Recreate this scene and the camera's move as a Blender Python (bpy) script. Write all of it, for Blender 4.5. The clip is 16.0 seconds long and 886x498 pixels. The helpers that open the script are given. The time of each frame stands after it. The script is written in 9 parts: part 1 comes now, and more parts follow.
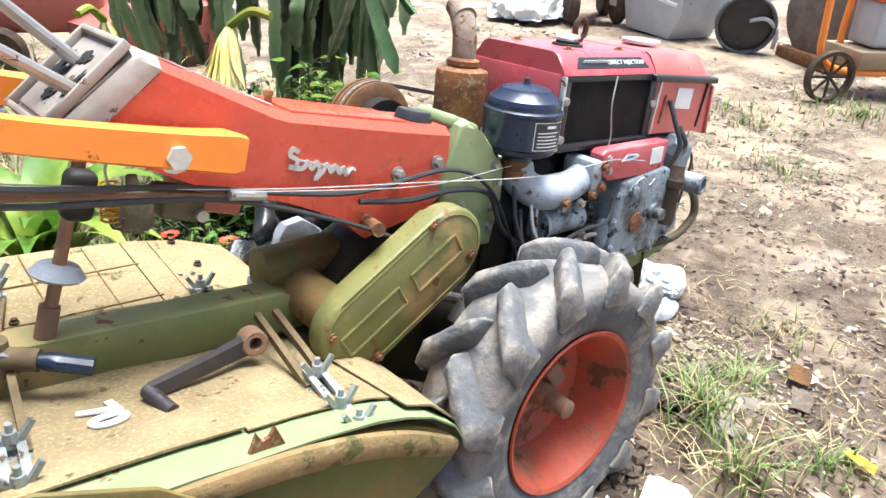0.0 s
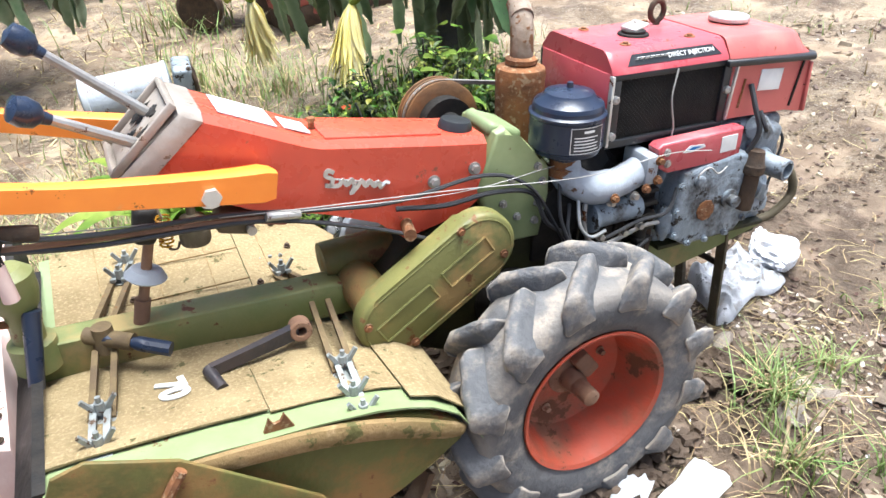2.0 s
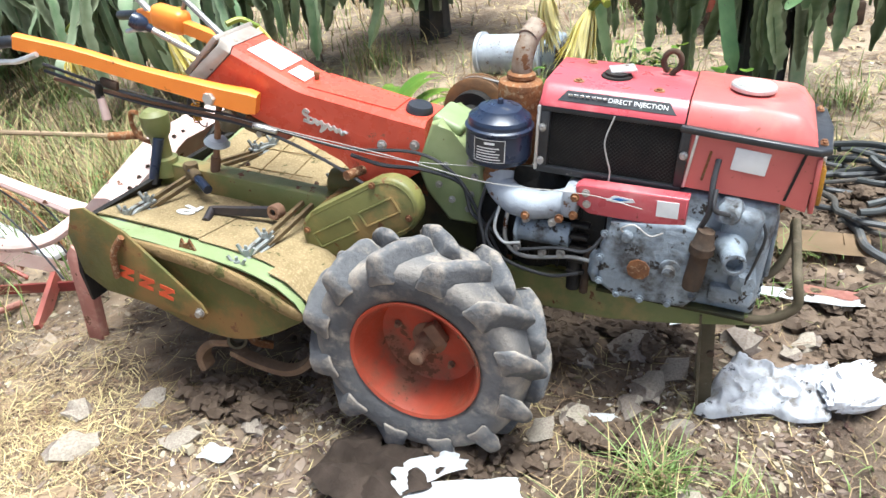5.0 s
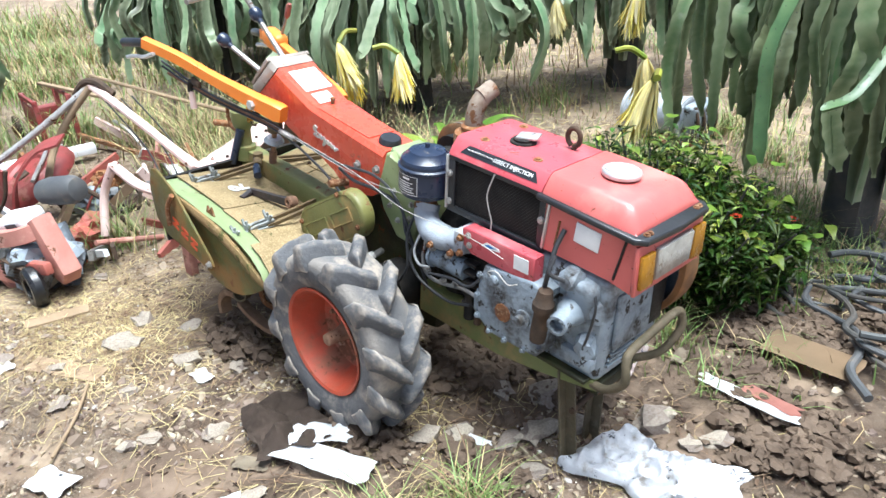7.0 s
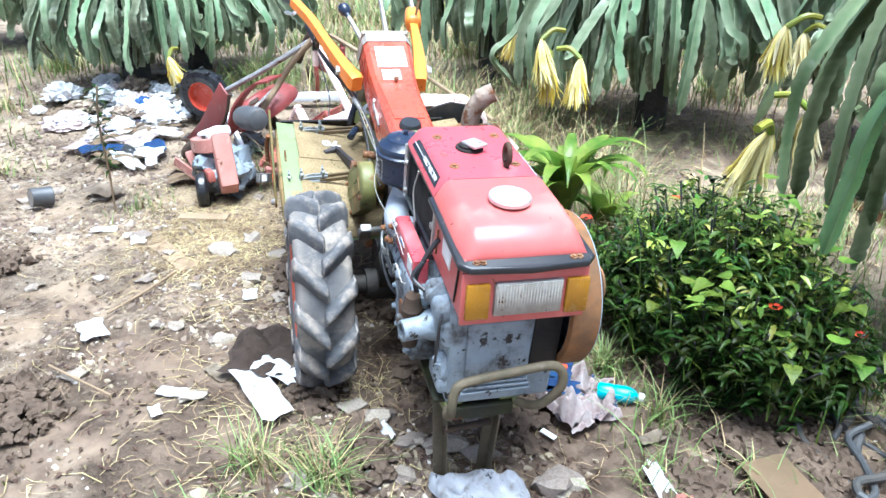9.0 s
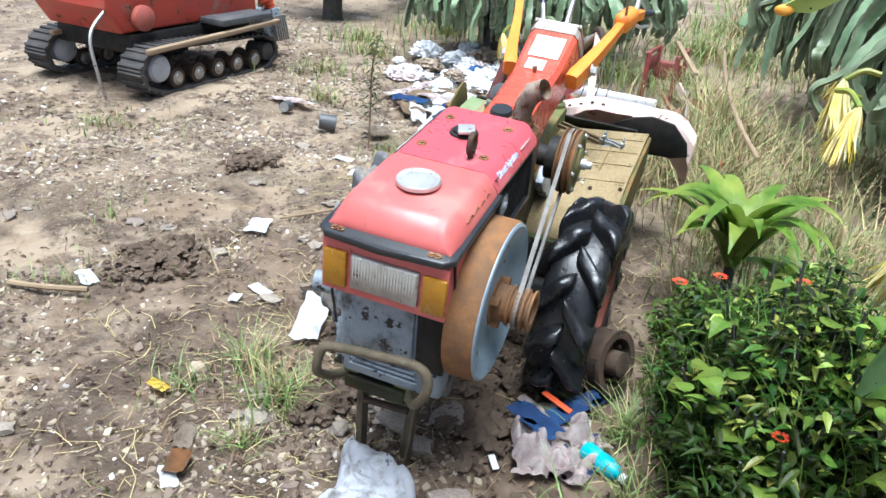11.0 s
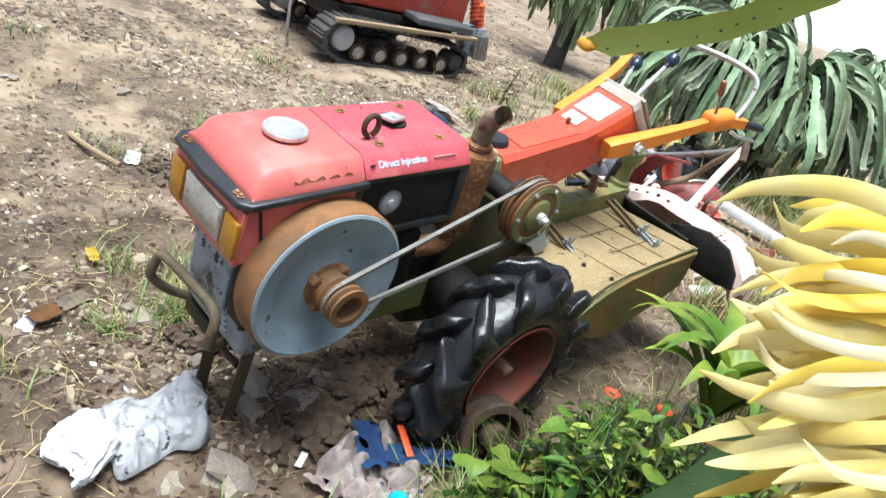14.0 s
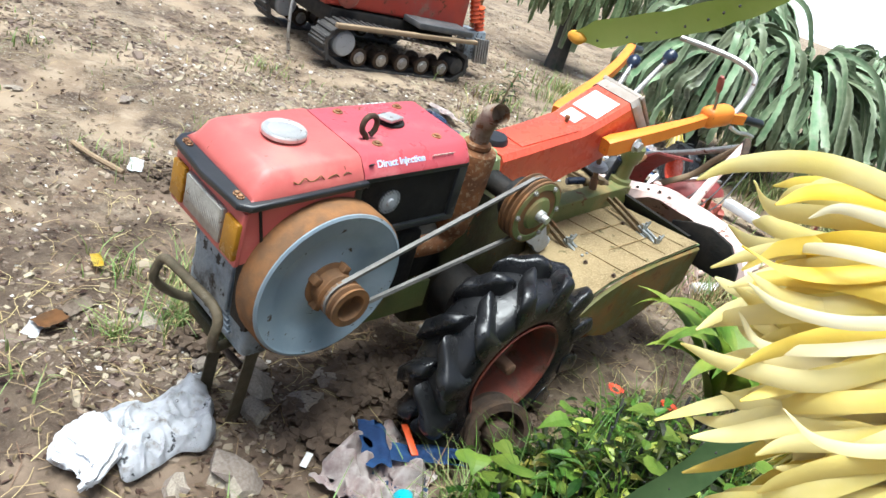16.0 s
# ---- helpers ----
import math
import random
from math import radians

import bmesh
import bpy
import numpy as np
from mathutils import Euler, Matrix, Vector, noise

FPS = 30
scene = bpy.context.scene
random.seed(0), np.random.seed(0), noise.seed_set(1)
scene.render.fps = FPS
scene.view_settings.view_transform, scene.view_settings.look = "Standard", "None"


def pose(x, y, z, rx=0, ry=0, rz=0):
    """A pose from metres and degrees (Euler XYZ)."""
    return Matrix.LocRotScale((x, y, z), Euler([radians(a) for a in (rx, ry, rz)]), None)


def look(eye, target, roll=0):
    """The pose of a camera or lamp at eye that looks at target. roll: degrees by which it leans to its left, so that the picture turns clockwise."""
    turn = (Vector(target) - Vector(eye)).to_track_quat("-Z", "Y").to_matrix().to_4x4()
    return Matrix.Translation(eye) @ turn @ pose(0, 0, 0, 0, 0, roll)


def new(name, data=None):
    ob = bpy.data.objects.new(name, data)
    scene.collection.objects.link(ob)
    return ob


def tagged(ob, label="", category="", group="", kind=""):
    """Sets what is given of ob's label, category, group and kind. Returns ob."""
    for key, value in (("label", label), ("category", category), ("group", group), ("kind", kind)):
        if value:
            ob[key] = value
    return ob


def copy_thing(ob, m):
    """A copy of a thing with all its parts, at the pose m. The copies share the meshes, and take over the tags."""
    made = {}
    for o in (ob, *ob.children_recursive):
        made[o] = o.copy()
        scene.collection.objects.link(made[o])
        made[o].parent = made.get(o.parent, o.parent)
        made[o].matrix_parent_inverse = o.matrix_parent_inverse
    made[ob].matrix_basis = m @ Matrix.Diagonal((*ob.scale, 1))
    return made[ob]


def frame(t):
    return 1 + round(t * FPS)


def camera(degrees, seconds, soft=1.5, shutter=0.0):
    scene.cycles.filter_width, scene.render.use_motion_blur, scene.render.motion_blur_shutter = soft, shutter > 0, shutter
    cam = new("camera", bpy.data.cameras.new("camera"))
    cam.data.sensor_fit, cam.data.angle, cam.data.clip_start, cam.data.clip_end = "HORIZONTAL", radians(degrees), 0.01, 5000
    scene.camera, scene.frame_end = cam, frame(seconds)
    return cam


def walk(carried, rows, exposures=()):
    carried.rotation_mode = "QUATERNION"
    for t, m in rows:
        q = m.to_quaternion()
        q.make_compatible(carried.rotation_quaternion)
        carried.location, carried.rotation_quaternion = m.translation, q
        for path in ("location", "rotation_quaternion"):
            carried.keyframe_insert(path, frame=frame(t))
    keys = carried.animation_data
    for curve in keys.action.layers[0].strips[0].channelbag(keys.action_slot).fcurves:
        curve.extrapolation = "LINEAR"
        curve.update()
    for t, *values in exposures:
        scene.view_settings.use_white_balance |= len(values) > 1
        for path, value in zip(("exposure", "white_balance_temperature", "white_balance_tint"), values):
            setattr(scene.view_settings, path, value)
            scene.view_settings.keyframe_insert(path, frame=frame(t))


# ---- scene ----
cam = camera(61.4, 16.0)
PATH = [
    (0, (-1.018, -1.179, 1.321), (0.154, 0.156, 0.403), 2.6),
    (0.5, (-1.109, -1.2, 1.444), (0.028, 0.14, 0.489), 3.2),
    (1, (-1.118, -1.222, 1.487), (0.027, 0.13, 0.559), 2.2),
    (1.5, (-0.942, -1.29, 1.513), (0.041, 0.148, 0.531), 0.5),
    (2, (-0.733, -1.414, 1.567), (-0.094, 0.115, 0.447), -5.5),
    (2.5, (-0.562, -1.465, 1.549), (-0.203, 0.147, 0.421), -7.9),
    (3, (-0.286, -1.528, 1.565), (-0.186, 0.092, 0.396), -6.3),
    (3.5, (-0.026, -1.701, 1.585), (-0.2, -0.037, 0.488), -9.0),
    (4, (0.297, -1.885, 1.618), (0.031, -0.18, 0.608), -6.0),
    (4.5, (0.514, -1.858, 1.567), (0.038, -0.18, 0.587), -9.6),
    (4.7, (0.621, -1.833, 1.564), (0.024, -0.2, 0.576), -8.8),
    (6.8, (1.708, -1.557, 1.61), (0.447, -0.342, 0.644), -7.2),
    (7, (1.803, -1.494, 1.619), (0.463, -0.302, 0.734), -4.9),
    (7.5, (2.043, -1.316, 1.608), (0.55, -0.299, 0.749), -3.3),
    (8, (2.285, -1.05, 1.618), (0.671, -0.24, 0.758), -0.3),
    (8.5, (2.349, -0.776, 1.568), (0.645, -0.142, 0.734), 1.6),
    (9, (2.371, -0.489, 1.558), (0.612, -0.061, 0.708), 0.0),
    (9.5, (2.424, -0.161, 1.532), (0.624, -0.083, 0.663), 0.8),
    (9.7, (2.429, -0.046, 1.532), (0.624, -0.088, 0.671), 0.7),
    (11.8, (2.05, 0.997, 1.485), (0.462, 0.173, 0.591), 9.4),
    (12, (1.989, 1.039, 1.469), (0.405, 0.203, 0.58), 11.5),
    (12.5, (1.845, 1.133, 1.463), (0.333, 0.224, 0.52), 13.3),
    (13, (1.795, 1.232, 1.486), (0.352, 0.21, 0.552), 14.8),
    (13.5, (1.773, 1.347, 1.499), (0.349, 0.275, 0.591), 19.1),
    (14, (1.762, 1.37, 1.51), (0.325, 0.267, 0.662), 21.5),
    (14.5, (1.744, 1.375, 1.508), (0.311, 0.268, 0.659), 21.0),
    (15, (1.747, 1.377, 1.51), (0.32, 0.256, 0.669), 20.7),
    (15.5, (1.753, 1.389, 1.509), (0.328, 0.265, 0.67), 20.7),
    (16, (1.761, 1.395, 1.505), (0.334, 0.275, 0.663), 20.2),
]
walk(cam, [(t, look(eye, target, roll)) for t, eye, target, roll in PATH], [(0.0, 1.70, 5760, 4), (1.0, 1.56, 5760, 4), (2.0, 1.56, 5760, 5), (2.5, 1.45, 5770, 6), (3.0, 1.42, 5780, 6), (4.0, 1.40, 5780, 4), (7.0, 1.40, 5560, 2), (9.6, 1.56, 5080, 2), (12.0, 0.80, 5640, 3), (13.0, 0.80, 5680, 3), (13.5, 0.85, 5700, 1), (14.0, 1.08, 5720, 1), (16.0, 1.08, 5720, 1)])

SKY, SUN, SUN_ANGLE = 0.095, 3.4, 34.0

# ---- world, sun ----
world = bpy.data.worlds.new("sky")
scene.world = world
world.use_nodes = True
wn = world.node_tree.nodes
sky = wn.new("ShaderNodeTexSky")
sky.sky_type = 'NISHITA'
sky.sun_disc = False
sky.sun_elevation = radians(78.6)
sky.sun_rotation = radians(82)
sky.air_density = 0.6
sky.dust_density = 7.0
sky.ozone_density = 1.0
wn["Background"].inputs["Strength"].default_value = SKY
world.node_tree.links.new(sky.outputs[0], wn["Background"].inputs["Color"])
sun_data = bpy.data.lights.new("sun", 'SUN')
sun_data.energy = SUN
sun_data.angle = radians(SUN_ANGLE)
sun_data.color = (1.0, 0.96, 0.91)
sun = new("sun", sun_data)
sun.matrix_world = look((0, 0, 0), (-0.20, -0.03, -1.0))

# ---- materials ----


def ramp(nt, src, lo, hi):
    n = nt.nodes.new("ShaderNodeMapRange")
    n.interpolation_type = 'SMOOTHSTEP'
    n.inputs["From Min"].default_value = lo
    n.inputs["From Max"].default_value = hi
    nt.links.new(src, n.inputs["Value"])
    return n.outputs["Result"]


def noise_tex(nt, vec, scale, detail=4, rough=0.6, stretch=None):
    if stretch:
        m = nt.nodes.new("ShaderNodeMapping")
        m.inputs["Scale"].default_value = stretch
        nt.links.new(vec, m.inputs["Vector"])
        vec = m.outputs[0]
    n = nt.nodes.new("ShaderNodeTexNoise")
    n.inputs["Scale"].default_value = scale
    n.inputs["Detail"].default_value = detail
    n.inputs["Roughness"].default_value = rough
    nt.links.new(vec, n.inputs["Vector"])
    return n.outputs[0]


def mix(nt, fac, a, b, mode='MIX'):
    n = nt.nodes.new("ShaderNodeMix")
    n.data_type = 'RGBA'
    n.blend_type = mode
    for val, sock in ((fac, n.inputs[0]), (a, n.inputs[6]), (b, n.inputs[7])):
        if isinstance(val, bpy.types.NodeSocket):
            nt.links.new(val, sock)
        elif isinstance(val, (tuple, list)):
            sock.default_value = (*val[:3], 1)
        else:
            sock.default_value = val
    return n.outputs[2]


def surface(name, col, col2=None, scale=9, rough=0.5, metal=0.0, chip=None, dirt=None, bump=0.15, bscale=60,
            random_tint=0.0, glow=0.0, stretch=None, rough_var=0.15, through_light=0.0, coat=0.0, spec=0.5, ridge=None):
    """col..col2 vary by noise; chip and dirt: (colour, share, scale)."""
    m = bpy.data.materials.new(name)
    m.use_nodes = True
    nt = m.node_tree
    bsdf = nt.nodes["Principled BSDF"]
    tc = nt.nodes.new("ShaderNodeTexCoord").outputs["Object"]
    c = mix(nt, ramp(nt, noise_tex(nt, tc, scale, stretch=stretch), 0.3, 0.7), col, col2 or tuple(v * 0.75 for v in col))
    rgh = nt.nodes.new("ShaderNodeMapRange")
    rgh.inputs["To Min"].default_value = max(0.03, rough - rough_var)
    rgh.inputs["To Max"].default_value = min(1, rough + rough_var)
    nt.links.new(noise_tex(nt, tc, scale * 3.1), rgh.inputs["Value"])
    r_out = rgh.outputs[0]
    met = metal
    if random_tint:
        geo = nt.nodes.new("ShaderNodeNewGeometry")
        rnd = nt.nodes.new("ShaderNodeMapRange")
        rnd.inputs["To Min"].default_value = 1 - random_tint
        rnd.inputs["To Max"].default_value = 1 + random_tint
        nt.links.new(geo.outputs["Random Per Island"], rnd.inputs["Value"])
        hsv = nt.nodes.new("ShaderNodeHueSaturation")
        nt.links.new(rnd.outputs[0], hsv.inputs["Value"])
        h = nt.nodes.new("ShaderNodeMapRange")
        h.inputs["To Min"].default_value = 0.5 - random_tint * 0.06
        h.inputs["To Max"].default_value = 0.5 + random_tint * 0.06
        nt.links.new(geo.outputs["Random Per Island"], h.inputs["Value"])
        nt.links.new(h.outputs[0], hsv.inputs["Hue"])
        nt.links.new(c, hsv.inputs["Color"])
        c = hsv.outputs[0]
    if dirt:
        d = ramp(nt, noise_tex(nt, tc, dirt[2], 6, 0.65), 0.72 - dirt[1] * 0.5, 0.92 - dirt[1] * 0.5)
        c = mix(nt, d, c, dirt[0])
        r_out = mix(nt, d, r_out, (0.85, 0.85, 0.85))
    if chip:
        k = ramp(nt, noise_tex(nt, tc, chip[2], 8, 0.7), 0.66 - chip[1] * 0.4, 0.69 - chip[1] * 0.4)
        c = mix(nt, k, c, mix(nt, noise_tex(nt, tc, chip[2] * 4), chip[0], tuple(v * 0.5 for v in chip[0])))
        r_out = mix(nt, k, r_out, (0.8, 0.8, 0.8))
    if ridge:
        # bare or dusty ridges, as on rubbed edges
        pt = nt.nodes.new("ShaderNodeNewGeometry").outputs["Pointiness"]
        c = mix(nt, ramp(nt, pt, ridge[1], ridge[2]), c, ridge[0])
    nt.links.new(c, bsdf.inputs["Base Color"])
    nt.links.new(r_out, bsdf.inputs["Roughness"])
    bsdf.inputs["Specular IOR Level"].default_value = spec
    bsdf.inputs["Metallic"].default_value = met
    bsdf.inputs["Coat Weight"].default_value = coat
    bsdf.inputs["Emission Strength"].default_value = glow
    if glow:
        nt.links.new(c, bsdf.inputs["Emission Color"])
    if bump:
        b = nt.nodes.new("ShaderNodeBump")
        b.inputs["Strength"].default_value = bump
        b.inputs["Distance"].default_value = 0.01
        nt.links.new(noise_tex(nt, tc, bscale, 6), b.inputs["Height"])
        nt.links.new(b.outputs[0], bsdf.inputs["Normal"])
    if through_light:
        tr = nt.nodes.new("ShaderNodeBsdfTranslucent")
        nt.links.new(c, tr.inputs["Color"])
        ms = nt.nodes.new("ShaderNodeMixShader")
        ms.inputs[0].default_value = through_light
        nt.links.new(bsdf.outputs[0], ms.inputs[1])
        nt.links.new(tr.outputs[0], ms.inputs[2])
        nt.links.new(ms.outputs[0], nt.nodes["Material Output"].inputs["Surface"])
    return m


RUST = (0.16, 0.06, 0.025)
DUST = (0.36, 0.27, 0.15)
MUD = (0.20, 0.13, 0.08)
M = dict(
    red_hood=surface("faded_red_paint", (0.46, 0.075, 0.09), (0.40, 0.07, 0.08), 5, 0.30, chip=(RUST, 0.05, 26), dirt=((0.52, 0.17, 0.17), 0.40, 7), bump=0.05),
    red_front=surface("sun_bleached_red_paint", (0.50, 0.12, 0.105), (0.45, 0.10, 0.09), 4, 0.34, chip=(RUST, 0.05, 30), dirt=((0.54, 0.17, 0.14), 0.4, 5), bump=0.05),
    red_column=surface("orange_red_paint", (0.57, 0.08, 0.042), (0.49, 0.068, 0.038), 6, 0.28, chip=((0.3, 0.1, 0.05), 0.05, 22), dirt=((0.5, 0.2, 0.1), 0.12, 9), bump=0.04),
    red_rim=surface("chipped_red_rim_paint", (0.42, 0.052, 0.018), (0.30, 0.06, 0.028), 9, 0.6, chip=(RUST, 0.19, 9), dirt=((0.20, 0.085, 0.048), 0.50, 5), bump=0.3),
    orange=surface("orange_paint", (0.82, 0.255, 0.03), (0.76, 0.215, 0.025), 7, 0.40, chip=((0.25, 0.09, 0.02), 0.05, 20), dirt=((0.6, 0.35, 0.12), 0.12, 12), bump=0.04),
    green=surface("olive_green_paint", (0.125, 0.15, 0.045), (0.165, 0.17, 0.06), 8, 0.55, chip=(RUST, 0.10, 16), dirt=((0.27, 0.20, 0.08), 0.42, 6), bump=0.15),
    green_guard=surface("brown_stained_olive_paint", (0.105, 0.105, 0.03), (0.075, 0.07, 0.022), 7, 0.5, chip=((0.20, 0.09, 0.035), 0.16, 10), dirt=((0.20, 0.115, 0.04), 0.58, 5), bump=0.2, spec=0.25),
    green_case=surface("rust_stained_mustard_olive", (0.16, 0.155, 0.045), (0.12, 0.12, 0.035), 9, 0.5, chip=((0.20, 0.09, 0.03), 0.17, 14), dirt=((0.29, 0.19, 0.065), 0.52, 8), bump=0.2),
    strap=surface("brown_olive_strap_iron", (0.16, 0.115, 0.055), (0.10, 0.07, 0.04), 18, 0.7, chip=((0.26, 0.12, 0.05), 0.15, 30), bump=0.3, spec=0.2),
    collar=surface("bare_grey_brown_steel", (0.33, 0.29, 0.25), (0.24, 0.20, 0.165), 12, 0.5, metal=0.2, chip=((0.17, 0.10, 0.06), 0.14, 20), bump=0.15),
    green_pale=surface("pale_green_paint", (0.215, 0.27, 0.135), (0.18, 0.225, 0.10), 7, 0.5, chip=(RUST, 0.11, 12), dirt=((0.33, 0.26, 0.13), 0.34, 5), bump=0.1),
    green_col=surface("grey_green_paint", (0.20, 0.24, 0.10), (0.25, 0.29, 0.14), 8, 0.45, chip=(RUST, 0.06, 22), dirt=((0.20, 0.15, 0.08), 0.2, 6), bump=0.06),
    # oily green taken near-black to stand for shade round the gearbox
    green_dark=surface("oily_green_shaded_paint", (0.034, 0.036, 0.013), (0.014, 0.014, 0.010), 8, 0.5, chip=(RUST, 0.15, 12), dirt=((0.05, 0.035, 0.02), 0.5, 7), bump=0.2, spec=0.2),
    plate=surface("mud_dried_sheet_steel", (0.29, 0.222, 0.118), (0.205, 0.152, 0.076), 9, 0.85, chip=((0.13, 0.115, 0.045), 0.10, 20), dirt=((0.335, 0.262, 0.148), 0.50, 130), bump=0.6, bscale=150, spec=0.2),
    rust=surface("rusty_iron", (0.24, 0.105, 0.042), (0.13, 0.06, 0.03), 18, 0.8, chip=((0.38, 0.25, 0.145), 0.27, 70), bump=0.5, bscale=90, spec=0.2),
    rust_dark=surface("dark_rusty_iron", (0.045, 0.034, 0.026), (0.08, 0.052, 0.034), 20, 0.8, bump=0.4, spec=0.2),
    rust_belt=surface("orange_brown_rust", (0.24, 0.115, 0.045), (0.13, 0.075, 0.04), 15, 0.8, bump=0.25, spec=0.2),
    grey=surface("flaking_grey_engine_paint", (0.26, 0.30, 0.335), (0.18, 0.21, 0.24), 9, 0.42, chip=((0.035, 0.028, 0.022), 0.21, 24), dirt=((0.04, 0.032, 0.025), 0.52, 7), bump=0.6, bscale=40),
    grey_clean=surface("pale_grey_paint", (0.42, 0.44, 0.46), (0.36, 0.38, 0.40), 8, 0.5, chip=(RUST, 0.07, 20), dirt=((0.3, 0.25, 0.18), 0.2, 8), bump=0.1),
    flywheel=surface("blue_grey_flywheel_paint", (0.20, 0.26, 0.31), (0.28, 0.33, 0.37), 6, 0.42, chip=((0.09, 0.07, 0.05), 0.08, 24), dirt=((0.13, 0.11, 0.09), 0.28, 6), bump=0.06),
    black=surface("black_grimy_metal", (0.012, 0.012, 0.012), (0.028, 0.024, 0.02), 15, 0.6, bump=0.25, spec=0.2),
    black_paint=surface("black_paint", (0.014, 0.016, 0.019), (0.024, 0.025, 0.028), 10, 0.35, chip=((0.2, 0.18, 0.16), 0.06, 30), bump=0.05),
    navy=surface("navy_blue_enamel", (0.012, 0.02, 0.042), (0.016, 0.025, 0.05), 8, 0.3, chip=((0.15, 0.14, 0.13), 0.05, 30), dirt=((0.16, 0.15, 0.14), 0.12, 14), bump=0.04),
    screen=surface("dusty_radiator_mesh", (0.022, 0.022, 0.022), (0.05, 0.046, 0.042), 10, 0.7, bump=0.6, bscale=260, spec=0.1),
    steel=surface("dull_steel", (0.42, 0.41, 0.39), (0.30, 0.28, 0.26), 20, 0.45, metal=0.7, chip=(RUST, 0.12, 30), bump=0.1),
    zinc=surface("bright_zinc", (0.62, 0.62, 0.60), (0.5, 0.49, 0.46), 20, 0.35, metal=0.6, chip=(RUST, 0.10, 40), bump=0.08),
    cable=surface("black_cable", (0.03, 0.03, 0.032), None, 9, 0.5, bump=0),
    galv=surface("dull_galvanised_steel", (0.30, 0.32, 0.31), (0.19, 0.20, 0.19), 24, 0.45, metal=0.35, chip=((0.12, 0.07, 0.04), 0.14, 30), dirt=((0.30, 0.25, 0.16), 0.25, 18), bump=0.15),
    forged=surface("dark_forged_steel", (0.016, 0.017, 0.022), (0.045, 0.034, 0.032), 9, 0.5, chip=((0.16, 0.09, 0.06), 0.08, 24), dirt=((0.14, 0.10, 0.07), 0.10, 9), bump=0.2),
    wire=surface("pale_wire", (0.42, 0.40, 0.37), None, 9, 0.5, bump=0),
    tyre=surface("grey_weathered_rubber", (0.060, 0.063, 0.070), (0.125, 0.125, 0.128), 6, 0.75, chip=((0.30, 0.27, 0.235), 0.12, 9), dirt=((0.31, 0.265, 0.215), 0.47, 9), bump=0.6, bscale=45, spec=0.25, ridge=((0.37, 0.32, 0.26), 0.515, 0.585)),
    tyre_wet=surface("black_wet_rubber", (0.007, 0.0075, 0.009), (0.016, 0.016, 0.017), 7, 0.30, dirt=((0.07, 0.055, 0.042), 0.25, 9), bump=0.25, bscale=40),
    white=surface("white_plastic", (0.76, 0.77, 0.78), (0.68, 0.69, 0.70), 6, 0.5, dirt=((0.36, 0.30, 0.24), 0.28, 7), bump=0.1),
    sticker=surface("white_sticker", (0.78, 0.78, 0.76), None, 10, 0.5, bump=0),
    ink=surface("black_ink", (0.03, 0.03, 0.035), None, 10, 0.5, bump=0),
    red_ink=surface("red_stencil_paint", (0.62, 0.08, 0.02), None, 20, 0.6, chip=((0.13, 0.14, 0.04), 0.12, 40), bump=0),
    amber=surface("amber_lens", (0.36, 0.17, 0.008), (0.26, 0.12, 0.01), 10, 0.25, dirt=((0.3, 0.24, 0.1), 0.2, 10), bump=0.2, bscale=150),
    lens=surface("ribbed_headlamp_lens", (0.62, 0.61, 0.56), (0.50, 0.48, 0.42), 30, 0.2, bump=0.6, bscale=120),
    blue=surface("blue_decal", (0.02, 0.16, 0.45), None, 10, 0.5, bump=0),
    faded_blue=surface("faded_blue_print", (0.34, 0.48, 0.70), (0.55, 0.60, 0.68), 40, 0.5, chip=((0.45, 0.09, 0.09), 0.16, 60), bump=0),
    haze=surface("overcast_haze_glow", (0.9, 0.92, 0.94), (0.86, 0.88, 0.91), 0.2, 1.0, bump=0, glow=0.5),
    cactus=surface("waxy_cactus_green", (0.11, 0.165, 0.08), (0.23, 0.28, 0.165), 6, 0.40, random_tint=0.75, dirt=((0.28, 0.31, 0.21), 0.30, 9), bump=0.15, bscale=30, through_light=0.2, ridge=((0.34, 0.38, 0.25), 0.54, 0.62), spec=0.35),
    cactus_edge=surface("woody_cactus_bark", (0.085, 0.075, 0.065), (0.045, 0.048, 0.048), 9, 0.85, dirt=((0.04, 0.055, 0.035), 0.4, 7), bump=0.6, bscale=25, spec=0.2),
    petal=surface("yellow_petal", (0.86, 0.68, 0.06), (0.90, 0.80, 0.28), 6, 0.5, random_tint=0.12, bump=0.1, through_light=0.5),
    petal_pale=surface("cream_petal", (0.90, 0.86, 0.66), (0.88, 0.80, 0.42), 6, 0.55, random_tint=0.1, bump=0.1, through_light=0.5),
    petal_lemon=surface("lemon_petal", (0.88, 0.78, 0.20), (0.92, 0.85, 0.45), 8, 0.5, random_tint=0.12, bump=0.1, through_light=0.45),
    # inner bush leaves: near-black colour stands for the shade among them
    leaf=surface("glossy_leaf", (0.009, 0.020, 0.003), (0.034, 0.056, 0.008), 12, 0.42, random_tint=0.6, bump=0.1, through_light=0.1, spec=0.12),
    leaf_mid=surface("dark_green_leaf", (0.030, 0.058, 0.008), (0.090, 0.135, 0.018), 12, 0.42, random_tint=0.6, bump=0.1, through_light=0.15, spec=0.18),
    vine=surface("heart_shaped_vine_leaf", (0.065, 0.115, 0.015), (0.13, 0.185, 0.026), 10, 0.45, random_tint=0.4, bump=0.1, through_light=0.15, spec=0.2),
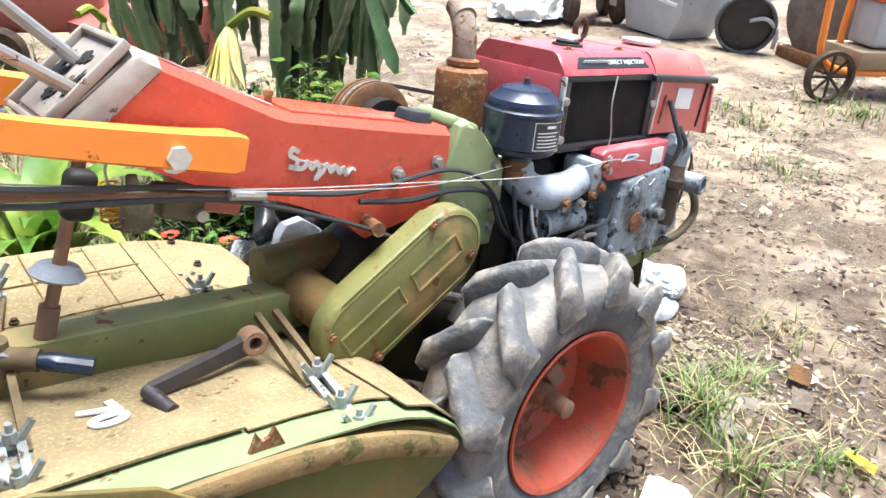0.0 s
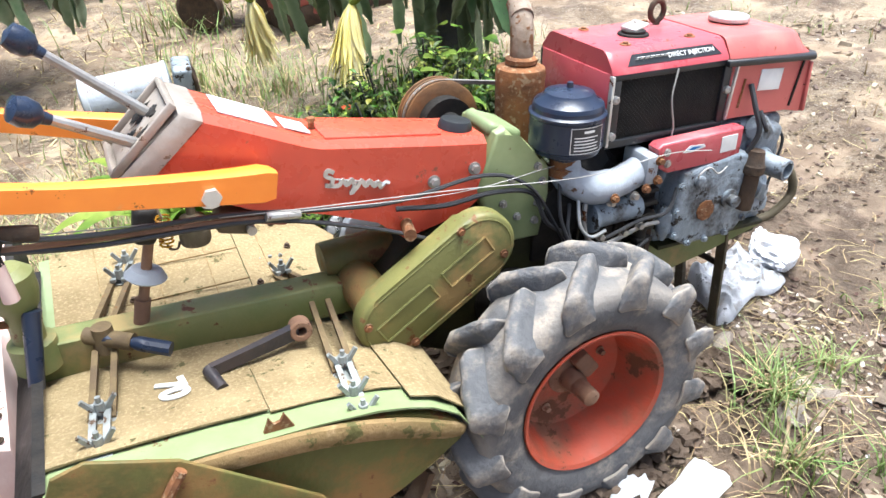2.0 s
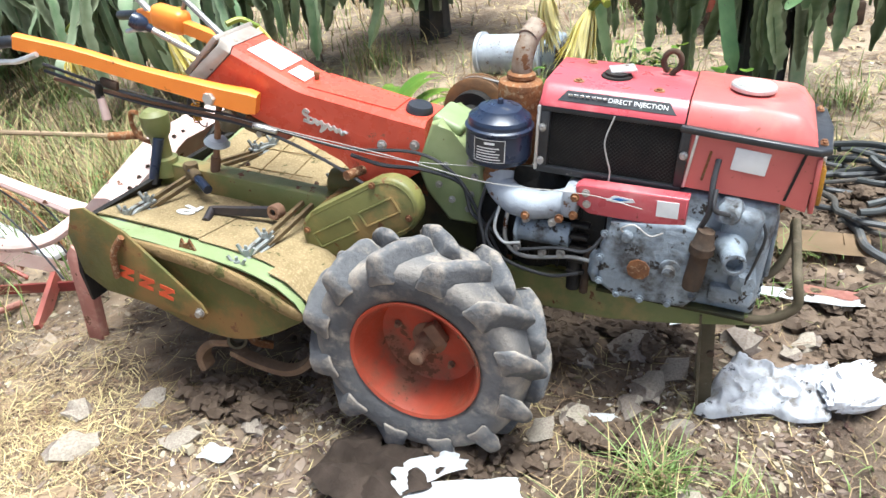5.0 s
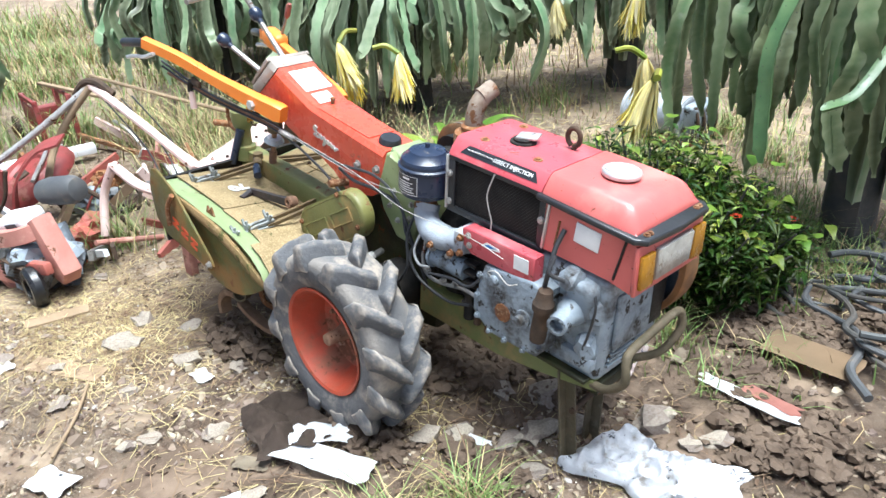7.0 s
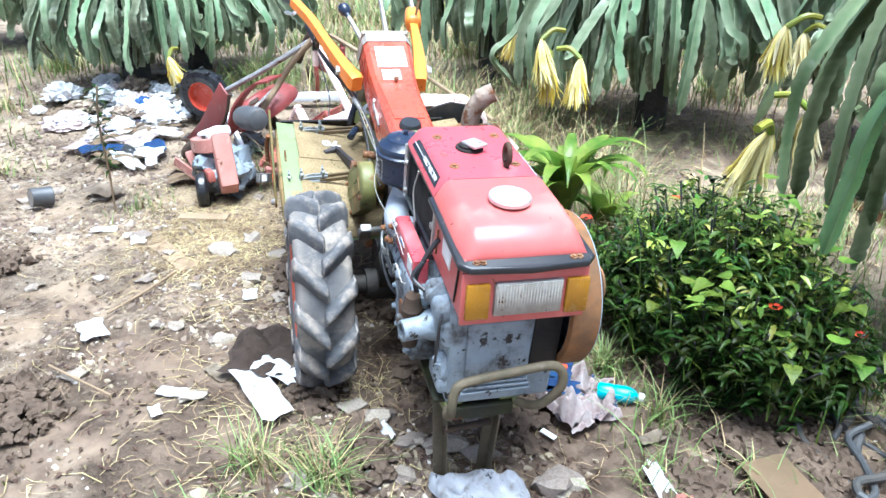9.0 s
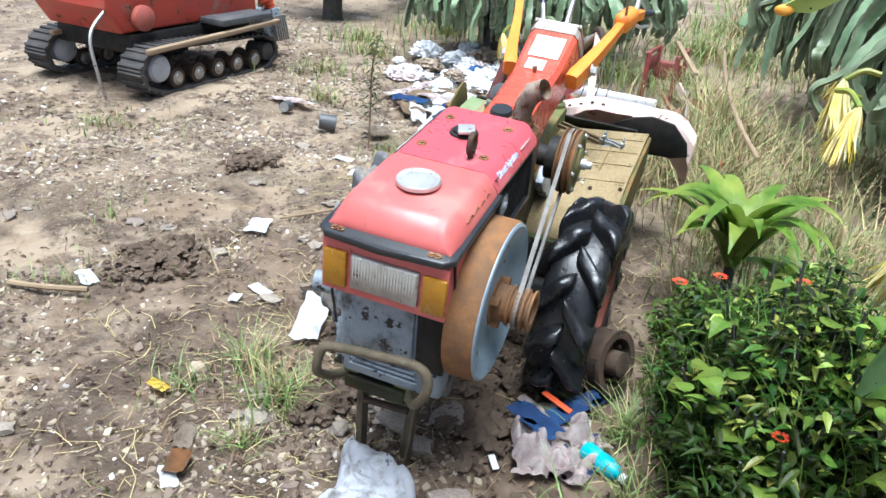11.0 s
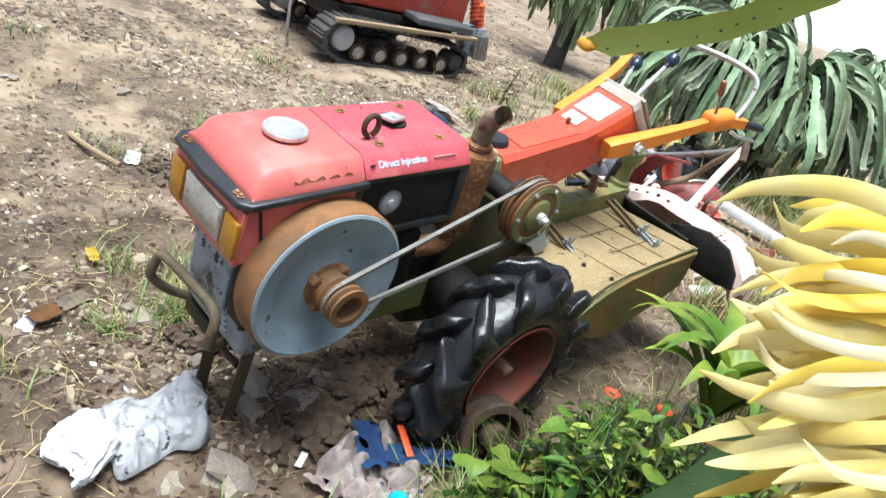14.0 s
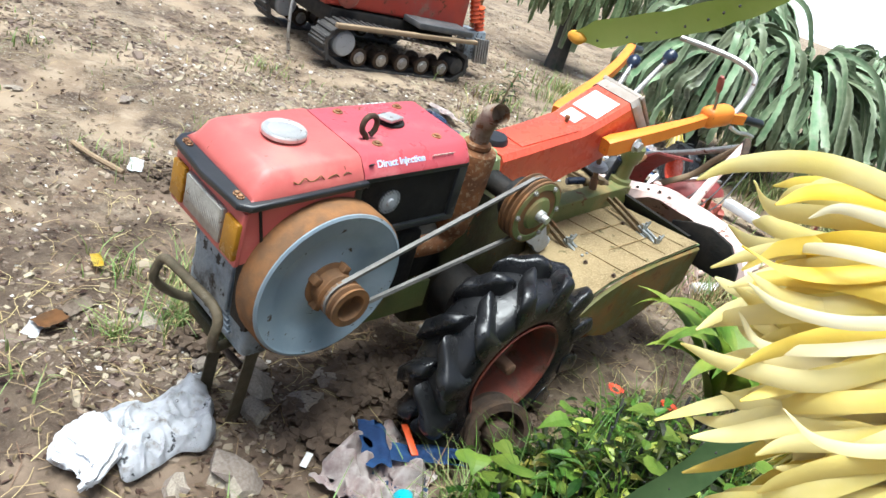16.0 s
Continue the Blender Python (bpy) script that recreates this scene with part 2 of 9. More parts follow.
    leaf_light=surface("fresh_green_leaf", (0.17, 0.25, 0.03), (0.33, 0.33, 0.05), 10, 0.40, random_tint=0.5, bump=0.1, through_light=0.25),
    cactus_dark=surface("deep_green_cactus_stem", (0.055, 0.115, 0.04), (0.10, 0.17, 0.065), 7, 0.38, dirt=((0.17, 0.22, 0.12), 0.2, 12), bump=0.15, bscale=40, through_light=0.08),
    cactus_mid=surface("green_cactus_stem", (0.095, 0.14, 0.06), (0.19, 0.235, 0.115), 6, 0.42, random_tint=0.55, dirt=((0.27, 0.31, 0.22), 0.25, 9), bump=0.15, bscale=30, through_light=0.15, ridge=((0.32, 0.36, 0.21), 0.54, 0.62), spec=0.35),
    young=surface("young_cactus_stem", (0.33, 0.46, 0.09), (0.42, 0.52, 0.14), 7, 0.4, dirt=((0.20, 0.22, 0.08), 0.25, 14), bump=0.15, bscale=40, through_light=0.12),
    shoot_tip=surface("orange_shoot_tip", (0.72, 0.40, 0.03), (0.62, 0.28, 0.03), 12, 0.5, bump=0.1),
    sack=surface("white_woven_plastic", (0.70, 0.71, 0.74), (0.50, 0.51, 0.54), 11, 0.5, chip=((0.10, 0.10, 0.11), 0.15, 24), dirt=((0.34, 0.31, 0.28), 0.42, 26), bump=0.35, bscale=55),
    soil=surface("churned_shaded_soil", (0.065, 0.045, 0.031), (0.13, 0.094, 0.066), 8, 0.7, dirt=((0.19, 0.15, 0.11), 0.26, 16), bump=0.9, bscale=30, spec=0.2),
    lily=surface("broad_lily_leaf", (0.13, 0.24, 0.03), (0.42, 0.46, 0.10), 4, 0.34, random_tint=0.45, bump=0.1, through_light=0.22),
    grass=surface("green_grass", (0.13, 0.20, 0.05), (0.25, 0.30, 0.10), 6, 0.55, random_tint=0.4, bump=0, through_light=0.25),
    straw=surface("dry_straw", (0.42, 0.32, 0.18), (0.23, 0.16, 0.085), 6, 0.8, random_tint=0.6, bump=0, spec=0.2),
    petal_red=surface("red_blossom", (0.60, 0.03, 0.015), (0.65, 0.10, 0.02), 12, 0.5, bump=0, through_light=0.2),
    stone=surface("pale_rubble", (0.28, 0.24, 0.20), (0.19, 0.155, 0.125), 9, 0.85, random_tint=0.35, dirt=((0.19, 0.14, 0.10), 0.35, 12), bump=0.4, bscale=50, spec=0.2),
    shard=surface("pale_stone_chips", (0.29, 0.235, 0.18), (0.18, 0.138, 0.10), 5, 0.75, random_tint=0.5, dirt=((0.17, 0.125, 0.09), 0.35, 14), bump=0.3, spec=0.2),
    wood=surface("weathered_board", (0.30, 0.22, 0.14), (0.22, 0.16, 0.10), 9, 0.85, stretch=(0.2, 1, 1), bump=0.3, spec=0.2),
    card=surface("brown_cardboard", (0.30, 0.21, 0.13), (0.25, 0.18, 0.11), 6, 0.9, bump=0.15, spec=0.2),
    blue_cloth=surface("blue_cloth", (0.02, 0.05, 0.15), (0.03, 0.09, 0.24), 12, 0.9, dirt=((0.13, 0.10, 0.08), 0.2, 9), bump=0.4, bscale=160),
    print_cloth=surface("faded_printed_cloth", (0.66, 0.60, 0.57), (0.44, 0.33, 0.31), 26, 0.9, chip=((0.05, 0.10, 0.22), 0.14, 18), dirt=((0.24, 0.18, 0.13), 0.22, 9), bump=0.4, bscale=160),
    rag=surface("dark_brown_rag", (0.06, 0.045, 0.035), (0.10, 0.075, 0.06), 9, 0.95, bump=0.4, bscale=120, spec=0.2),
    teal=surface("teal_plastic", (0.02, 0.30, 0.36), (0.04, 0.36, 0.42), 20, 0.3, bump=0.1),
    elbow_grey=surface("stained_pale_grey_casting", (0.36, 0.39, 0.43), (0.27, 0.29, 0.32), 10, 0.5, chip=((0.16, 0.08, 0.04), 0.10, 18), dirt=((0.12, 0.10, 0.08), 0.32, 9), bump=0.4, bscale=40),
    mud_iron=surface("mud_caked_dark_olive_iron", (0.075, 0.065, 0.04), (0.125, 0.10, 0.065), 14, 0.6, chip=((0.21, 0.18, 0.13), 0.13, 26), dirt=((0.14, 0.10, 0.07), 0.35, 8), bump=0.35, spec=0.2),
    hose_grey=surface("grey_rubber_hose", (0.045, 0.05, 0.05), (0.028, 0.03, 0.03), 8, 0.55, dirt=((0.12, 0.10, 0.08), 0.3, 8), bump=0.1),
    belt=surface("frayed_grey_belt", (0.20, 0.19, 0.175), (0.13, 0.12, 0.11), 12, 0.8, bump=0.3),
    pipe=surface("grey_black_hose", (0.05, 0.054, 0.058), (0.085, 0.085, 0.085), 8, 0.5, dirt=((0.2, 0.16, 0.12), 0.25, 8), bump=0.1),
    mach_red=surface("dull_red_machine_paint", (0.36, 0.085, 0.06), (0.28, 0.09, 0.07), 8, 0.55, chip=(RUST, 0.13, 14), dirt=((0.4, 0.26, 0.2), 0.3, 7), bump=0.15),
    salmon=surface("sun_faded_salmon_paint", (0.42, 0.19, 0.15), (0.34, 0.14, 0.11), 8, 0.65, chip=(RUST, 0.10, 14), dirt=((0.58, 0.36, 0.28), 0.35, 7), bump=0.15),
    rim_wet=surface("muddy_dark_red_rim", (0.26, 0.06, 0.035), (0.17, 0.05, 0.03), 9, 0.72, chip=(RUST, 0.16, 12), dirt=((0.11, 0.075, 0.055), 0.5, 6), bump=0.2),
    maroon=surface("dull_maroon_sheet", (0.24, 0.035, 0.03), (0.17, 0.04, 0.035), 7, 0.5, chip=(RUST, 0.14, 12), dirt=((0.30, 0.16, 0.12), 0.3, 7), bump=0.15),
    crawler_red=surface("worn_red_sheet_paint", (0.42, 0.05, 0.03), (0.34, 0.05, 0.035), 6, 0.45, chip=(RUST, 0.14, 12), dirt=((0.26, 0.17, 0.12), 0.35, 6), bump=0.1),
    hub_brown=surface("dusty_brown_iron", (0.24, 0.135, 0.08), (0.17, 0.10, 0.065), 14, 0.8, chip=((0.12, 0.06, 0.035), 0.16, 25), dirt=((0.33, 0.21, 0.14), 0.4, 9), bump=0.3, spec=0.2),
    brown_guard=surface("rust_brown_mud_on_olive", (0.25, 0.165, 0.075), (0.17, 0.12, 0.05), 8, 0.75, chip=((0.13, 0.12, 0.04), 0.20, 12), dirt=((0.35, 0.25, 0.13), 0.4, 22), bump=0.5, bscale=70, spec=0.2),
    tine_mud=surface("mud_caked_iron", (0.20, 0.125, 0.075), (0.13, 0.085, 0.055), 10, 0.85, dirt=((0.28, 0.19, 0.12), 0.4, 14), bump=0.5, bscale=60, spec=0.2),
    shell=surface("bleached_shell_bits", (0.62, 0.59, 0.54), (0.48, 0.44, 0.38), 9, 0.6, random_tint=0.35, dirt=((0.26, 0.20, 0.14), 0.3, 20), bump=0.2),
    ash=surface("ash_grey_rusty_pipe", (0.30, 0.25, 0.20), (0.16, 0.10, 0.06), 12, 0.8, chip=((0.20, 0.09, 0.04), 0.25, 30), bump=0.4, spec=0.2),
    debris=surface("dark_leaf_litter", (0.15, 0.10, 0.065), (0.06, 0.04, 0.026), 6, 0.8, random_tint=0.75, bump=0, spec=0.2),
    mach_pink=surface("pinkish_white_paint", (0.70, 0.55, 0.50), (0.62, 0.42, 0.37), 8, 0.6, chip=(RUST, 0.14, 14), dirt=((0.36, 0.28, 0.2), 0.2, 7), bump=0.15),
    mach_orange=surface("bright_orange_machine_paint", (0.62, 0.10, 0.02), (0.52, 0.07, 0.02), 8, 0.45, chip=(RUST, 0.06, 14), dirt=((0.3, 0.2, 0.12), 0.2, 7), bump=0.1),
    track=surface("muddy_rubber_track", (0.035, 0.033, 0.032), (0.055, 0.05, 0.045), 9, 0.8, dirt=((0.14, 0.10, 0.07), 0.3, 9), bump=0.3),
)


def ground_material():
    m = bpy.data.materials.new("wet_muddy_ground")
    m.use_nodes = True
    nt = m.node_tree
    bsdf = nt.nodes["Principled BSDF"]
    tc = nt.nodes.new("ShaderNodeTexCoord").outputs["Object"]
    c = mix(nt, ramp(nt, noise_tex(nt, tc, 1.1, 6), 0.35, 0.65), (0.165, 0.116, 0.074), (0.295, 0.228, 0.155))
    c = mix(nt, ramp(nt, noise_tex(nt, tc, 3.3, 8, 0.65), 0.50, 0.60), c, (0.118, 0.082, 0.056))
    c = mix(nt, ramp(nt, noise_tex(nt, tc, 7, 8, 0.7), 0.46, 0.7), c, (0.30, 0.238, 0.168))
    # trodden crumbs, in patches; smooth silt between them
    patch = ramp(nt, noise_tex(nt, tc, 2.6, 5, 0.6), 0.44, 0.54)
    crumbs = ramp(nt, noise_tex(nt, tc, 26, 8, 0.75), 0.50, 0.66)
    both = nt.nodes.new("ShaderNodeMath")
    both.operation = 'MULTIPLY'
    nt.links.new(patch, both.inputs[0])
    nt.links.new(crumbs, both.inputs[1])
    c = mix(nt, both.outputs[0], c, (0.085, 0.056, 0.038))
    grit = nt.nodes.new("ShaderNodeMath")
    grit.operation = 'MULTIPLY'
    nt.links.new(ramp(nt, noise_tex(nt, tc, 85, 5, 0.7), 0.58, 0.63), grit.inputs[0])
    nt.links.new(patch, grit.inputs[1])
    c = mix(nt, grit.outputs[0], c, (0.42, 0.37, 0.30))
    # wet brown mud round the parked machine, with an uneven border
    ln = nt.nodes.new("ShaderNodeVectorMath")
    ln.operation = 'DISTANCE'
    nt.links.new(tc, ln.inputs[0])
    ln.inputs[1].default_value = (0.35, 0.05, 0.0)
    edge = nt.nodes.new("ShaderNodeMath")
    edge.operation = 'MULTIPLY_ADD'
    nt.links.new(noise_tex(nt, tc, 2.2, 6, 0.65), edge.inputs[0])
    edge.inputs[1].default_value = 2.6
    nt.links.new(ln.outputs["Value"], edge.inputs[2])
    soaked_shaded = ramp(nt, edge.outputs[0], 3.3, 2.3)
    # taken darker than the wet mud alone, for shade under the machine
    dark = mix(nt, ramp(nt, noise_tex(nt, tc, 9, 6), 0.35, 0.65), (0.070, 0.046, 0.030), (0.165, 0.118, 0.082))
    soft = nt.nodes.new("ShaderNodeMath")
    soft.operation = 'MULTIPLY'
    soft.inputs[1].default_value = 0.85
    nt.links.new(soaked_shaded, soft.inputs[0])
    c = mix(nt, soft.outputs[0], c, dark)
    nt.links.new(c, bsdf.inputs["Base Color"])
    wet = ramp(nt, noise_tex(nt, tc, 1.7, 4), 0.52, 0.68)
    dry = nt.nodes.new("ShaderNodeMath")
    dry.operation = 'SUBTRACT'
    dry.use_clamp = True
    nt.links.new(wet, dry.inputs[0])
    nt.links.new(patch, dry.inputs[1])
    nt.links.new(mix(nt, dry.outputs[0], (0.8, 0.8, 0.8), (0.30, 0.30, 0.30)), bsdf.inputs["Roughness"])
    bsdf.inputs["Specular IOR Level"].default_value = 0.35
    h = mix(nt, 0.5, noise_tex(nt, tc, 16, 8, 0.75), noise_tex(nt, tc, 95, 6, 0.75))
    b = nt.nodes.new("ShaderNodeBump")
    rough_part = nt.nodes.new("ShaderNodeMapRange")
    rough_part.inputs["To Min"].default_value = 0.30
    rough_part.inputs["To Max"].default_value = 1.0
    nt.links.new(patch, rough_part.inputs["Value"])
    nt.links.new(rough_part.outputs[0], b.inputs["Strength"])
    b.inputs["Distance"].default_value = 0.035
    nt.links.new(h, b.inputs["Height"])
    nt.links.new(b.outputs[0], bsdf.inputs["Normal"])
    return m


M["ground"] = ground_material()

# ---- mesh helpers ----


def part(name, bm, material, parent=None, label="", smooth=35):
    me = bpy.data.meshes.new(name)
    bmesh.ops.recalc_face_normals(bm, faces=bm.faces)
    bm.to_mesh(me)
    bm.free()
    if smooth:
        me.shade_smooth()
        me.set_sharp_from_angle(angle=radians(smooth))
    me.materials.append(M[material] if isinstance(material, str) else material)
    ob = new(name, me)
    if parent:
        ob.parent = parent
    if label:
        ob["label"] = label
    return ob


def thing(name, m, label, category, group=""):
    ob = new(name)
    ob.empty_display_size = 0.1
    ob.matrix_basis = m
    return tagged(ob, label, category, group)


def bm_new():
    return bmesh.new()


def box(bm, c, s, rot=None, bevel=0.0, seg=2):
    m = Matrix.Translation(c) @ (rot or Matrix()) @ Matrix.Diagonal((*s, 1))
    v = bmesh.ops.create_cube(bm, size=1, matrix=m)["verts"]
    if bevel:
        e = list({e for x in v for e in x.link_edges})
        bmesh.ops.bevel(bm, geom=e, offset=bevel, segments=seg, affect='EDGES', profile=0.5)
    return bm


def frame_for(d):
    d = Vector(d).normalized()
    a = Vector((0, 0, 1)) if abs(d.z) < 0.9 else Vector((1, 0, 0))
    u = d.cross(a).normalized()
    return u, d.cross(u).normalized()


def rings(bm, loops, cap=True, closed=False):
    """Skin a list of vertex loops."""
    vs = [[bm.verts.new(p) for p in l] for l in loops]
    n = len(vs[0])
    pairs = list(zip(vs, vs[1:])) + ([(vs[-1], vs[0])] if closed else [])
    for a, b in pairs:
        for i in range(n):
            j = (i + 1) % n
            bm.faces.new((a[i], a[j], b[j], b[i]))
    if cap and not closed:
        bm.faces.new(vs[0][::-1])
        bm.faces.new(vs[-1])
    return bm


def cyl(bm, p0, p1, r0, r1=None, n=16, cap=True):
    p0, p1 = Vector(p0), Vector(p1)
    r1 = r0 if r1 is None else r1
    u, v = frame_for(p1 - p0)
    return rings(bm, [[p + r * (math.cos(2 * math.pi * i / n) * u + math.sin(2 * math.pi * i / n) * v) for i in range(n)]
                      for p, r in ((p0, r0), (p1, r1))], cap)


def lathe(bm, origin, axis, profile, n=32, closed=False, cap=True):
    """profile: (radius, height along the axis)."""
    o, d = Vector(origin), Vector(axis).normalized()
    u, v = frame_for(d)
    return rings(bm, [[o + d * h + r * (math.cos(2 * math.pi * i / n) * u + math.sin(2 * math.pi * i / n) * v) for i in range(n)]
                      for r, h in profile], cap=cap and not closed, closed=closed)


def spline(pts, per=6):
    p = [Vector(q) for q in pts]
    p = [2 * p[0] - p[1]] + p + [2 * p[-1] - p[-2]]
    out = []
    for i in range(1, len(p) - 2):
        for k in range(per):
            t = k / per
            out.append(0.5 * ((2 * p[i]) + (p[i + 1] - p[i - 1]) * t + (2 * p[i - 1] - 5 * p[i] + 4 * p[i + 1] - p[i + 2]) * t * t
                              + (3 * p[i] - p[i - 1] - 3 * p[i + 1] + p[i + 2]) * t ** 3))
    out.append(p[-2])
    return out


def sweep(bm, pts, section, scale=None, twist=0.0, up=None):
    """Sweep a closed 2D section along points."""
    pts = [Vector(p) for p in pts]
    u = None
    loops = []
    for i, p in enumerate(pts):
        d = (pts[min(i + 1, len(pts) - 1)] - pts[max(i - 1, 0)]).normalized()
        if u is None:
            u = Vector(up) if up else frame_for(d)[0]
        u = (u - d * u.dot(d)).normalized()
        v = d.cross(u)
        s = scale[i] if scale else 1.0
        a = twist * i / max(1, len(pts) - 1)
        ca, sa = math.cos(a), math.sin(a)
        loops.append([p + s * ((x * ca - y * sa) * u + (x * sa + y * ca) * v) for x, y in section])
    return rings(bm, loops)


def disc(r, n):
    return [(r * math.cos(2 * math.pi * i / n), r * math.sin(2 * math.pi * i / n)) for i in range(n)]


def tube(bm, pts, r, n=8, per=6, scale=None):
    p = spline(pts, per) if per else pts
    return sweep(bm, p, disc(r, n), scale)


def prism(bm, poly, lo, hi, axis='y', bevel=0.0, seg=2):
    """Extrude a 2D outline: axis y: (x, z); axis z: (x, y); axis x: (y, z)."""
    place = {'y': lambda a, b, h: (a, h, b), 'z': lambda a, b, h: (a, b, h), 'x': lambda a, b, h: (h, a, b)}[axis]
    va = [bm.verts.new(place(a, b, lo)) for a, b in poly]
    vb = [bm.verts.new(place(a, b, hi)) for a, b in poly]
    n = len(poly)
    fs = [bm.faces.new(va), bm.faces.new(vb[::-1])]
    for i in range(n):
        j = (i + 1) % n
        fs.append(bm.faces.new((va[i], vb[i], vb[j], va[j])))
    if bevel:
        e = list({e for f in fs[:2] for e in f.edges})
        bmesh.ops.bevel(bm, geom=e, offset=bevel, segments=seg, affect='EDGES', profile=0.5)
    return bm


def stadium(ax, az, bx, bz, r, n=10):
    a = math.atan2(bz - az, bx - ax)
    return ([(bx + r * math.cos(a - math.pi / 2 + math.pi * i / n), bz + r * math.sin(a - math.pi / 2 + math.pi * i / n)) for i in range(n + 1)]
            + [(ax + r * math.cos(a + math.pi / 2 + math.pi * i / n), az + r * math.sin(a + math.pi / 2 + math.pi * i / n)) for i in range(n + 1)])


def bolt(bm, p, d, r=0.009, h=0.008):
    p, d = Vector(p), Vector(d).normalized()
    cyl(bm, p, p + d * 0.003, r * 1.5, n=12)
    cyl(bm, p + d * 0.003, p + d * (0.003 + h), r, n=6)
    return bm


def lump(bm, c, s, rough=0.25, sub=2, seed=0, freq=2.0, flat=None):
    v = bmesh.ops.create_icosphere(bm, subdivisions=sub, radius=1)["verts"]
    off = Vector((seed * 3.17, seed * 1.91, seed * 0.73))
    for x in v:
        k = 1 + rough * noise.noise(x.co * freq + off) * 2
        q = x.co * k
        x.co = Vector((q.x * s[0], q.y * s[1], q.z * s[2])) + Vector(c)
        if flat is not None and x.co.z < flat:
            x.co.z = flat
    return bm


def letters(body, size, m, material, parent, name="lettering", depth=0.0008, bold=0.0):
    cu = bpy.data.curves.new(name, 'FONT')
    cu.body, cu.size, cu.extrude, cu.align_x, cu.align_y, cu.offset = body, size, depth, 'CENTER', 'CENTER', bold
    tmp = bpy.data.objects.new(name, cu)
    me = bpy.data.meshes.new_from_object(tmp)
    bpy.data.objects.remove(tmp)
    me.materials.append(M[material])
    ob = new(name, me)
    ob.parent = parent
    ob.matrix_basis = m
    return ob


def ground_height(x, y):
    d = math.hypot(x - 0.3, y)
    near = 1.0 / (1.0 + (d / 30.0) ** 2)
    h = 0.045 * noise.noise(Vector((x * 0.9, y * 0.9, 0.3))) + 0.022 * noise.noise(Vector((x * 3.1, y * 3.1, 1.7))) \
        + 0.012 * noise.noise(Vector((x * 9.0, y * 9.0, 4.2)))
    return h * near - 0.006


# ---- ground ----


def ground_sheet():
    n = 340
    us = [(-1 + 2 * i / n) for i in range(n + 1)]
    warp = [5.0 * u + 15 * u ** 5 + 400 * u ** 21 for u in us]
    verts = [(x, y, ground_height(x, y)) for y in warp for x in warp]
    faces = [(j * (n + 1) + i, j * (n + 1) + i + 1, (j + 1) * (n + 1) + i + 1, (j + 1) * (n + 1) + i) for j in range(n) for i in range(n)]
    me = bpy.data.meshes.new("ground")
    me.from_pydata(verts, [], faces)
    me.shade_smooth()
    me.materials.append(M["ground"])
    return tagged(new("ground", me), "wet brown muddy yard ground with stone chips", "ground", kind="structure")


ground_sheet()


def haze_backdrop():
    """Added glowing ring that stands for the white overcast sky low over the fields."""
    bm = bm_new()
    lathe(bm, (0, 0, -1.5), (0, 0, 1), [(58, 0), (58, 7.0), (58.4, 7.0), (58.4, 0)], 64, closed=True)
    tagged(part("backdrop", bm, "haze", None, "", 60), "glowing white ring standing for overcast haze low over the fields", "sky", kind="structure")


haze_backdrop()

# ---- walking tractor, built in its own leaning frame with the axle at z = 0 ----
TRACTOR = Matrix.Translation((0, 0, 0.297)) @ Matrix.Rotation(radians(6.5), 4, 'Y') @ Matrix.Rotation(radians(-2.5), 4, 'X')
tractor = thing("walking_tractor", TRACTOR, "red and olive two-wheel walking tractor with diesel engine, worn and muddy", "walking tractor")
HC = 0.037  # engine's centre line


def tpart(name, bm, material, parent=None, label="", smooth=35):
    return part(name, bm, material, parent or tractor, label, smooth)


def loft_box(bm, stations, bevel=0.0):
    """stations: (x, y0, y1, z0, z1) boxes skinned along x."""
    vs = [[bm.verts.new(p) for p in ((x, y0, z0), (x, y1, z0), (x, y1, z1), (x, y0, z1))] for x, y0, y1, z0, z1 in stations]
    fs = [bm.faces.new(vs[0][::-1]), bm.faces.new(vs[-1])]
    for a, b in zip(vs, vs[1:]):
        for i in range(4):
            j = (i + 1) % 4
            fs.append(bm.faces.new((a[i], a[j], b[j], b[i])))
    if bevel:
        e = [e for e in bm.edges if e.calc_face_angle(0) > 0.5]
        bmesh.ops.bevel(bm, geom=e, offset=bevel, segments=3, affect='EDGES', profile=0.5)
    return bm


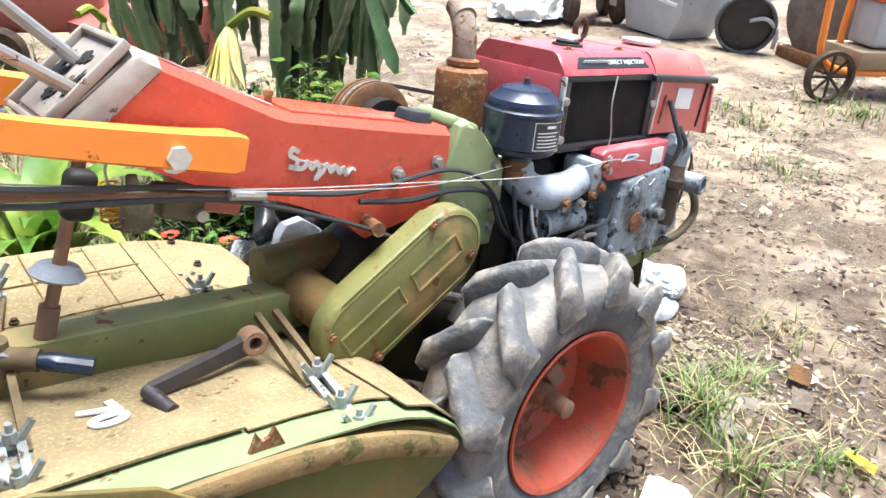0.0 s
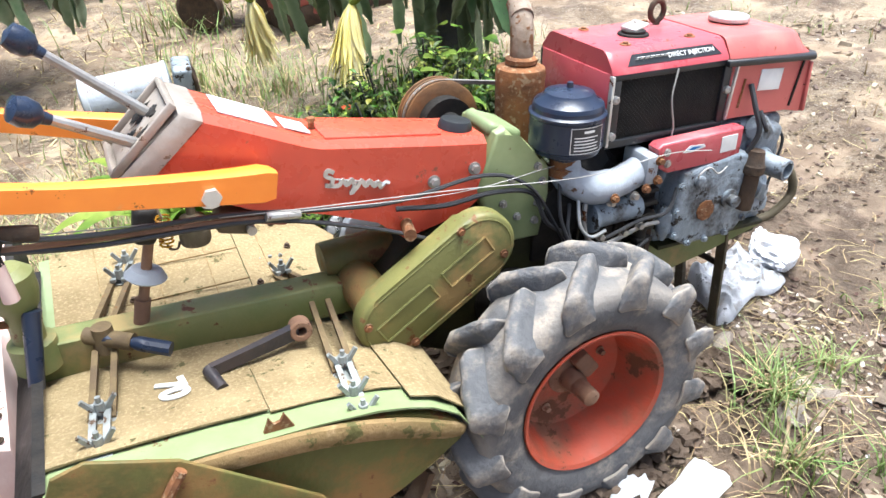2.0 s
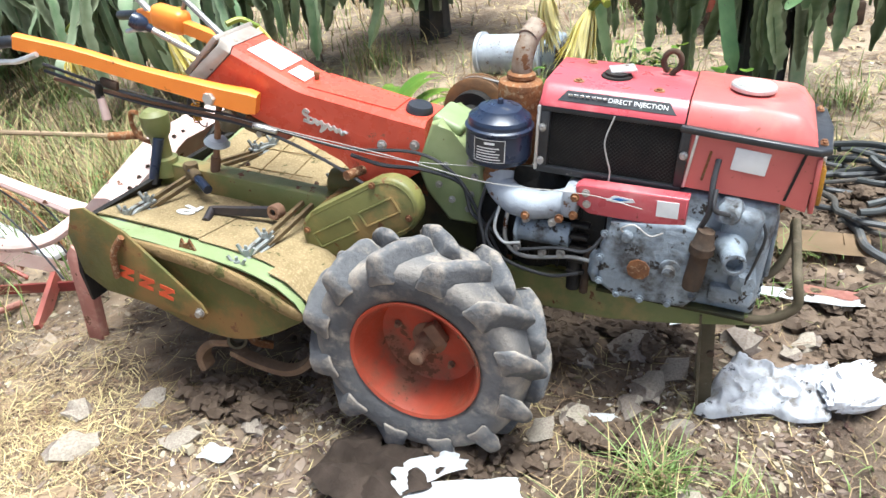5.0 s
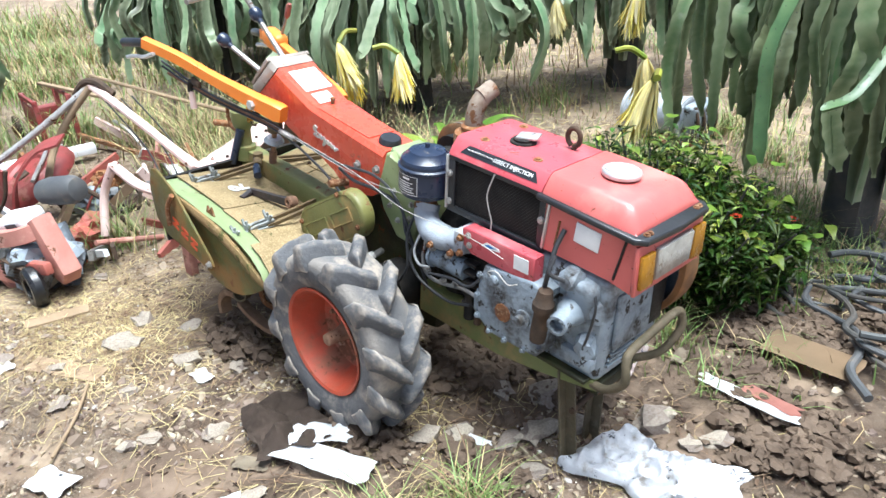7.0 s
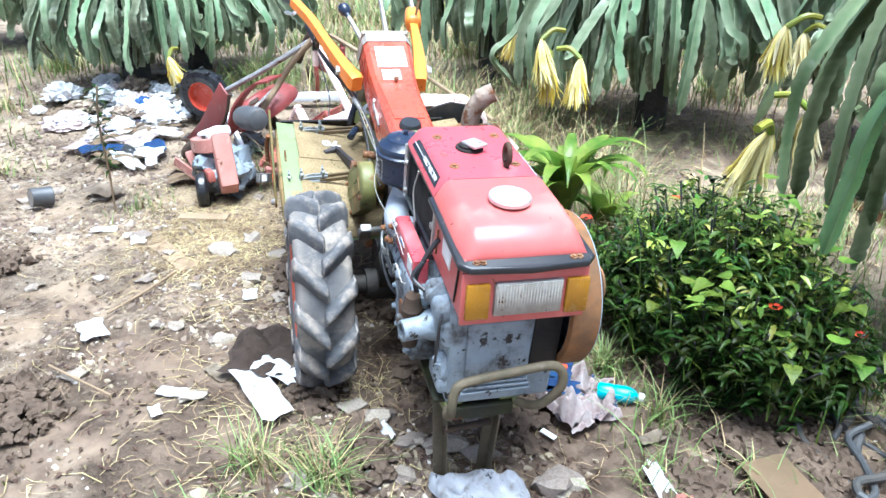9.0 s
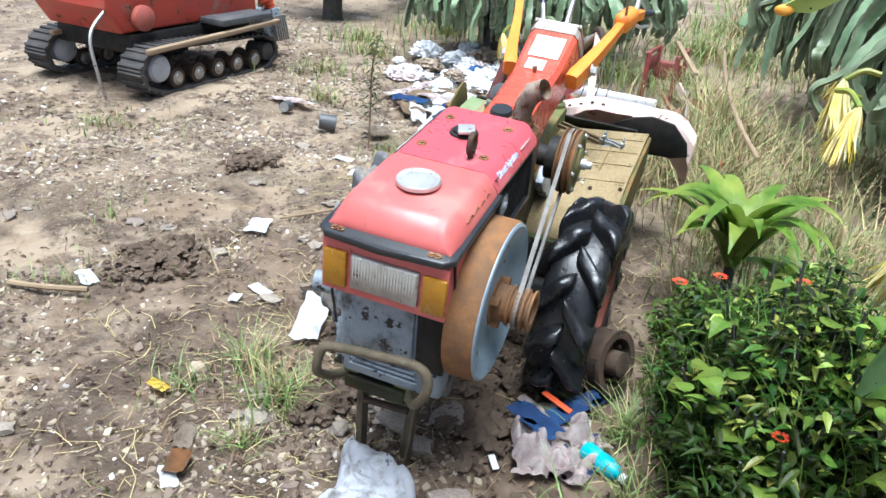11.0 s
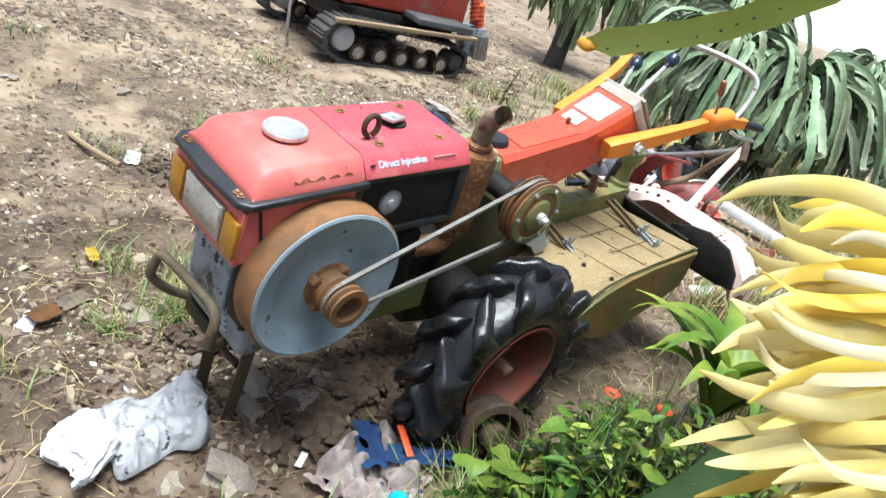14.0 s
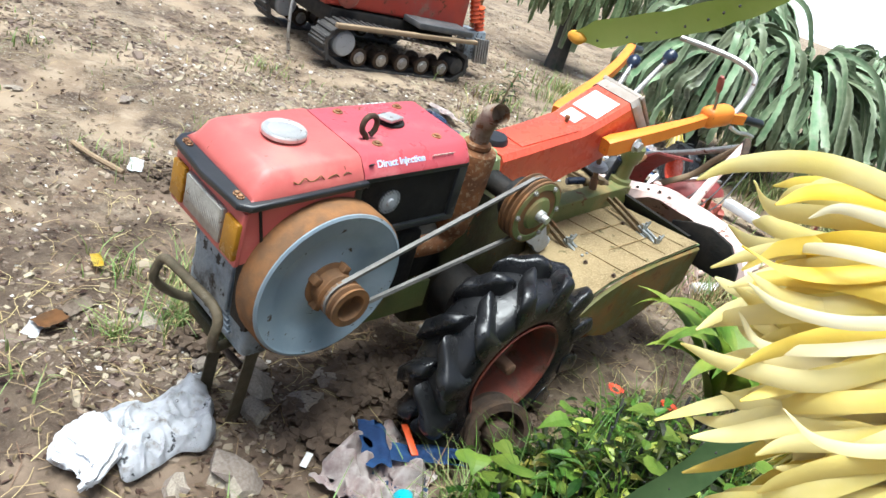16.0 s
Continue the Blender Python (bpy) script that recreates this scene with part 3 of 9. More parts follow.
def hood():
    # rear cowl: sides lean in towards the top
    bm = bm_new()
    w = 0.155
    prof = [(-w, 0.632), (-w + 0.003, 0.642), (-w + 0.030, 0.674), (-w + 0.046, 0.681), (w - 0.046, 0.681), (w - 0.030, 0.674), (w - 0.003, 0.642), (w, 0.632)]
    rings(bm, [[(x, HC + y * k, z) for y, z in prof] for x, k in ((0.212, 0.965), (0.216, 0.99), (0.226, 1.0), (0.556, 1.0), (0.562, 0.995))])
    rear = tpart("rear_cowl", bm, "red_hood", None, "glossy red cowl with oxidised edges")
    bm = bm_new()
    prof2 = [(-w, 0.632), (-w + 0.003, 0.642), (-w + 0.026, 0.675), (-w + 0.040, 0.682), (w - 0.040, 0.682), (w - 0.026, 0.675), (w - 0.003, 0.642), (w, 0.632)]
    def row(x, kz, ky):
        return [(x, HC + y * ky, 0.632 - 0.045 * max(0, x - 0.56) + (z - 0.632) * kz) for y, z in prof2]
    rings(bm, [row(0.566, 1.0, 0.995), row(0.572, 1.03, 1.0), row(0.70, 1.12, 1.0), row(0.796, 1.14, 0.995), row(0.816, 1.04, 0.985), row(0.848, 0.36, 0.965), row(0.853, 0.02, 0.96)])
    front = tpart("tank_cover", bm, "red_front", None, "sun-bleached red fuel tank cover")
    bm = bm_new()
    for x, y in ((0.291, HC - 0.085), (0.291, HC + 0.085), (0.487, HC - 0.085), (0.487, HC + 0.085)):
        lathe(bm, (x, y, 0.6805), (0, 0, 1), [(0.014, 0), (0.013, 0.003), (0.007, 0.003), (0.007, 0.007), (0.001, 0.008)], 14)
        tpart("cowl_screw", bm, "rust", rear)
        bm = bm_new()
    bm.free()
    # fuel cap
    bm = bm_new()
    lathe(bm, (0.697, HC, 0.679), (0, 0, 1), [(0.030, 0), (0.032, 0.006), (0.050, 0.007), (0.053, 0.009), (0.053, 0.017), (0.050, 0.021), (0.041, 0.021), (0.038, 0.019), (0.020, 0.020), (0.001, 0.020)], 40)
    tpart("fuel_cap", bm, "zinc", front, "white-metal screw fuel cap")
    # small tank vent on the rear cowl
    bm = bm_new()
    lathe(bm, (0.372, HC - 0.012, 0.680), (0, 0, 1), [(0.040, 0), (0.038, 0.006), (0.030, 0.007), (0.030, 0.013), (0.022, 0.015), (0.001, 0.016)], 24)
    tpart("radiator_cap", bm, "black", rear, "black radiator filler")
    bm = bm_new()
    box(bm, (0.383, HC - 0.002, 0.699), (0.066, 0.046, 0.010), pose(0, 0, 0, 4, -6, 20), 0.004)
    tpart("cap_lid", bm, "zinc", rear, "loose pale metal lid")
    # lifting eye
    bm = bm_new()
    pts = [(0.497 + 0.024 * math.cos(a) * 0.9, HC + 0.055, 0.716 + 0.026 * math.sin(a)) for a in [-1.2 + i * (2 * math.pi - 0.7) / 20 for i in range(21)]]
    tube(bm, [(0.497, HC + 0.055, 0.676)] + pts, 0.0075, 10, 2)
    tpart("lifting_eye", bm, "rust_dark", rear, "dark iron lifting eye")
    # brand strips, plain bars and the readable words
    for side in (-1, 1):
        tilt = radians(38)
        n = Vector((0, side * math.cos(tilt), math.sin(tilt)))
        up = Vector((0, -side * math.sin(tilt), math.cos(tilt)))
        base = Vector((0.40, HC + side * (w - 0.0165), 0.658)) + n * 0.0022
        rx = Vector((1, 0, 0))
        rot = Matrix((rx * -side, up, n)).transposed().to_4x4()
        if side > 0:
            # worn words straight on the paint
            letters("Direct Injection", 0.024, Matrix.Translation(base - n * 0.0012 + rx * 0.045) @ rot, "faded_blue", rear, "lettering", 0.0008, 0.0006)
            bm = bm_new()
            box(bm, base - n * 0.0012 + rx * 0.140, (0.014, 0.0016, 0.018), Matrix.Rotation(-side * tilt, 4, 'X'))
            tpart("logo_bar", bm, "ink", rear)
            bm = bm_new()
            for i in range(6):
                box(bm, base - n * 0.0012 + rx * (-0.060 - 0.013 * i), (0.008, 0.0016, 0.016), Matrix.Rotation(-side * tilt, 4, 'X'))
            tpart("decal_bars", bm, "shell", rear)
            continue
        bm = bm_new()
        q = [base + rx * a + up * b for a, b in ((-0.145, -0.014), (0.140, -0.014), (0.120, 0.014), (-0.125, 0.014))]
        vs = [bm.verts.new(p) for p in q] + [bm.verts.new(p - n * 0.002) for p in q]
        bm.faces.new(vs[:4])
        bm.faces.new(vs[4:][::-1])
        for i in range(4):
            bm.faces.new((vs[i], vs[(i + 1) % 4], vs[4 + (i + 1) % 4], vs[4 + i]))
        strip = tpart("decal_strip", bm, "black_paint", rear, "black decal strip with white lettering")
        letters("DIRECT INJECTION", 0.0165, Matrix.Translation(base + n * 0.001 + rx * 0.048) @ rot, "sticker", strip)
        bm = bm_new()
        for i in range(7):
            c = base + n * 0.001 + rx * (-0.115 + 0.0142 * i)
            box(bm, c, (0.010, 0.0012, 0.015), Matrix.Rotation(-side * tilt, 4, 'X'))
        tpart("decal_bars", bm, "sticker", strip)


def engine_upper():
    w = 0.155
    # black lip around the tank
    bm = bm_new()
    prism(bm, [(0.555, HC - w - 0.012), (0.860, HC - w - 0.012), (0.885, HC - w + 0.012), (0.892, HC), (0.885, HC + w - 0.012), (0.860, HC + w + 0.012), (0.555, HC + w + 0.012)], 0.612, 0.630, 'z', 0.006, 3)
    for v in bm.verts:
        v.co.z -= 0.045 * (v.co.x - 0.60)
    lip = tpart("tank_lip", bm, "black_paint", None, "black enamelled rim under the tank cover")
    for y in (HC - 0.125, HC - 0.11, HC + 0.11, HC + 0.125):
        tpart("lip_screw", bolt(bm_new(), (0.866, y, 0.618), (0, 0, 1), 0.006, 0.004), "rust", lip)
    # tank sides and front
    bm = bm_new()
    loft_box(bm, [(0.580, HC - w + 0.002, HC + w - 0.002, 0.474, 0.612), (0.800, HC - w + 0.002, HC + w - 0.002, 0.470, 0.606), (0.862, HC - w + 0.006, HC + w - 0.006, 0.456, 0.602)], 0.008)
    tank = tpart("fuel_tank", bm, "red_front", None, "faded red fuel tank housing")
    # headlamp panel
    bm = bm_new()
    box(bm, (0.868, HC, 0.525), (0.012, 0.312, 0.138), pose(0, 0, 0, 0, -4, 0), 0.004)
    tpart("lamp_panel", bm, "red_front", tank)
    bm = bm_new()
    box(bm, (0.877, HC + 0.006, 0.525), (0.016, 0.170, 0.090), pose(0, 0, 0, 0, -4, 0), 0.006)
    tpart("headlamp_bezel", bm, "steel", tank)
    bm = bm_new()
    outline = [(0.8830 + (0.0035 if i % 2 else 0.0), HC + 0.006 - 0.080 + i * 0.0037) for i in range(44)]
    prism(bm, outline + [(0.876, HC + 0.086), (0.876, HC - 0.074)], 0.484, 0.567, 'z')
    tpart("headlamp", bm, "lens", tank, "rectangular ribbed glass headlamp")
    for y in (HC - 0.118, HC + 0.128):
        bm = bm_new()
        box(bm, (0.879, y, 0.522), (0.014, 0.058, 0.094), pose(0, 0, 0, 0, -4, 0), 0.005)
        tpart("indicator_lamp", bm, "amber", tank, "square amber indicator lens")
    # label on the right tank side, seam groove
    bm = bm_new()
    box(bm, (0.721, HC - w + 0.0005, 0.563), (0.078, 0.003, 0.056), pose(0, 0, 0, 0, 4, 0), 0.001)
    tpart("white_label", bm, "sticker", tank, "blank white paper label")
    for y in (HC - w + 0.001, HC + w - 0.001):
        tpart("panel_gap", box(bm_new(), (0.822, y, 0.540), (0.006, 0.004, 0.122), pose(0, 0, 0, 0, 10, 0)), "black", tank)
    bm = bm_new()
    cyl(bm, (0.622, HC - w, 0.50), (0.632, HC - w, 0.575), 0.003, n=8)
    tpart("side_latch", bm, "rust", tank)
    # script on the left tank side, drawn as a plain stroke
    bm = bm_new()
    pts = [(0.60 + 0.014 * i, HC + w + 0.001 - (0.018 if i in (3, 4) else 0.012) * 0, 0.63 + 0.007 * math.sin(i * 2.3)) for i in range(12)]
    tube(bm, [(x, HC + 0.146, z + 0.019) for x, y, z in pts], 0.0015, 6, 4)
    tpart("script_emblem", bm, "rust_belt", tank)
    # radiator cage: black frame with mesh on both sides
    bm = bm_new()
    box(bm, (0.395, HC, 0.545), (0.350, 2 * w - 0.03, 0.170), None, 0.004)
    core = tpart("radiator_core", bm, "black", None, "black radiator core behind mesh")
    for side in (-1, 1):
        y = HC + side * (w - 0.008)
        bm = bm_new()
        for x, z, sx, sz in ((0.395, 0.624, 0.368, 0.014), (0.395, 0.462, 0.368, 0.020), (0.226, 0.543, 0.030, 0.15), (0.572, 0.543, 0.028, 0.15)):
            box(bm, (x, y, z), (sx, 0.012, sz), None, 0.003)
        tpart("radiator_frame", bm, "black_paint", core)
        bm = bm_new()
        # woven wires
        for k in range(-15, 32):
            for d in (1, -1):
                x0 = 0.236 + k * 0.0105
                a = (x0, 0.472) if d > 0 else (x0, 0.618)
                b = (x0 + 0.146, 0.618) if d > 0 else (x0 + 0.146, 0.472)
                def clip(a, b):
                    (xa, za), (xb, zb) = a, b
                    lo, hi = 0.236, 0.562
                    if xb <= lo or xa >= hi:
                        return None
                    if xa < lo:
                        za += (zb - za) * (lo - xa) / (xb - xa)
                        xa = lo
                    if xb > hi:
                        zb = za + (zb - za) * (hi - xa) / (xb - xa)
                        xb = hi
                    return (xa, za), (xb, zb)
                r = clip(a, b)
                if r:
                    cyl(bm, (r[0][0], y - side * 0.002, r[0][1]), (r[1][0], y - side * 0.002, r[1][1]), 0.0009, n=3, cap=False)
        tpart("wire_mesh", bm, "screen", core, "", 0)
    # pale stripe by the mesh, loose white wire
    bm = bm_new()
    box(bm, (0.2125, HC - w + 0.0025, 0.545), (0.008, 0.014, 0.172), None, 0.002)
    tpart("edge_strip", bm, "zinc", core)
    bm = bm_new()
    box(bm, (0.589, HC - w + 0.002, 0.545), (0.007, 0.016, 0.140), pose(0, 0, 0, 0, 5, 0), 0.002)
    tpart("edge_strip", bm, "zinc", core)
    # red sheet closing the rear of the cowl, bevelled at its sides
    bm = bm_new()
    prism(bm, [(0.206, HC - w + 0.022), (0.206, HC + w - 0.022), (0.214, HC + w - 0.006), (0.219, HC + w - 0.006), (0.219, HC - w + 0.008), (0.214, HC - w + 0.008)], 0.462, 0.634, 'z', 0.002)
    tpart("rear_panel", bm, "red_hood", core, "red sheet-steel rear panel")
    # round bosses on the frame corners
    for x, z in ((0.224, 0.575), (0.224, 0.485), (0.572, 0.555)):
        tpart("frame_boss", lathe(bm_new(), (x, HC - w + 0.0, z), (0, -1, 0), [(0.010, -0.002), (0.010, 0.006), (0.005, 0.008), (0.001, 0.007)], 14), "steel", core)
    bm = bm_new()
    tube(bm, [(0.400, HC - w - 0.004, 0.630), (0.385, HC - w - 0.012, 0.57), (0.392, HC - w - 0.012, 0.53), (0.405, HC - w - 0.010, 0.49), (0.405, HC - w - 0.010, 0.455)], 0.0022, 6)
    tpart("loose_wire", bm, "wire", core)
    # round dial behind the left mesh
    bm = bm_new()
    lathe(bm, (0.455, HC + w - 0.016, 0.545), (0, 1, 0), [(0.034, 0), (0.034, 0.006), (0.012, 0.007), (0.010, 0.012), (0.001, 0.013)], 24)
    tpart("fan_hub", bm, "grey_clean", core)


def crankcase():
    bm = bm_new()
    box(bm, (0.610, HC - 0.005, 0.300), (0.400, 0.290, 0.320), None, 0.02, 3)
    block = tpart("engine_block", bm, "grey", None, "grey engine block with flaking paint and oil")
    # gear cover on the right
    bm = bm_new()
    prism(bm, [(0.415, 0.19), (0.470, 0.158), (0.640, 0.165), (0.665, 0.20), (0.655, 0.385), (0.600, 0.400), (0.430, 0.372), (0.410, 0.30)], -0.176, -0.105, 'y', 0.012, 3)
    cover = tpart("gear_cover", bm, "grey", block, "grey cast gear cover with bolted rim")
    for x, z in ((0.42, 0.20), (0.47, 0.170), (0.53, 0.168), (0.60, 0.172), (0.655, 0.205), (0.655, 0.30), (0.415, 0.27), (0.42, 0.34), (0.645, 0.37)):
        tpart("cover_bolt", bolt(bm_new(), (x, -0.176, z), (0, -1, 0), 0.007, 0.007), "grey", cover)
    bm = bm_new()
    lathe(bm, (0.515, -0.174, 0.255), (0, -1, 0), [(0.030, 0), (0.029, 0.006), (0.016, 0.008), (0.001, 0.006)], 9)
    tpart("rusty_plate", bm, "rust", cover, "rusty oval cover plate")
    tpart("plug", lathe(bm_new(), (0.475, -0.172, 0.345), (0, -1, 0), [(0.016, 0), (0.016, 0.014), (0.012, 0.018), (0.001, 0.019)], 12), "grey", cover)
    bm = bm_new()
    lathe(bm, (0.590, -0.172, 0.275), (0, -1, 0), [(0.026, 0), (0.026, 0.012), (0.016, 0.014), (0.016, 0.034), (0.001, 0.035)], 14)
    tpart("plug", bm, "grey", cover)
    # oil filler bottle, black
    bm = bm_new()
    lathe(bm, (0.648, -0.180, 0.235), (0.06, 0, 1), [(0.022, 0), (0.024, 0.02), (0.022, 0.10), (0.030, 0.105), (0.030, 0.125), (0.026, 0.13), (0.020, 0.165), (0.001, 0.168)], 18)
    tpart("oil_filter", bm, "rust_dark", block, "dark rusty upright filter")
    # start-crank sleeve, pointing out
    bm = bm_new()
    lathe(bm, (0.715, -0.12, 0.345), (0.18, -1, 0), [(0.045, 0), (0.040, 0.03), (0.029, 0.05), (0.028, 0.105), (0.020, 0.106), (0.019, 0.08), (0.001, 0.08)], 22)
    tpart("crank_sleeve", bm, "grey", block, "grey tubular starting-handle sleeve")
    # front-right casting with ribs
    bm = bm_new()
    box(bm, (0.735, -0.09, 0.395), (0.090, 0.11, 0.11), pose(0, 0, 0, 8, 5, 0), 0.02, 3)
    lump(bm, (0.700, -0.13, 0.435), (0.035, 0.035, 0.035), 0.2, 2, 3)
    lump(bm, (0.775, -0.10, 0.36), (0.03, 0.04, 0.05), 0.2, 2, 5)
    lump(bm, (0.765, -0.115, 0.24), (0.035, 0.03, 0.05), 0.2, 2, 8)
    box(bm, (0.745, -0.085, 0.20), (0.11, 0.10, 0.05), None, 0.012)
    tpart("pump_casting", bm, "grey", block)
    # hoses to the tank
    for pts, r in (([(0.640, -0.165, 0.39), (0.655, -0.175, 0.45), (0.650, -0.150, 0.51), (0.652, HC - 0.158, 0.56)], 0.007),
                   ([(0.70, -0.16, 0.44), (0.665, -0.185, 0.46), (0.660, -0.16, 0.50)], 0.006),
                   ([(0.76, -0.12, 0.44), (0.79, -0.14, 0.40), (0.785, -0.14, 0.33), (0.77, -0.14, 0.25)], 0.004),
                   ([(0.47, -0.178, 0.35), (0.46, -0.19, 0.37), (0.49, -0.19, 0.385), (0.53, -0.185, 0.36), (0.56, -0.18, 0.372)], 0.002)):
        tpart("hose", tube(bm_new(), pts, r, 8), "wire" if r < 0.003 else "cable", block)
    # front cover plate
    bm = bm_new()
    box(bm, (0.816, HC - 0.025, 0.325), (0.014, 0.170, 0.170), pose(0, 0, 0, 0, -3, 0), 0.008)
    tpart("front_cover", bm, "grey", block, "flat grey front crankcase cover")
    # no hollow is cut here; a black plate stands for its shade
    tpart("recess_shade", box(bm_new(), (0.808, HC + 0.103, 0.335), (0.014, 0.075, 0.20), None, 0.004), "black", block, "black plate standing for the shaded recess by the flywheel")
    for i in range(4):
        tpart("front_rib", box(bm_new(), (0.812, HC - 0.02, 0.232 - i * 0.016), (0.014, 0.165 + 0.01 * i, 0.008), None, 0.003), "grey", block)
    # red injection bracket
    bm = bm_new()
    prism(bm, [(0.332, 0.452), (0.345, 0.462), (0.605, 0.468), (0.607, 0.395), (0.595, 0.384), (0.372, 0.382), (0.340, 0.402)], -0.170, -0.128, 'y', 0.006, 3)
    br = tpart("fuel_bracket", bm, "red_hood", None, "red pressed-steel cover with small decals")
    bm = bm_new()
    box(bm, (0.560, -0.171, 0.432), (0.052, 0.002, 0.042), pose(0, 0, 0, 0, -2, 0))
    tpart("data_plate", bm, "sticker", br)
    bm = bm_new()
    prism(bm, [(0.41, 0.430), (0.43, 0.446), (0.475, 0.444), (0.482, 0.436), (0.44, 0.428)], -0.1715, -0.170, 'y')
    tpart("emblem", bm, "sticker", br)
    bm = bm_new()
    prism(bm, [(0.425, 0.436), (0.44, 0.442), (0.468, 0.440), (0.445, 0.434)], -0.1722, -0.1712, 'y')
    tpart("emblem", bm, "blue", br)
    for x, z in ((0.365, 0.41), (0.36, 0.44)):
        tpart("bracket_screw", bolt(bm_new(), (x, -0.170, z), (0, -1, 0), 0.007, 0.004), "steel", br)
    # cylinder head and injector mess
    bm = bm_new()
    box(bm, (0.300, HC - 0.02, 0.270), (0.130, 0.22, 0.22), None, 0.015, 3)
    box(bm, (0.375, HC - 0.02, 0.29), (0.07, 0.24, 0.25), None, 0.01)
    head = tpart("cylinder_head", bm, "black", None, "black oily cylinder head")
    for i in range(5):
        tpart("injector_fin", box(bm_new(), (0.350, -0.135, 0.19 + i * 0.035), (0.05, 0.03, 0.012), None, 0.004), "black", head)
    tpart("injector_body", cyl(bm_new(), (0.345, -0.13, 0.13), (0.345, -0.13, 0.24), 0.018, n=14), "black", head)
    tpart("injector_body", cyl(bm_new(), (0.375, -0.125, 0.12), (0.375, -0.125, 0.26), 0.012, n=12), "rust_dark", head)
    bm = bm_new()
    cyl(bm, (0.185, -0.125, 0.285), (0.325, -0.125, 0.288), 0.034, n=20)
    cyl(bm, (0.178, -0.125, 0.285), (0.188, -0.125, 0.285), 0.042, n=20)
    tpart("exhaust_port", bm, "grey", head, "grey ribbed cylinder")
    bm = bm_new()
    tube(bm, [(0.155, -0.135, 0.36), (0.150, -0.15, 0.27), (0.175, -0.155, 0.225), (0.23, -0.155, 0.215), (0.33, -0.15, 0.235), (0.40, -0.15, 0.235)], 0.006, 8)
    tpart("fuel_pipe", bm, "steel", head)
    # added black shapes fill the engine's side in place of its shaded gap
    tpart("gap_filler", lump(bm_new(), (0.23, -0.045, 0.27), (0.17, 0.055, 0.14), 0.25, 3, 4, 2.6), "black", head, "added black filler standing for the shaded engine gap")
    for i in range(7):
        tpart("filler_rib", box(bm_new(), (0.14 + 0.03 * i, -0.085, 0.24), (0.008, 0.03, 0.15), None, 0.003), "black", head)
    tpart("fuel_filter", lathe(bm_new(), (0.405, -0.15, 0.255), (0, 0, -1), [(0.010, -0.02), (0.020, 0), (0.020, 0.05), (0.014, 0.06), (0.008, 0.075)], 14), "grey", head)
    for p in ([(0.12, -0.12, 0.33), (0.10, -0.16, 0.26), (0.16, -0.17, 0.20), (0.28, -0.165, 0.175), (0.36, -0.15, 0.19)], [(0.09, -0.11, 0.42), (0.075, -0.15, 0.32), (0.10, -0.17, 0.22), (0.06, -0.18, 0.14)], [(0.42, -0.16, 0.33), (0.38, -0.18, 0.28), (0.30, -0.175, 0.27), (0.20, -0.17, 0.24)]):
        tpart("oil_line", tube(bm_new(), p, 0.005, 7), "cable", head)
    tpart("return_line", tube(bm_new(), [(0.13, -0.14, 0.35), (0.125, -0.165, 0.29), (0.155, -0.172, 0.255), (0.20, -0.17, 0.262)], 0.0045, 7), "zinc", head, "bent pale metal line")
    for x, z in ((0.21, 0.335), (0.28, 0.338), (0.19, 0.245), (0.26, 0.242), (0.31, 0.25)):
        tpart("head_nut", bolt(bm_new(), (x, -0.162, z), (0, -1, 0), 0.008, 0.012), "steel", head)
    # intake elbow, cast
    bm = bm_new()
    tube(bm, [(0.112, -0.095, 0.430), (0.118, -0.11, 0.395), (0.165, -0.130, 0.368), (0.240, -0.133, 0.366), (0.325, -0.130, 0.392)], 0.039, 16, 6, [1.0] * 12 + [1.05] * 6 + [0.95] * 7)
    box(bm, (0.320, -0.125, 0.400), (0.040, 0.10, 0.080), None, 0.012)
    el = tpart("intake_elbow", bm, "elbow_grey", None, "pale grey cast intake elbow")
    for x, y, z in ((0.335, -0.175, 0.425), (0.335, -0.175, 0.375), (0.21, -0.175, 0.35), (0.30, -0.178, 0.36)):
        tpart("elbow_bolt", bolt(bm_new(), (x, y, z), (0, -1, 0), 0.008, 0.010), "rust", el)


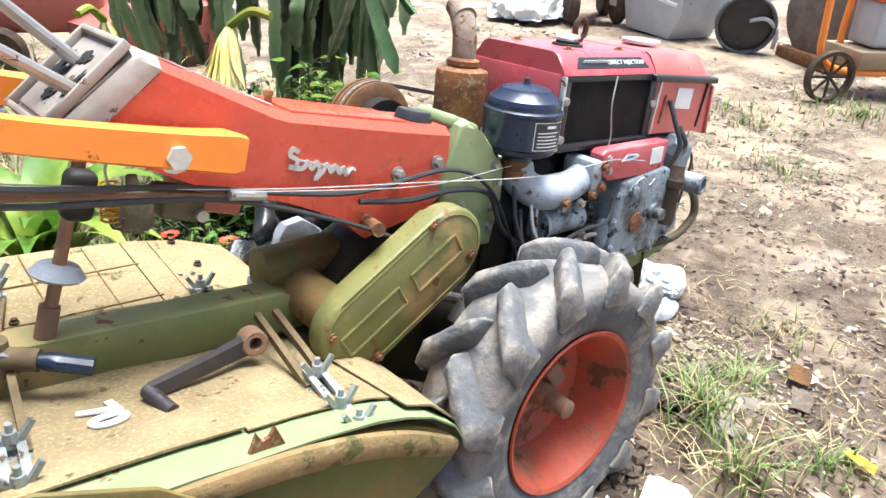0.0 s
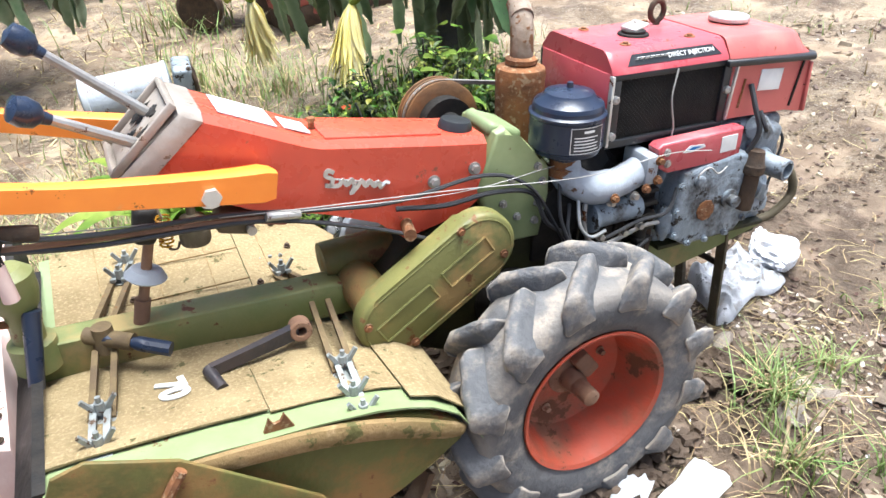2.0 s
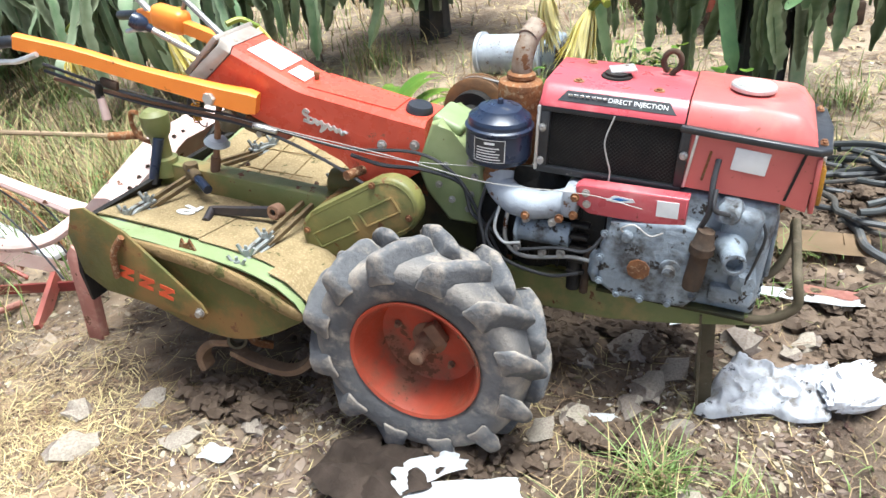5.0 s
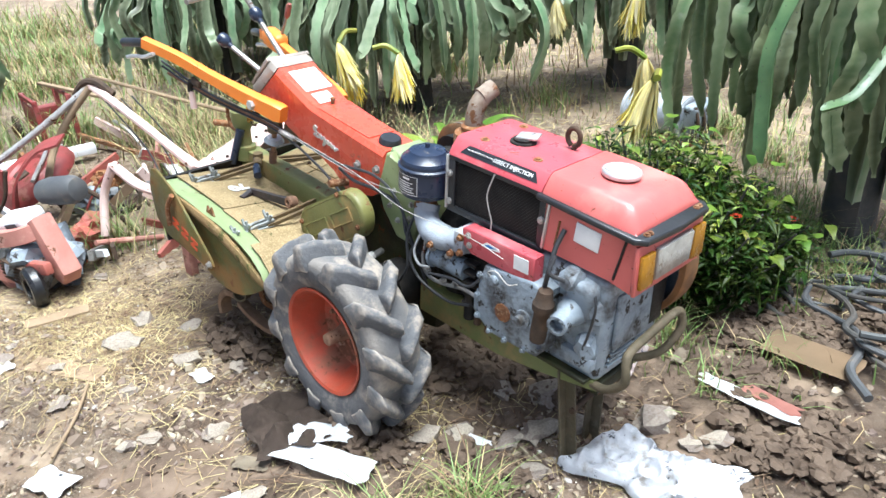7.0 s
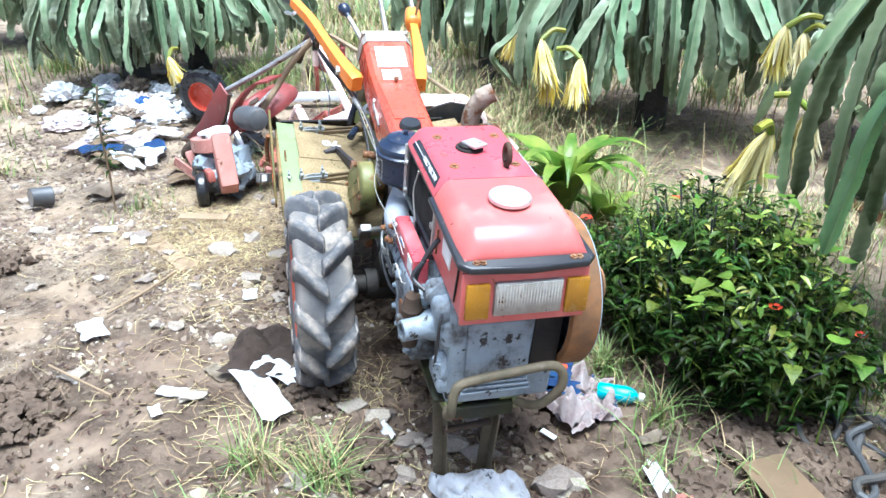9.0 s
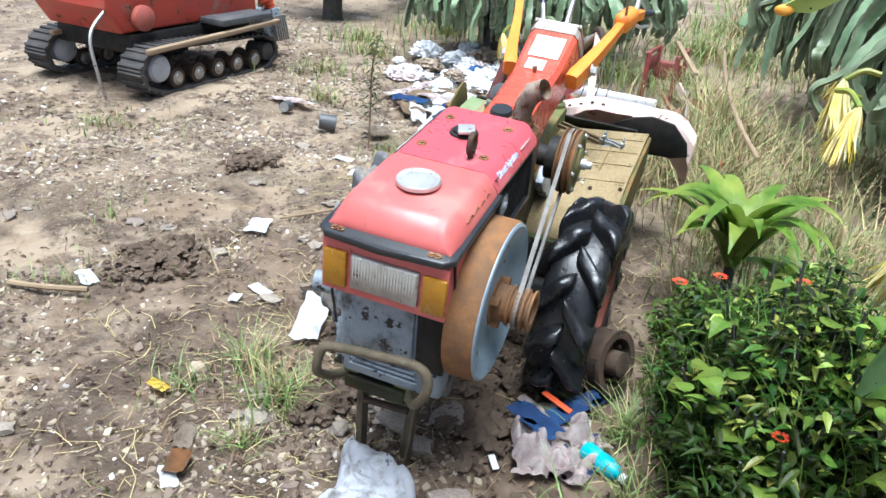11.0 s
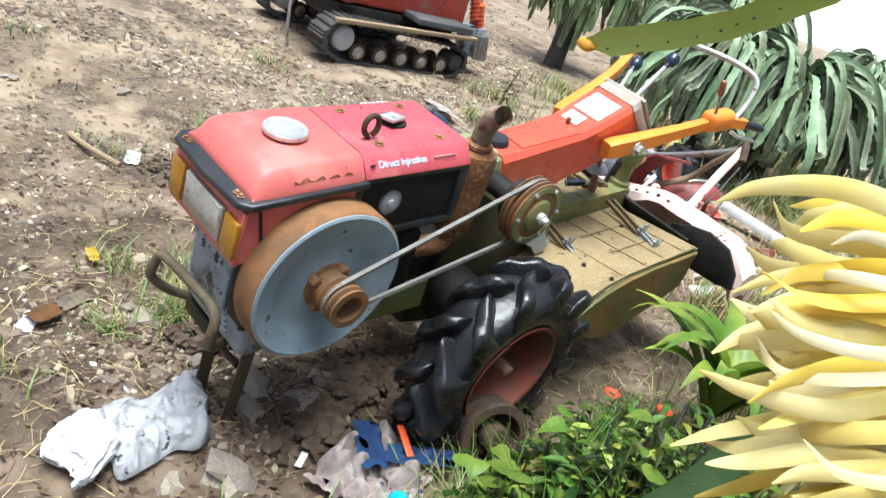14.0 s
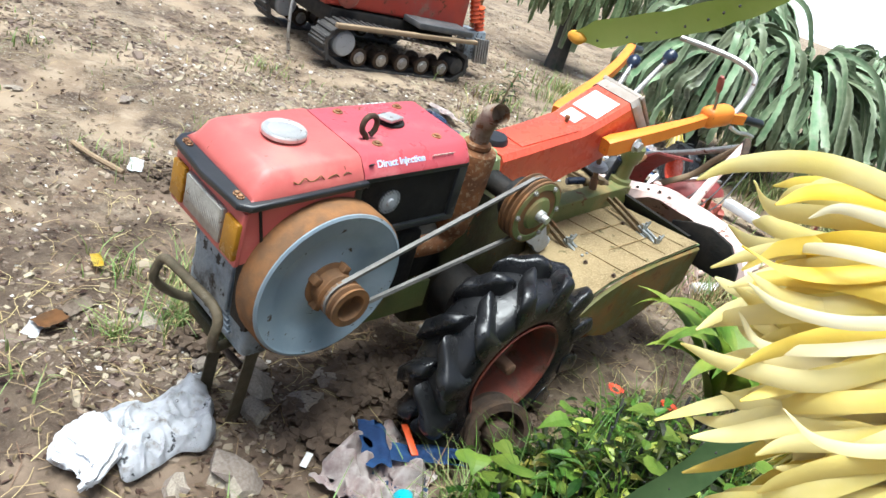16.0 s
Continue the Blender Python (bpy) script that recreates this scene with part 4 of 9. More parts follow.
def air_cleaner():
    o = (0.106, -0.100, 0)
    bm = bm_new()
    lathe(bm, o, (0, 0, 1), [(0.030, 0.42), (0.034, 0.455), (0.062, 0.462), (0.080, 0.470), (0.082, 0.480), (0.087, 0.484), (0.087, 0.552), (0.090, 0.556), (0.090, 0.562), (0.083, 0.566), (0.082, 0.575)], 40)
    body = tpart("air_cleaner", bm, "navy", None, "navy blue canister air cleaner")
    bm = bm_new()
    lathe(bm, o, (0, 0, 1), [(0.083, 0.5755), (0.080, 0.585), (0.060, 0.600), (0.056, 0.607), (0.030, 0.614), (0.008, 0.616), (0.007, 0.628), (0.001, 0.630)], 40)
    tpart("cleaner_dome", bm, "navy", body)
    bm = bm_new()
    lathe(bm, o, (0, 0, 1), [(0.038, 0.405), (0.038, 0.425), (0.033, 0.43), (0.033, 0.46)], 24)
    tpart("cleaner_neck", bm, "rust", body, "rusty neck clamp")
    # instruction label with lines
    bm = bm_new()
    a0, a1, n = radians(-118), radians(-62), 10
    for k, (r, z0, z1) in enumerate(((0.0876, 0.487, 0.548),)):
        vs = [(bm.verts.new((o[0] + r * math.cos(a), o[1] + r * math.sin(a), z0)), bm.verts.new((o[0] + r * math.cos(a), o[1] + r * math.sin(a), z1))) for a in [a0 + (a1 - a0) * i / n for i in range(n + 1)]]
        for (p, q), (s, t) in zip(vs, vs[1:]):
            bm.faces.new((p, s, t, q))
    lab = tpart("instruction_label", bm, "ink", body, "dark label with white unreadable lines")
    bm = bm_new()
    def arc(z, h, b0, b1, r=0.0882):
        vs = [(bm.verts.new((o[0] + r * math.cos(a), o[1] + r * math.sin(a), z)), bm.verts.new((o[0] + r * math.cos(a), o[1] + r * math.sin(a), z + h))) for a in [b0 + (b1 - b0) * i / 8 for i in range(9)]]
        for (p, q), (s, t) in zip(vs, vs[1:]):
            bm.faces.new((p, s, t, q))
    arc(0.487, 0.0016, a0, a1)
    arc(0.5465, 0.0016, a0, a1)
    arc(0.487, 0.061, a0, a0 + 0.02)
    arc(0.487, 0.061, a1 - 0.02, a1)
    arc(0.535, 0.006, radians(-98), radians(-80))
    for i, e in enumerate((0.05, 0.12, 0.08, 0.2, 0.1)):
        arc(0.494 + i * 0.0075, 0.0028, a0 + 0.1, a1 - 0.08 - e)
    tpart("label_lines", bm, "sticker", lab)


def muffler():
    o = (0.100, 0.105, 0)
    bm = bm_new()
    lathe(bm, o, (0, 0, 1), [(0.028, 0.315), (0.046, 0.345), (0.055, 0.40), (0.060, 0.48), (0.062, 0.56), (0.063, 0.60), (0.060, 0.612), (0.030, 0.622)], 28)
    body = tpart("muffler", bm, "rust", None, "rust-covered upright muffler drum")
    bm = bm_new()
    pts = spline([(0.100, 0.105, 0.61), (0.100, 0.106, 0.66), (0.104, 0.116, 0.70), (0.112, 0.140, 0.735), (0.120, 0.168, 0.752)], 5)
    sweep(bm, pts, disc(0.029, 18))
    bm.faces.ensure_lookup_table()
    end = max((f for f in bm.faces if len(f.verts) > 4), key=lambda f: f.calc_center_median().z)
    r = bmesh.ops.inset_individual(bm, faces=[end], thickness=0.004, depth=0)
    bmesh.ops.translate(bm, verts=end.verts, vec=Vector((-0.012, -0.045, -0.025)))
    tpart("exhaust_pipe", bm, "ash", body, "bent dark exhaust pipe")
    bm = bm_new()
    lathe(bm, o, (0, 0, 1), [(0.034, 0.618), (0.040, 0.624), (0.040, 0.634), (0.030, 0.640)], 20)
    tpart("pipe_collar", bm, "rust", body)
    bm = bm_new()
    tube(bm, [(0.100, 0.105, 0.36), (0.12, 0.10, 0.30), (0.20, 0.07, 0.27), (0.28, 0.05, 0.27)], 0.032, 12)
    tpart("exhaust_manifold", bm, "rust", body)


def flywheel():
    c = Vector((0.652, 0, 0.388))
    bm = bm_new()
    lathe(bm, (c.x, 0.180, c.z), (0, 1, 0), [(0.190, 0), (0.207, 0.004), (0.209, 0.010), (0.209, 0.072), (0.205, 0.078)], 64, cap=False)
    fw = tpart("flywheel", bm, "rust_belt", None, "heavy flywheel with rusty rim and blue-grey face")
    bm = bm_new()
    lathe(bm, (c.x, 0.180, c.z), (0, 1, 0), [(0.205, 0.074), (0.204, 0.081), (0.197, 0.084), (0.191, 0.080), (0.160, 0.079), (0.140, 0.066), (0.118, 0.060), (0.075, 0.060), (0.062, 0.064), (0.001, 0.064)], 64, cap=False)
    tpart("flywheel_face", bm, "flywheel", fw)
    bm = bm_new()
    lathe(bm, (c.x, 0.235, c.z), (0, 1, 0), [(0.062, 0), (0.062, 0.012), (0.050, 0.016), (0.046, 0.050), (0.001, 0.05)], 32)
    for i in range(4):
        a = i * math.pi / 2 + 0.6
        box(bm, (c.x + 0.055 * math.cos(a), 0.254, c.z + 0.055 * math.sin(a)), (0.022, 0.03, 0.022), Matrix.Rotation(-a, 4, 'Y'), 0.004)
    tpart("flywheel_hub", bm, "rust_belt", fw)
    bm = bm_new()
    prof = [(0.050, 0)]
    for i in range(3):
        y = 0.004 + i * 0.019
        prof += [(0.053, y), (0.053, y + 0.003), (0.042, y + 0.008), (0.042, y + 0.011), (0.053, y + 0.016)]
    prof += [(0.053, 0.064), (0.036, 0.064), (0.033, 0.030), (0.001, 0.030)]
    lathe(bm, (c.x, 0.280, c.z), (0, 1, 0), prof, 40)
    tpart("drive_pulley", bm, "rust_belt", fw, "rusty three-groove belt pulley")
    # clutch pulley
    k = Vector((-0.066, 0, 0.464))
    bm = bm_new()
    prof = [(0.060, 0), (0.096, 0.0)]
    for i in range(3):
        y = 0.004 + i * 0.017
        prof += [(0.104, y), (0.104, y + 0.003), (0.092, y + 0.007), (0.092, y + 0.010), (0.104, y + 0.014)]
    prof += [(0.104, 0.058), (0.098, 0.060)]
    lathe(bm, (k.x, 0.205, k.z), (0, 1, 0), prof, 48)
    cp = tpart("clutch_pulley", bm, "rust_belt", None, "large grooved clutch pulley with olive face")
    bm = bm_new()
    lathe(bm, (k.x, 0.260, k.z), (0, 1, 0), [(0.099, 0), (0.098, 0.006), (0.080, 0.008), (0.075, 0.004), (0.055, 0.004), (0.048, 0.012), (0.030, 0.016), (0.001, 0.016)], 48)
    tpart("pulley_face", bm, "green", cp)
    bm = bm_new()
    lathe(bm, (k.x, 0.272, k.z), (0, 1, 0), [(0.018, 0), (0.018, 0.02), (0.013, 0.022), (0.012, 0.038), (0.001, 0.040)], 20)
    tpart("shaft_nut", bm, "zinc", cp, "bright shaft end and nut")
    for i in range(6):
        a = i * math.pi / 3
        tpart("pulley_bolt", bolt(bm_new(), (k.x + 0.088 * math.cos(a), 0.266, k.z + 0.088 * math.sin(a)), (0, 1, 0), 0.006, 0.006), "steel", cp)
    bm = bm_new()
    cyl(bm, (k.x, 0.06, k.z), (k.x, 0.22, k.z), 0.035, n=18)
    cyl(bm, (k.x, 0.17, k.z), (k.x, 0.21, k.z), 0.07, n=24)
    tpart("clutch_shaft", bm, "black", cp)
    # belts
    d = Vector((k.x - c.x, k.z - c.z))
    L = d.length
    phi = math.atan2(d.y, d.x)
    r1, r2 = 0.048, 0.099
    off = math.acos((r1 - r2) / L)
    for y in (0.306,):
        arc1 = [phi + off + (2 * math.pi - 2 * off) * i / 12 for i in range(13)]
        arc2 = [phi - off + 2 * off * i / 18 for i in range(19)]
        y2 = 0.2155 + (y - 0.292) * 0.9
        pts = [(c.x + r1 * math.cos(a), y, c.z + r1 * math.sin(a)) for a in arc1] + [(k.x + r2 * math.cos(a), y2, k.z + r2 * math.sin(a)) for a in arc2]
        bm = bm_new()
        n = len(pts)
        P = [Vector(p) for p in pts]
        loops = []
        for i, p in enumerate(P):
            t = (P[(i + 1) % n] - P[i - 1]).normalized()
            side = Vector((0, 1, 0))
            u = t.cross(side).normalized()
            loops.append([p + a * side + b * u for a, b in ((-0.006, -0.005), (0.006, -0.005), (0.0045, 0.005), (-0.0045, 0.005))])
        rings(bm, loops, closed=True)
        tpart("drive_belt", bm, "belt", fw, "grey frayed V-belt", 0)


hood()
engine_upper()
crankcase()
air_cleaner()
muffler()
flywheel()


def chassis():
    # frame rails
    for y in (-0.105, 0.085):
        bm = bm_new()
        prism(bm, [(0.10, 0.135), (0.80, 0.142), (0.815, 0.115), (0.62, 0.070), (0.45, 0.040), (0.10, 0.030)], y - 0.006, y + 0.006, 'y', 0.002)
        box(bm, (0.45, y + (0.02 if y < 0 else -0.02), 0.136), (0.70, 0.045, 0.008), pose(0, 0, 0, 0, -0.5, 0), 0.002)
        tpart("frame_rail", bm, "green", None, "olive frame rail streaked with rust")
    for x in (0.15, 0.42, 0.72, 0.795):
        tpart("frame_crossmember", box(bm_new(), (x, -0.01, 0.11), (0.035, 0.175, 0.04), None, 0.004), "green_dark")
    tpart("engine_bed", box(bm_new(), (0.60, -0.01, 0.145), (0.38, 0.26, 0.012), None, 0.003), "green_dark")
    # stand legs
    for p, q in (((0.705, -0.10, 0.12), (0.752, -0.085, -0.255)), ((0.705, 0.07, 0.12), (0.735, 0.045, -0.275))):
        bm = bm_new()
        p, q = Vector(p), Vector(q)
        sweep(bm, [p, q], [(-0.02, -0.017), (0.02, -0.017), (0.02, -0.012), (-0.014, -0.012), (-0.014, 0.017), (-0.02, 0.017)], up=(1, 0, 0))
        tpart("stand_leg", bm, "mud_iron", None, "mud-caked angle-iron front stand leg")
    bm = bm_new()
    cyl(bm, (0.735, -0.09, -0.02), (0.722, 0.055, -0.02), 0.010, n=10)
    tpart("stand_brace", bm, "rust_dark")
    # bumper hoop
    bm = bm_new()
    tube(bm, [(0.795, -0.100, 0.125), (0.850, -0.118, 0.150), (0.900, -0.125, 0.205), (0.892, -0.118, 0.262), (0.885, -0.090, 0.285), (0.882, 0.030, 0.300), (0.880, 0.130, 0.308), (0.882, 0.165, 0.285),
              (0.888, 0.165, 0.235), (0.860, 0.125, 0.160), (0.795, 0.085, 0.120)], 0.0125, 12, 6)
    tpart("bumper_hoop", bm, "mud_iron", None, "bent brown-olive steel front bumper hoop")
    # transmission body
    bm = bm_new()
    prism(bm, [(-0.40, 0.10), (-0.36, 0.22), (-0.30, 0.28), (-0.05, 0.42), (0.03, 0.40), (0.06, 0.28), (0.16, 0.16), (0.14, -0.05), (-0.08, -0.10), (-0.25, -0.02)], -0.075, 0.075, 'y', 0.015)
    gb = tpart("gearbox", bm, "green_dark", None, "oily green gearbox casting, darkened for the shade around it")
    bm = bm_new()
    cyl(bm, (0, -0.33, 0), (0, 0.33, 0), 0.035, n=18)
    cyl(bm, (0, -0.20, 0), (0, 0.20, 0), 0.055, n=20)
    cyl(bm, (-0.02, -0.16, 0.07), (-0.02, 0.16, 0.07), 0.09, n=20)
    tpart("axle", bm, "black", gb)
    # grey-green front plate of the handle column
    bm = bm_new()
    loft = [(-0.128, 0.405), (-0.085, 0.536), (-0.060, 0.545), (-0.030, 0.512), (0.045, 0.462), (0.066, 0.43), (0.070, 0.36), (0.050, 0.25), (-0.03, 0.25), (-0.10, 0.33)]
    prism(bm, loft, -0.106, 0.066, 'y', 0.012, 3)
    gp = tpart("column_bracket", bm, "green_col", None, "grey-green cast column bracket with bolts")
    for x, z in ((0.03, 0.44), (0.045, 0.40), (0.03, 0.30), (-0.02, 0.32), (-0.04, 0.42), (0.035, 0.345), (-0.06, 0.36)):
        tpart("bracket_bolt", bolt(bm_new(), (x, -0.106, z), (0, -1, 0), 0.007, 0.008), "steel", gp)
    bm = bm_new()
    box(bm, (-0.048, -0.02, 0.524), (0.090, 0.13, 0.032), pose(0, 0, 0, 0, 20, 0), 0.012, 3)
    tpart("bracket_cap", bm, "green_pale", gp)
    bm = bm_new()
    box(bm, (0.10, -0.06, 0.24), (0.11, 0.05, 0.16), None, 0.01)
    box(bm, (0.12, 0.03, 0.22), (0.13, 0.09, 0.14), None, 0.01)
    tpart("clutch_housing", bm, "black", gp)


def column():
    # closed red handle column with a step in its top
    def sec(x, z0, z1, w, cz=0.0):
        y0, y1 = -0.02 - w, -0.02 + w
        r = 0.016
        return [(x + cz * 0, y0, z0), (x, y1, z0), (x + cz, y1, z1 - r), (x + cz, y1 - r, z1), (x + cz, y0 + r, z1), (x + cz, y0, z1 - r)]
    bm = bm_new()
    rings(bm, [sec(-0.105, 0.395, 0.531, 0.080), sec(-0.16, 0.355, 0.537, 0.080), sec(-0.225, 0.34, 0.545, 0.080), sec(-0.305, 0.322, 0.556, 0.080), sec(-0.37, 0.376, 0.565, 0.081), sec(-0.48, 0.42, 0.581, 0.083), sec(-0.51, 0.43, 0.590, 0.085),
               sec(-0.56, 0.442, 0.612, 0.088), sec(-0.64, 0.470, 0.647, 0.091, 0.0), sec(-0.820, 0.552, 0.672, 0.092, 0.120)])
    col = tpart("handle_column", bm, "red_column", None, "orange-red painted sheet-steel handle column")
    bm = bm_new()
    rings(bm, [sec(-0.821, 0.551, 0.675, 0.095, 0.120), sec(-0.858, 0.564, 0.690, 0.096, 0.123), sec(-0.866, 0.570, 0.693, 0.092, 0.124)])
    end = tpart("column_end", bm, "collar", col, "bare grey-brown steel end collar")
    bm = bm_new()
    box(bm, (-0.804, -0.02, 0.633), (0.006, 0.158, 0.140), pose(0, 0, 0, 0, 46, 0), 0.003)
    gate = tpart("shift_gate", bm, "collar", col, "dirty grey gear-shift gate plate with worn holes")
    m = pose(-0.804, 0, 0.633, 0, 46, 0)
    for k, (y, z, sy, sz) in enumerate(((-0.068, -0.004, 0.013, 0.024), (-0.024, 0.038, 0.019, 0.012), (-0.020, -0.030, 0.017, 0.016), (0.004, 0.006, 0.012, 0.010), (0.032, 0.012, 0.015, 0.025))):
        bm = bm_new()
        lump(bm, (0, 0, 0), (0.003, sy, sz), 0.45, 3, 20 + k, 2.2)
        bmesh.ops.transform(bm, matrix=m @ Matrix.Translation((-0.0035, y, z)), verts=bm.verts)
        tpart("gate_hole", bm, "black", gate, "", 60)
    m = pose(-0.804, -0.02, 0.633, 0, 46, 0)
    for y, z, sy, sz in ((-0.088, 0, 0.010, 0.172), (0.088, 0, 0.010, 0.172), (0, -0.081, 0.166, 0.010), (0, 0.081, 0.166, 0.010)):
        bm = bm_new()
        box(bm, m @ Vector((-0.006, y, z)), (0.016, sy, sz), pose(0, 0, 0, 0, 46, 0), 0.003)
        tpart("collar_lip", bm, "collar", end)
    # lid panel on the lower top
    bm = bm_new()
    prism(bm, [(-0.205, -0.075), (-0.47, -0.088), (-0.47, 0.048), (-0.205, 0.035)], -0.003, 0.004, 'z', 0.003)
    for v in bm.verts:
        v.co.z += 0.546 + (-0.225 - v.co.x) * 0.138
    tpart("tool_lid", bm, "red_column", col, "red lid panel on the column")
    # rubber plug, stickers, knob
    bm = bm_new()
    lathe(bm, (-0.150, -0.03, 0.536), (0.15, 0, 1), [(0.040, 0), (0.038, 0.012), (0.034, 0.020), (0.001, 0.021)], 24)
    tpart("rubber_cap", bm, "black_paint", col, "black rubber cap")
    for x0, x1, y0, y1 in ((-0.545, -0.492, -0.065, 0.005), (-0.668, -0.560, -0.075, 0.040)):
        bm = bm_new()
        prism(bm, [(x0, y0), (x1, y0), (x1, y1), (x0, y1)], 0, 0.0025, 'z')
        def top(x):
            pts = [(-0.70, 0.672), (-0.64, 0.647), (-0.56, 0.612), (-0.51, 0.590), (-0.48, 0.581)]
            for (a, b), (c, d) in zip(pts, pts[1:]):
                if a <= x <= c:
                    return b + (d - b) * (x - a) / (c - a)
            return 0.672 if x < -0.675 else 0.58
        for v in bm.verts:
            v.co.z += top(v.co.x) + 0.002
        tpart("paper_label", bm, "sticker", col, "white paper sticker")
    bm = bm_new()
    lathe(bm, (-0.477, -0.02, 0.583), (0, 0, 1), [(0.007, 0), (0.007, 0.012), (0.010, 0.014), (0.009, 0.022), (0.001, 0.024)], 12)
    tpart("lid_knob", bm, "rust", col)
    # script emblem drawn as one chrome stroke
    bm = bm_new()
    stroke = [(-0.462, 0.512), (-0.474, 0.519), (-0.480, 0.508), (-0.466, 0.499), (-0.470, 0.486), (-0.482, 0.488), (-0.455, 0.482), (-0.444, 0.493), (-0.436, 0.480), (-0.424, 0.490), (-0.420, 0.474), (-0.428, 0.460), (-0.415, 0.470), (-0.403, 0.484), (-0.395, 0.470), (-0.385, 0.480), (-0.376, 0.466), (-0.366, 0.474), (-0.360, 0.460), (-0.350, 0.470), (-0.342, 0.466)]
    sweep(bm, spline([(x, -0.1045 + 0.0, z) for x, z in stroke], 4), [(-0.0042, -0.003), (0.0042, -0.003), (0.0042, 0.003), (-0.0042, 0.003)], up=(0, 0, 1))
    tpart("script_emblem", bm, "zinc", col, "chrome script emblem")
    bm = bm_new()
    box(bm, (-0.41, -0.1045, 0.484), (0.135, 0.003, 0.004), pose(0, 0, 0, 0, 15, 0), 0.001)
    tpart("emblem_bar", bm, "zinc", col)
    for x, z in ((-0.135, 0.462), (-0.235, 0.448)):
        tpart("column_bolt", bolt(bm_new(), (x, -0.100, z), (0, -1, 0), 0.010, 0.012), "steel", col)
    bm = bm_new()
    cyl(bm, (-0.300, -0.09, 0.358), (-0.320, -0.165, 0.364), 0.014, n=14)
    tpart("pivot_pin", bm, "rust", col)
    bm = bm_new()
    box(bm, (-0.60, -0.02, 0.44), (0.10, 0.12, 0.06), pose(0, 0, 0, 0, 15, 0), 0.01)
    tpart("column_foot", bm, "mach_red", col)


def handlebars():
    for side, pts in ((-1, [(-0.600, -0.150, 0.535), (-0.72, -0.185, 0.560), (-0.92, -0.235, 0.605), (-1.10, -0.285, 0.655), (-1.25, -0.345, 0.694)]),
                      (1, [(-0.580, 0.098, 0.535), (-0.78, 0.132, 0.575), (-0.98, 0.158, 0.612), (-1.150, 0.178, 0.642), (-1.30, 0.215, 0.640)])):
        bm = bm_new()
        p = spline(pts, 5)
        n = len(p)
        sc = [(1.12 if i == 0 else 1.35) - 0.50 * min(1, i / (n * 0.5)) for i in range(n)]
        sweep(bm, p, [(-0.022, -0.020), (0.022, -0.020), (0.026, -0.012), (0.026, 0.012), (0.022, 0.020), (-0.022, 0.020), (-0.026, 0.012), (-0.026, -0.012)], sc, up=(0, 0, 1))
        bar = tpart("handlebar", bm, "orange", None, "orange tubular handlebar arm")
        e, d = Vector(pts[-1]), (Vector(pts[-1]) - Vector(pts[-2])).normalized()
        if side > 0:
            bm = bm_new()
            box(bm, Vector(pts[3]) + Vector((0.005, 0, 0.006)), (0.150, 0.070, 0.082), pose(0, 0, 0, 0, 6, -9), 0.026, 3)
            tpart("handle_casting", bm, "orange", bar, "orange cast control housing")
        bm = bm_new()
        g0 = e
        g1 = e + Vector((-0.13, side * 0.03, -0.02))
        sweep(bm, [g0 - d * 0.01, g0 + (g1 - g0) * 0.1, g1 - (g1 - g0) * 0.05, g1], disc(0.017, 14), [0.8, 1, 1, 0.85])
        tpart("grip", bm, "black_paint", bar, "black rubber grip")
        bm = bm_new()
        q = Vector(pts[0]) + Vector((-0.120, side * 0.048, 0.018))
        bolt(bm, q, (0, side, 0), 0.018, 0.018)
        tpart("arm_bolt", bm, "zinc", bar)
        # brake lever under the grip
        bm = bm_new()
        tube(bm, [e + Vector((0.07, 0, -0.03)), e + Vector((0.0, side * 0.01, -0.055)), e + Vector((-0.05, side * 0.02, -0.06)), e + Vector((-0.11, side * 0.03, -0.075))], 0.008, 8)
        tpart("clutch_lever", bm, "zinc", bar, "grey hand lever")
    # red-knobbed lever and bent grey rod on the left handle
    bm = bm_new()
    cyl(bm, (-1.11, 0.180, 0.65), (-1.052, 0.182, 0.765), 0.006, n=8)
    lv = tpart("throttle_lever", bm, "steel", None, "short lever with red grip")
    bm = bm_new()
    lathe(bm, (-1.052, 0.182, 0.758), (0.45, 0, 1), [(0.009, 0), (0.012, 0.01), (0.012, 0.055), (0.007, 0.065)], 12)
    tpart("red_knob", bm, "mach_red", lv)
    bm = bm_new()
    tube(bm, [(-1.20, 0.192, 0.640), (-1.25, 0.198, 0.665), (-1.315, 0.188, 0.740), (-1.345, 0.160, 0.800), (-1.325, 0.07, 0.825), (-1.284, -0.05, 0.828), (-1.25, -0.15, 0.825)], 0.012, 10)
    tpart("control_rod", bm, "steel", None, "bent grey steel control rod")
    # gear levers
    for a, b, k in (((-0.775, 0.000, 0.645), (-0.940, -0.010, 0.788), 1), ((-0.805, -0.085, 0.62), (-0.950, -0.142, 0.712), 1)):
        bm = bm_new()
        cyl(bm, a, b, 0.011, 0.009, n=10)
        lv = tpart("gear_lever", bm, "steel", None, "steel gear lever with dark knob")
        d = (Vector(b) - Vector(a)).normalized()
        bm = bm_new()
        lathe(bm, Vector(b) - d * 0.01, d, [(0.010, 0), (0.012, 0.015), (0.022, 0.025), (0.026, 0.045), (0.022, 0.062), (0.001, 0.068)], 16)
        tpart("lever_knob", bm, "navy", lv)
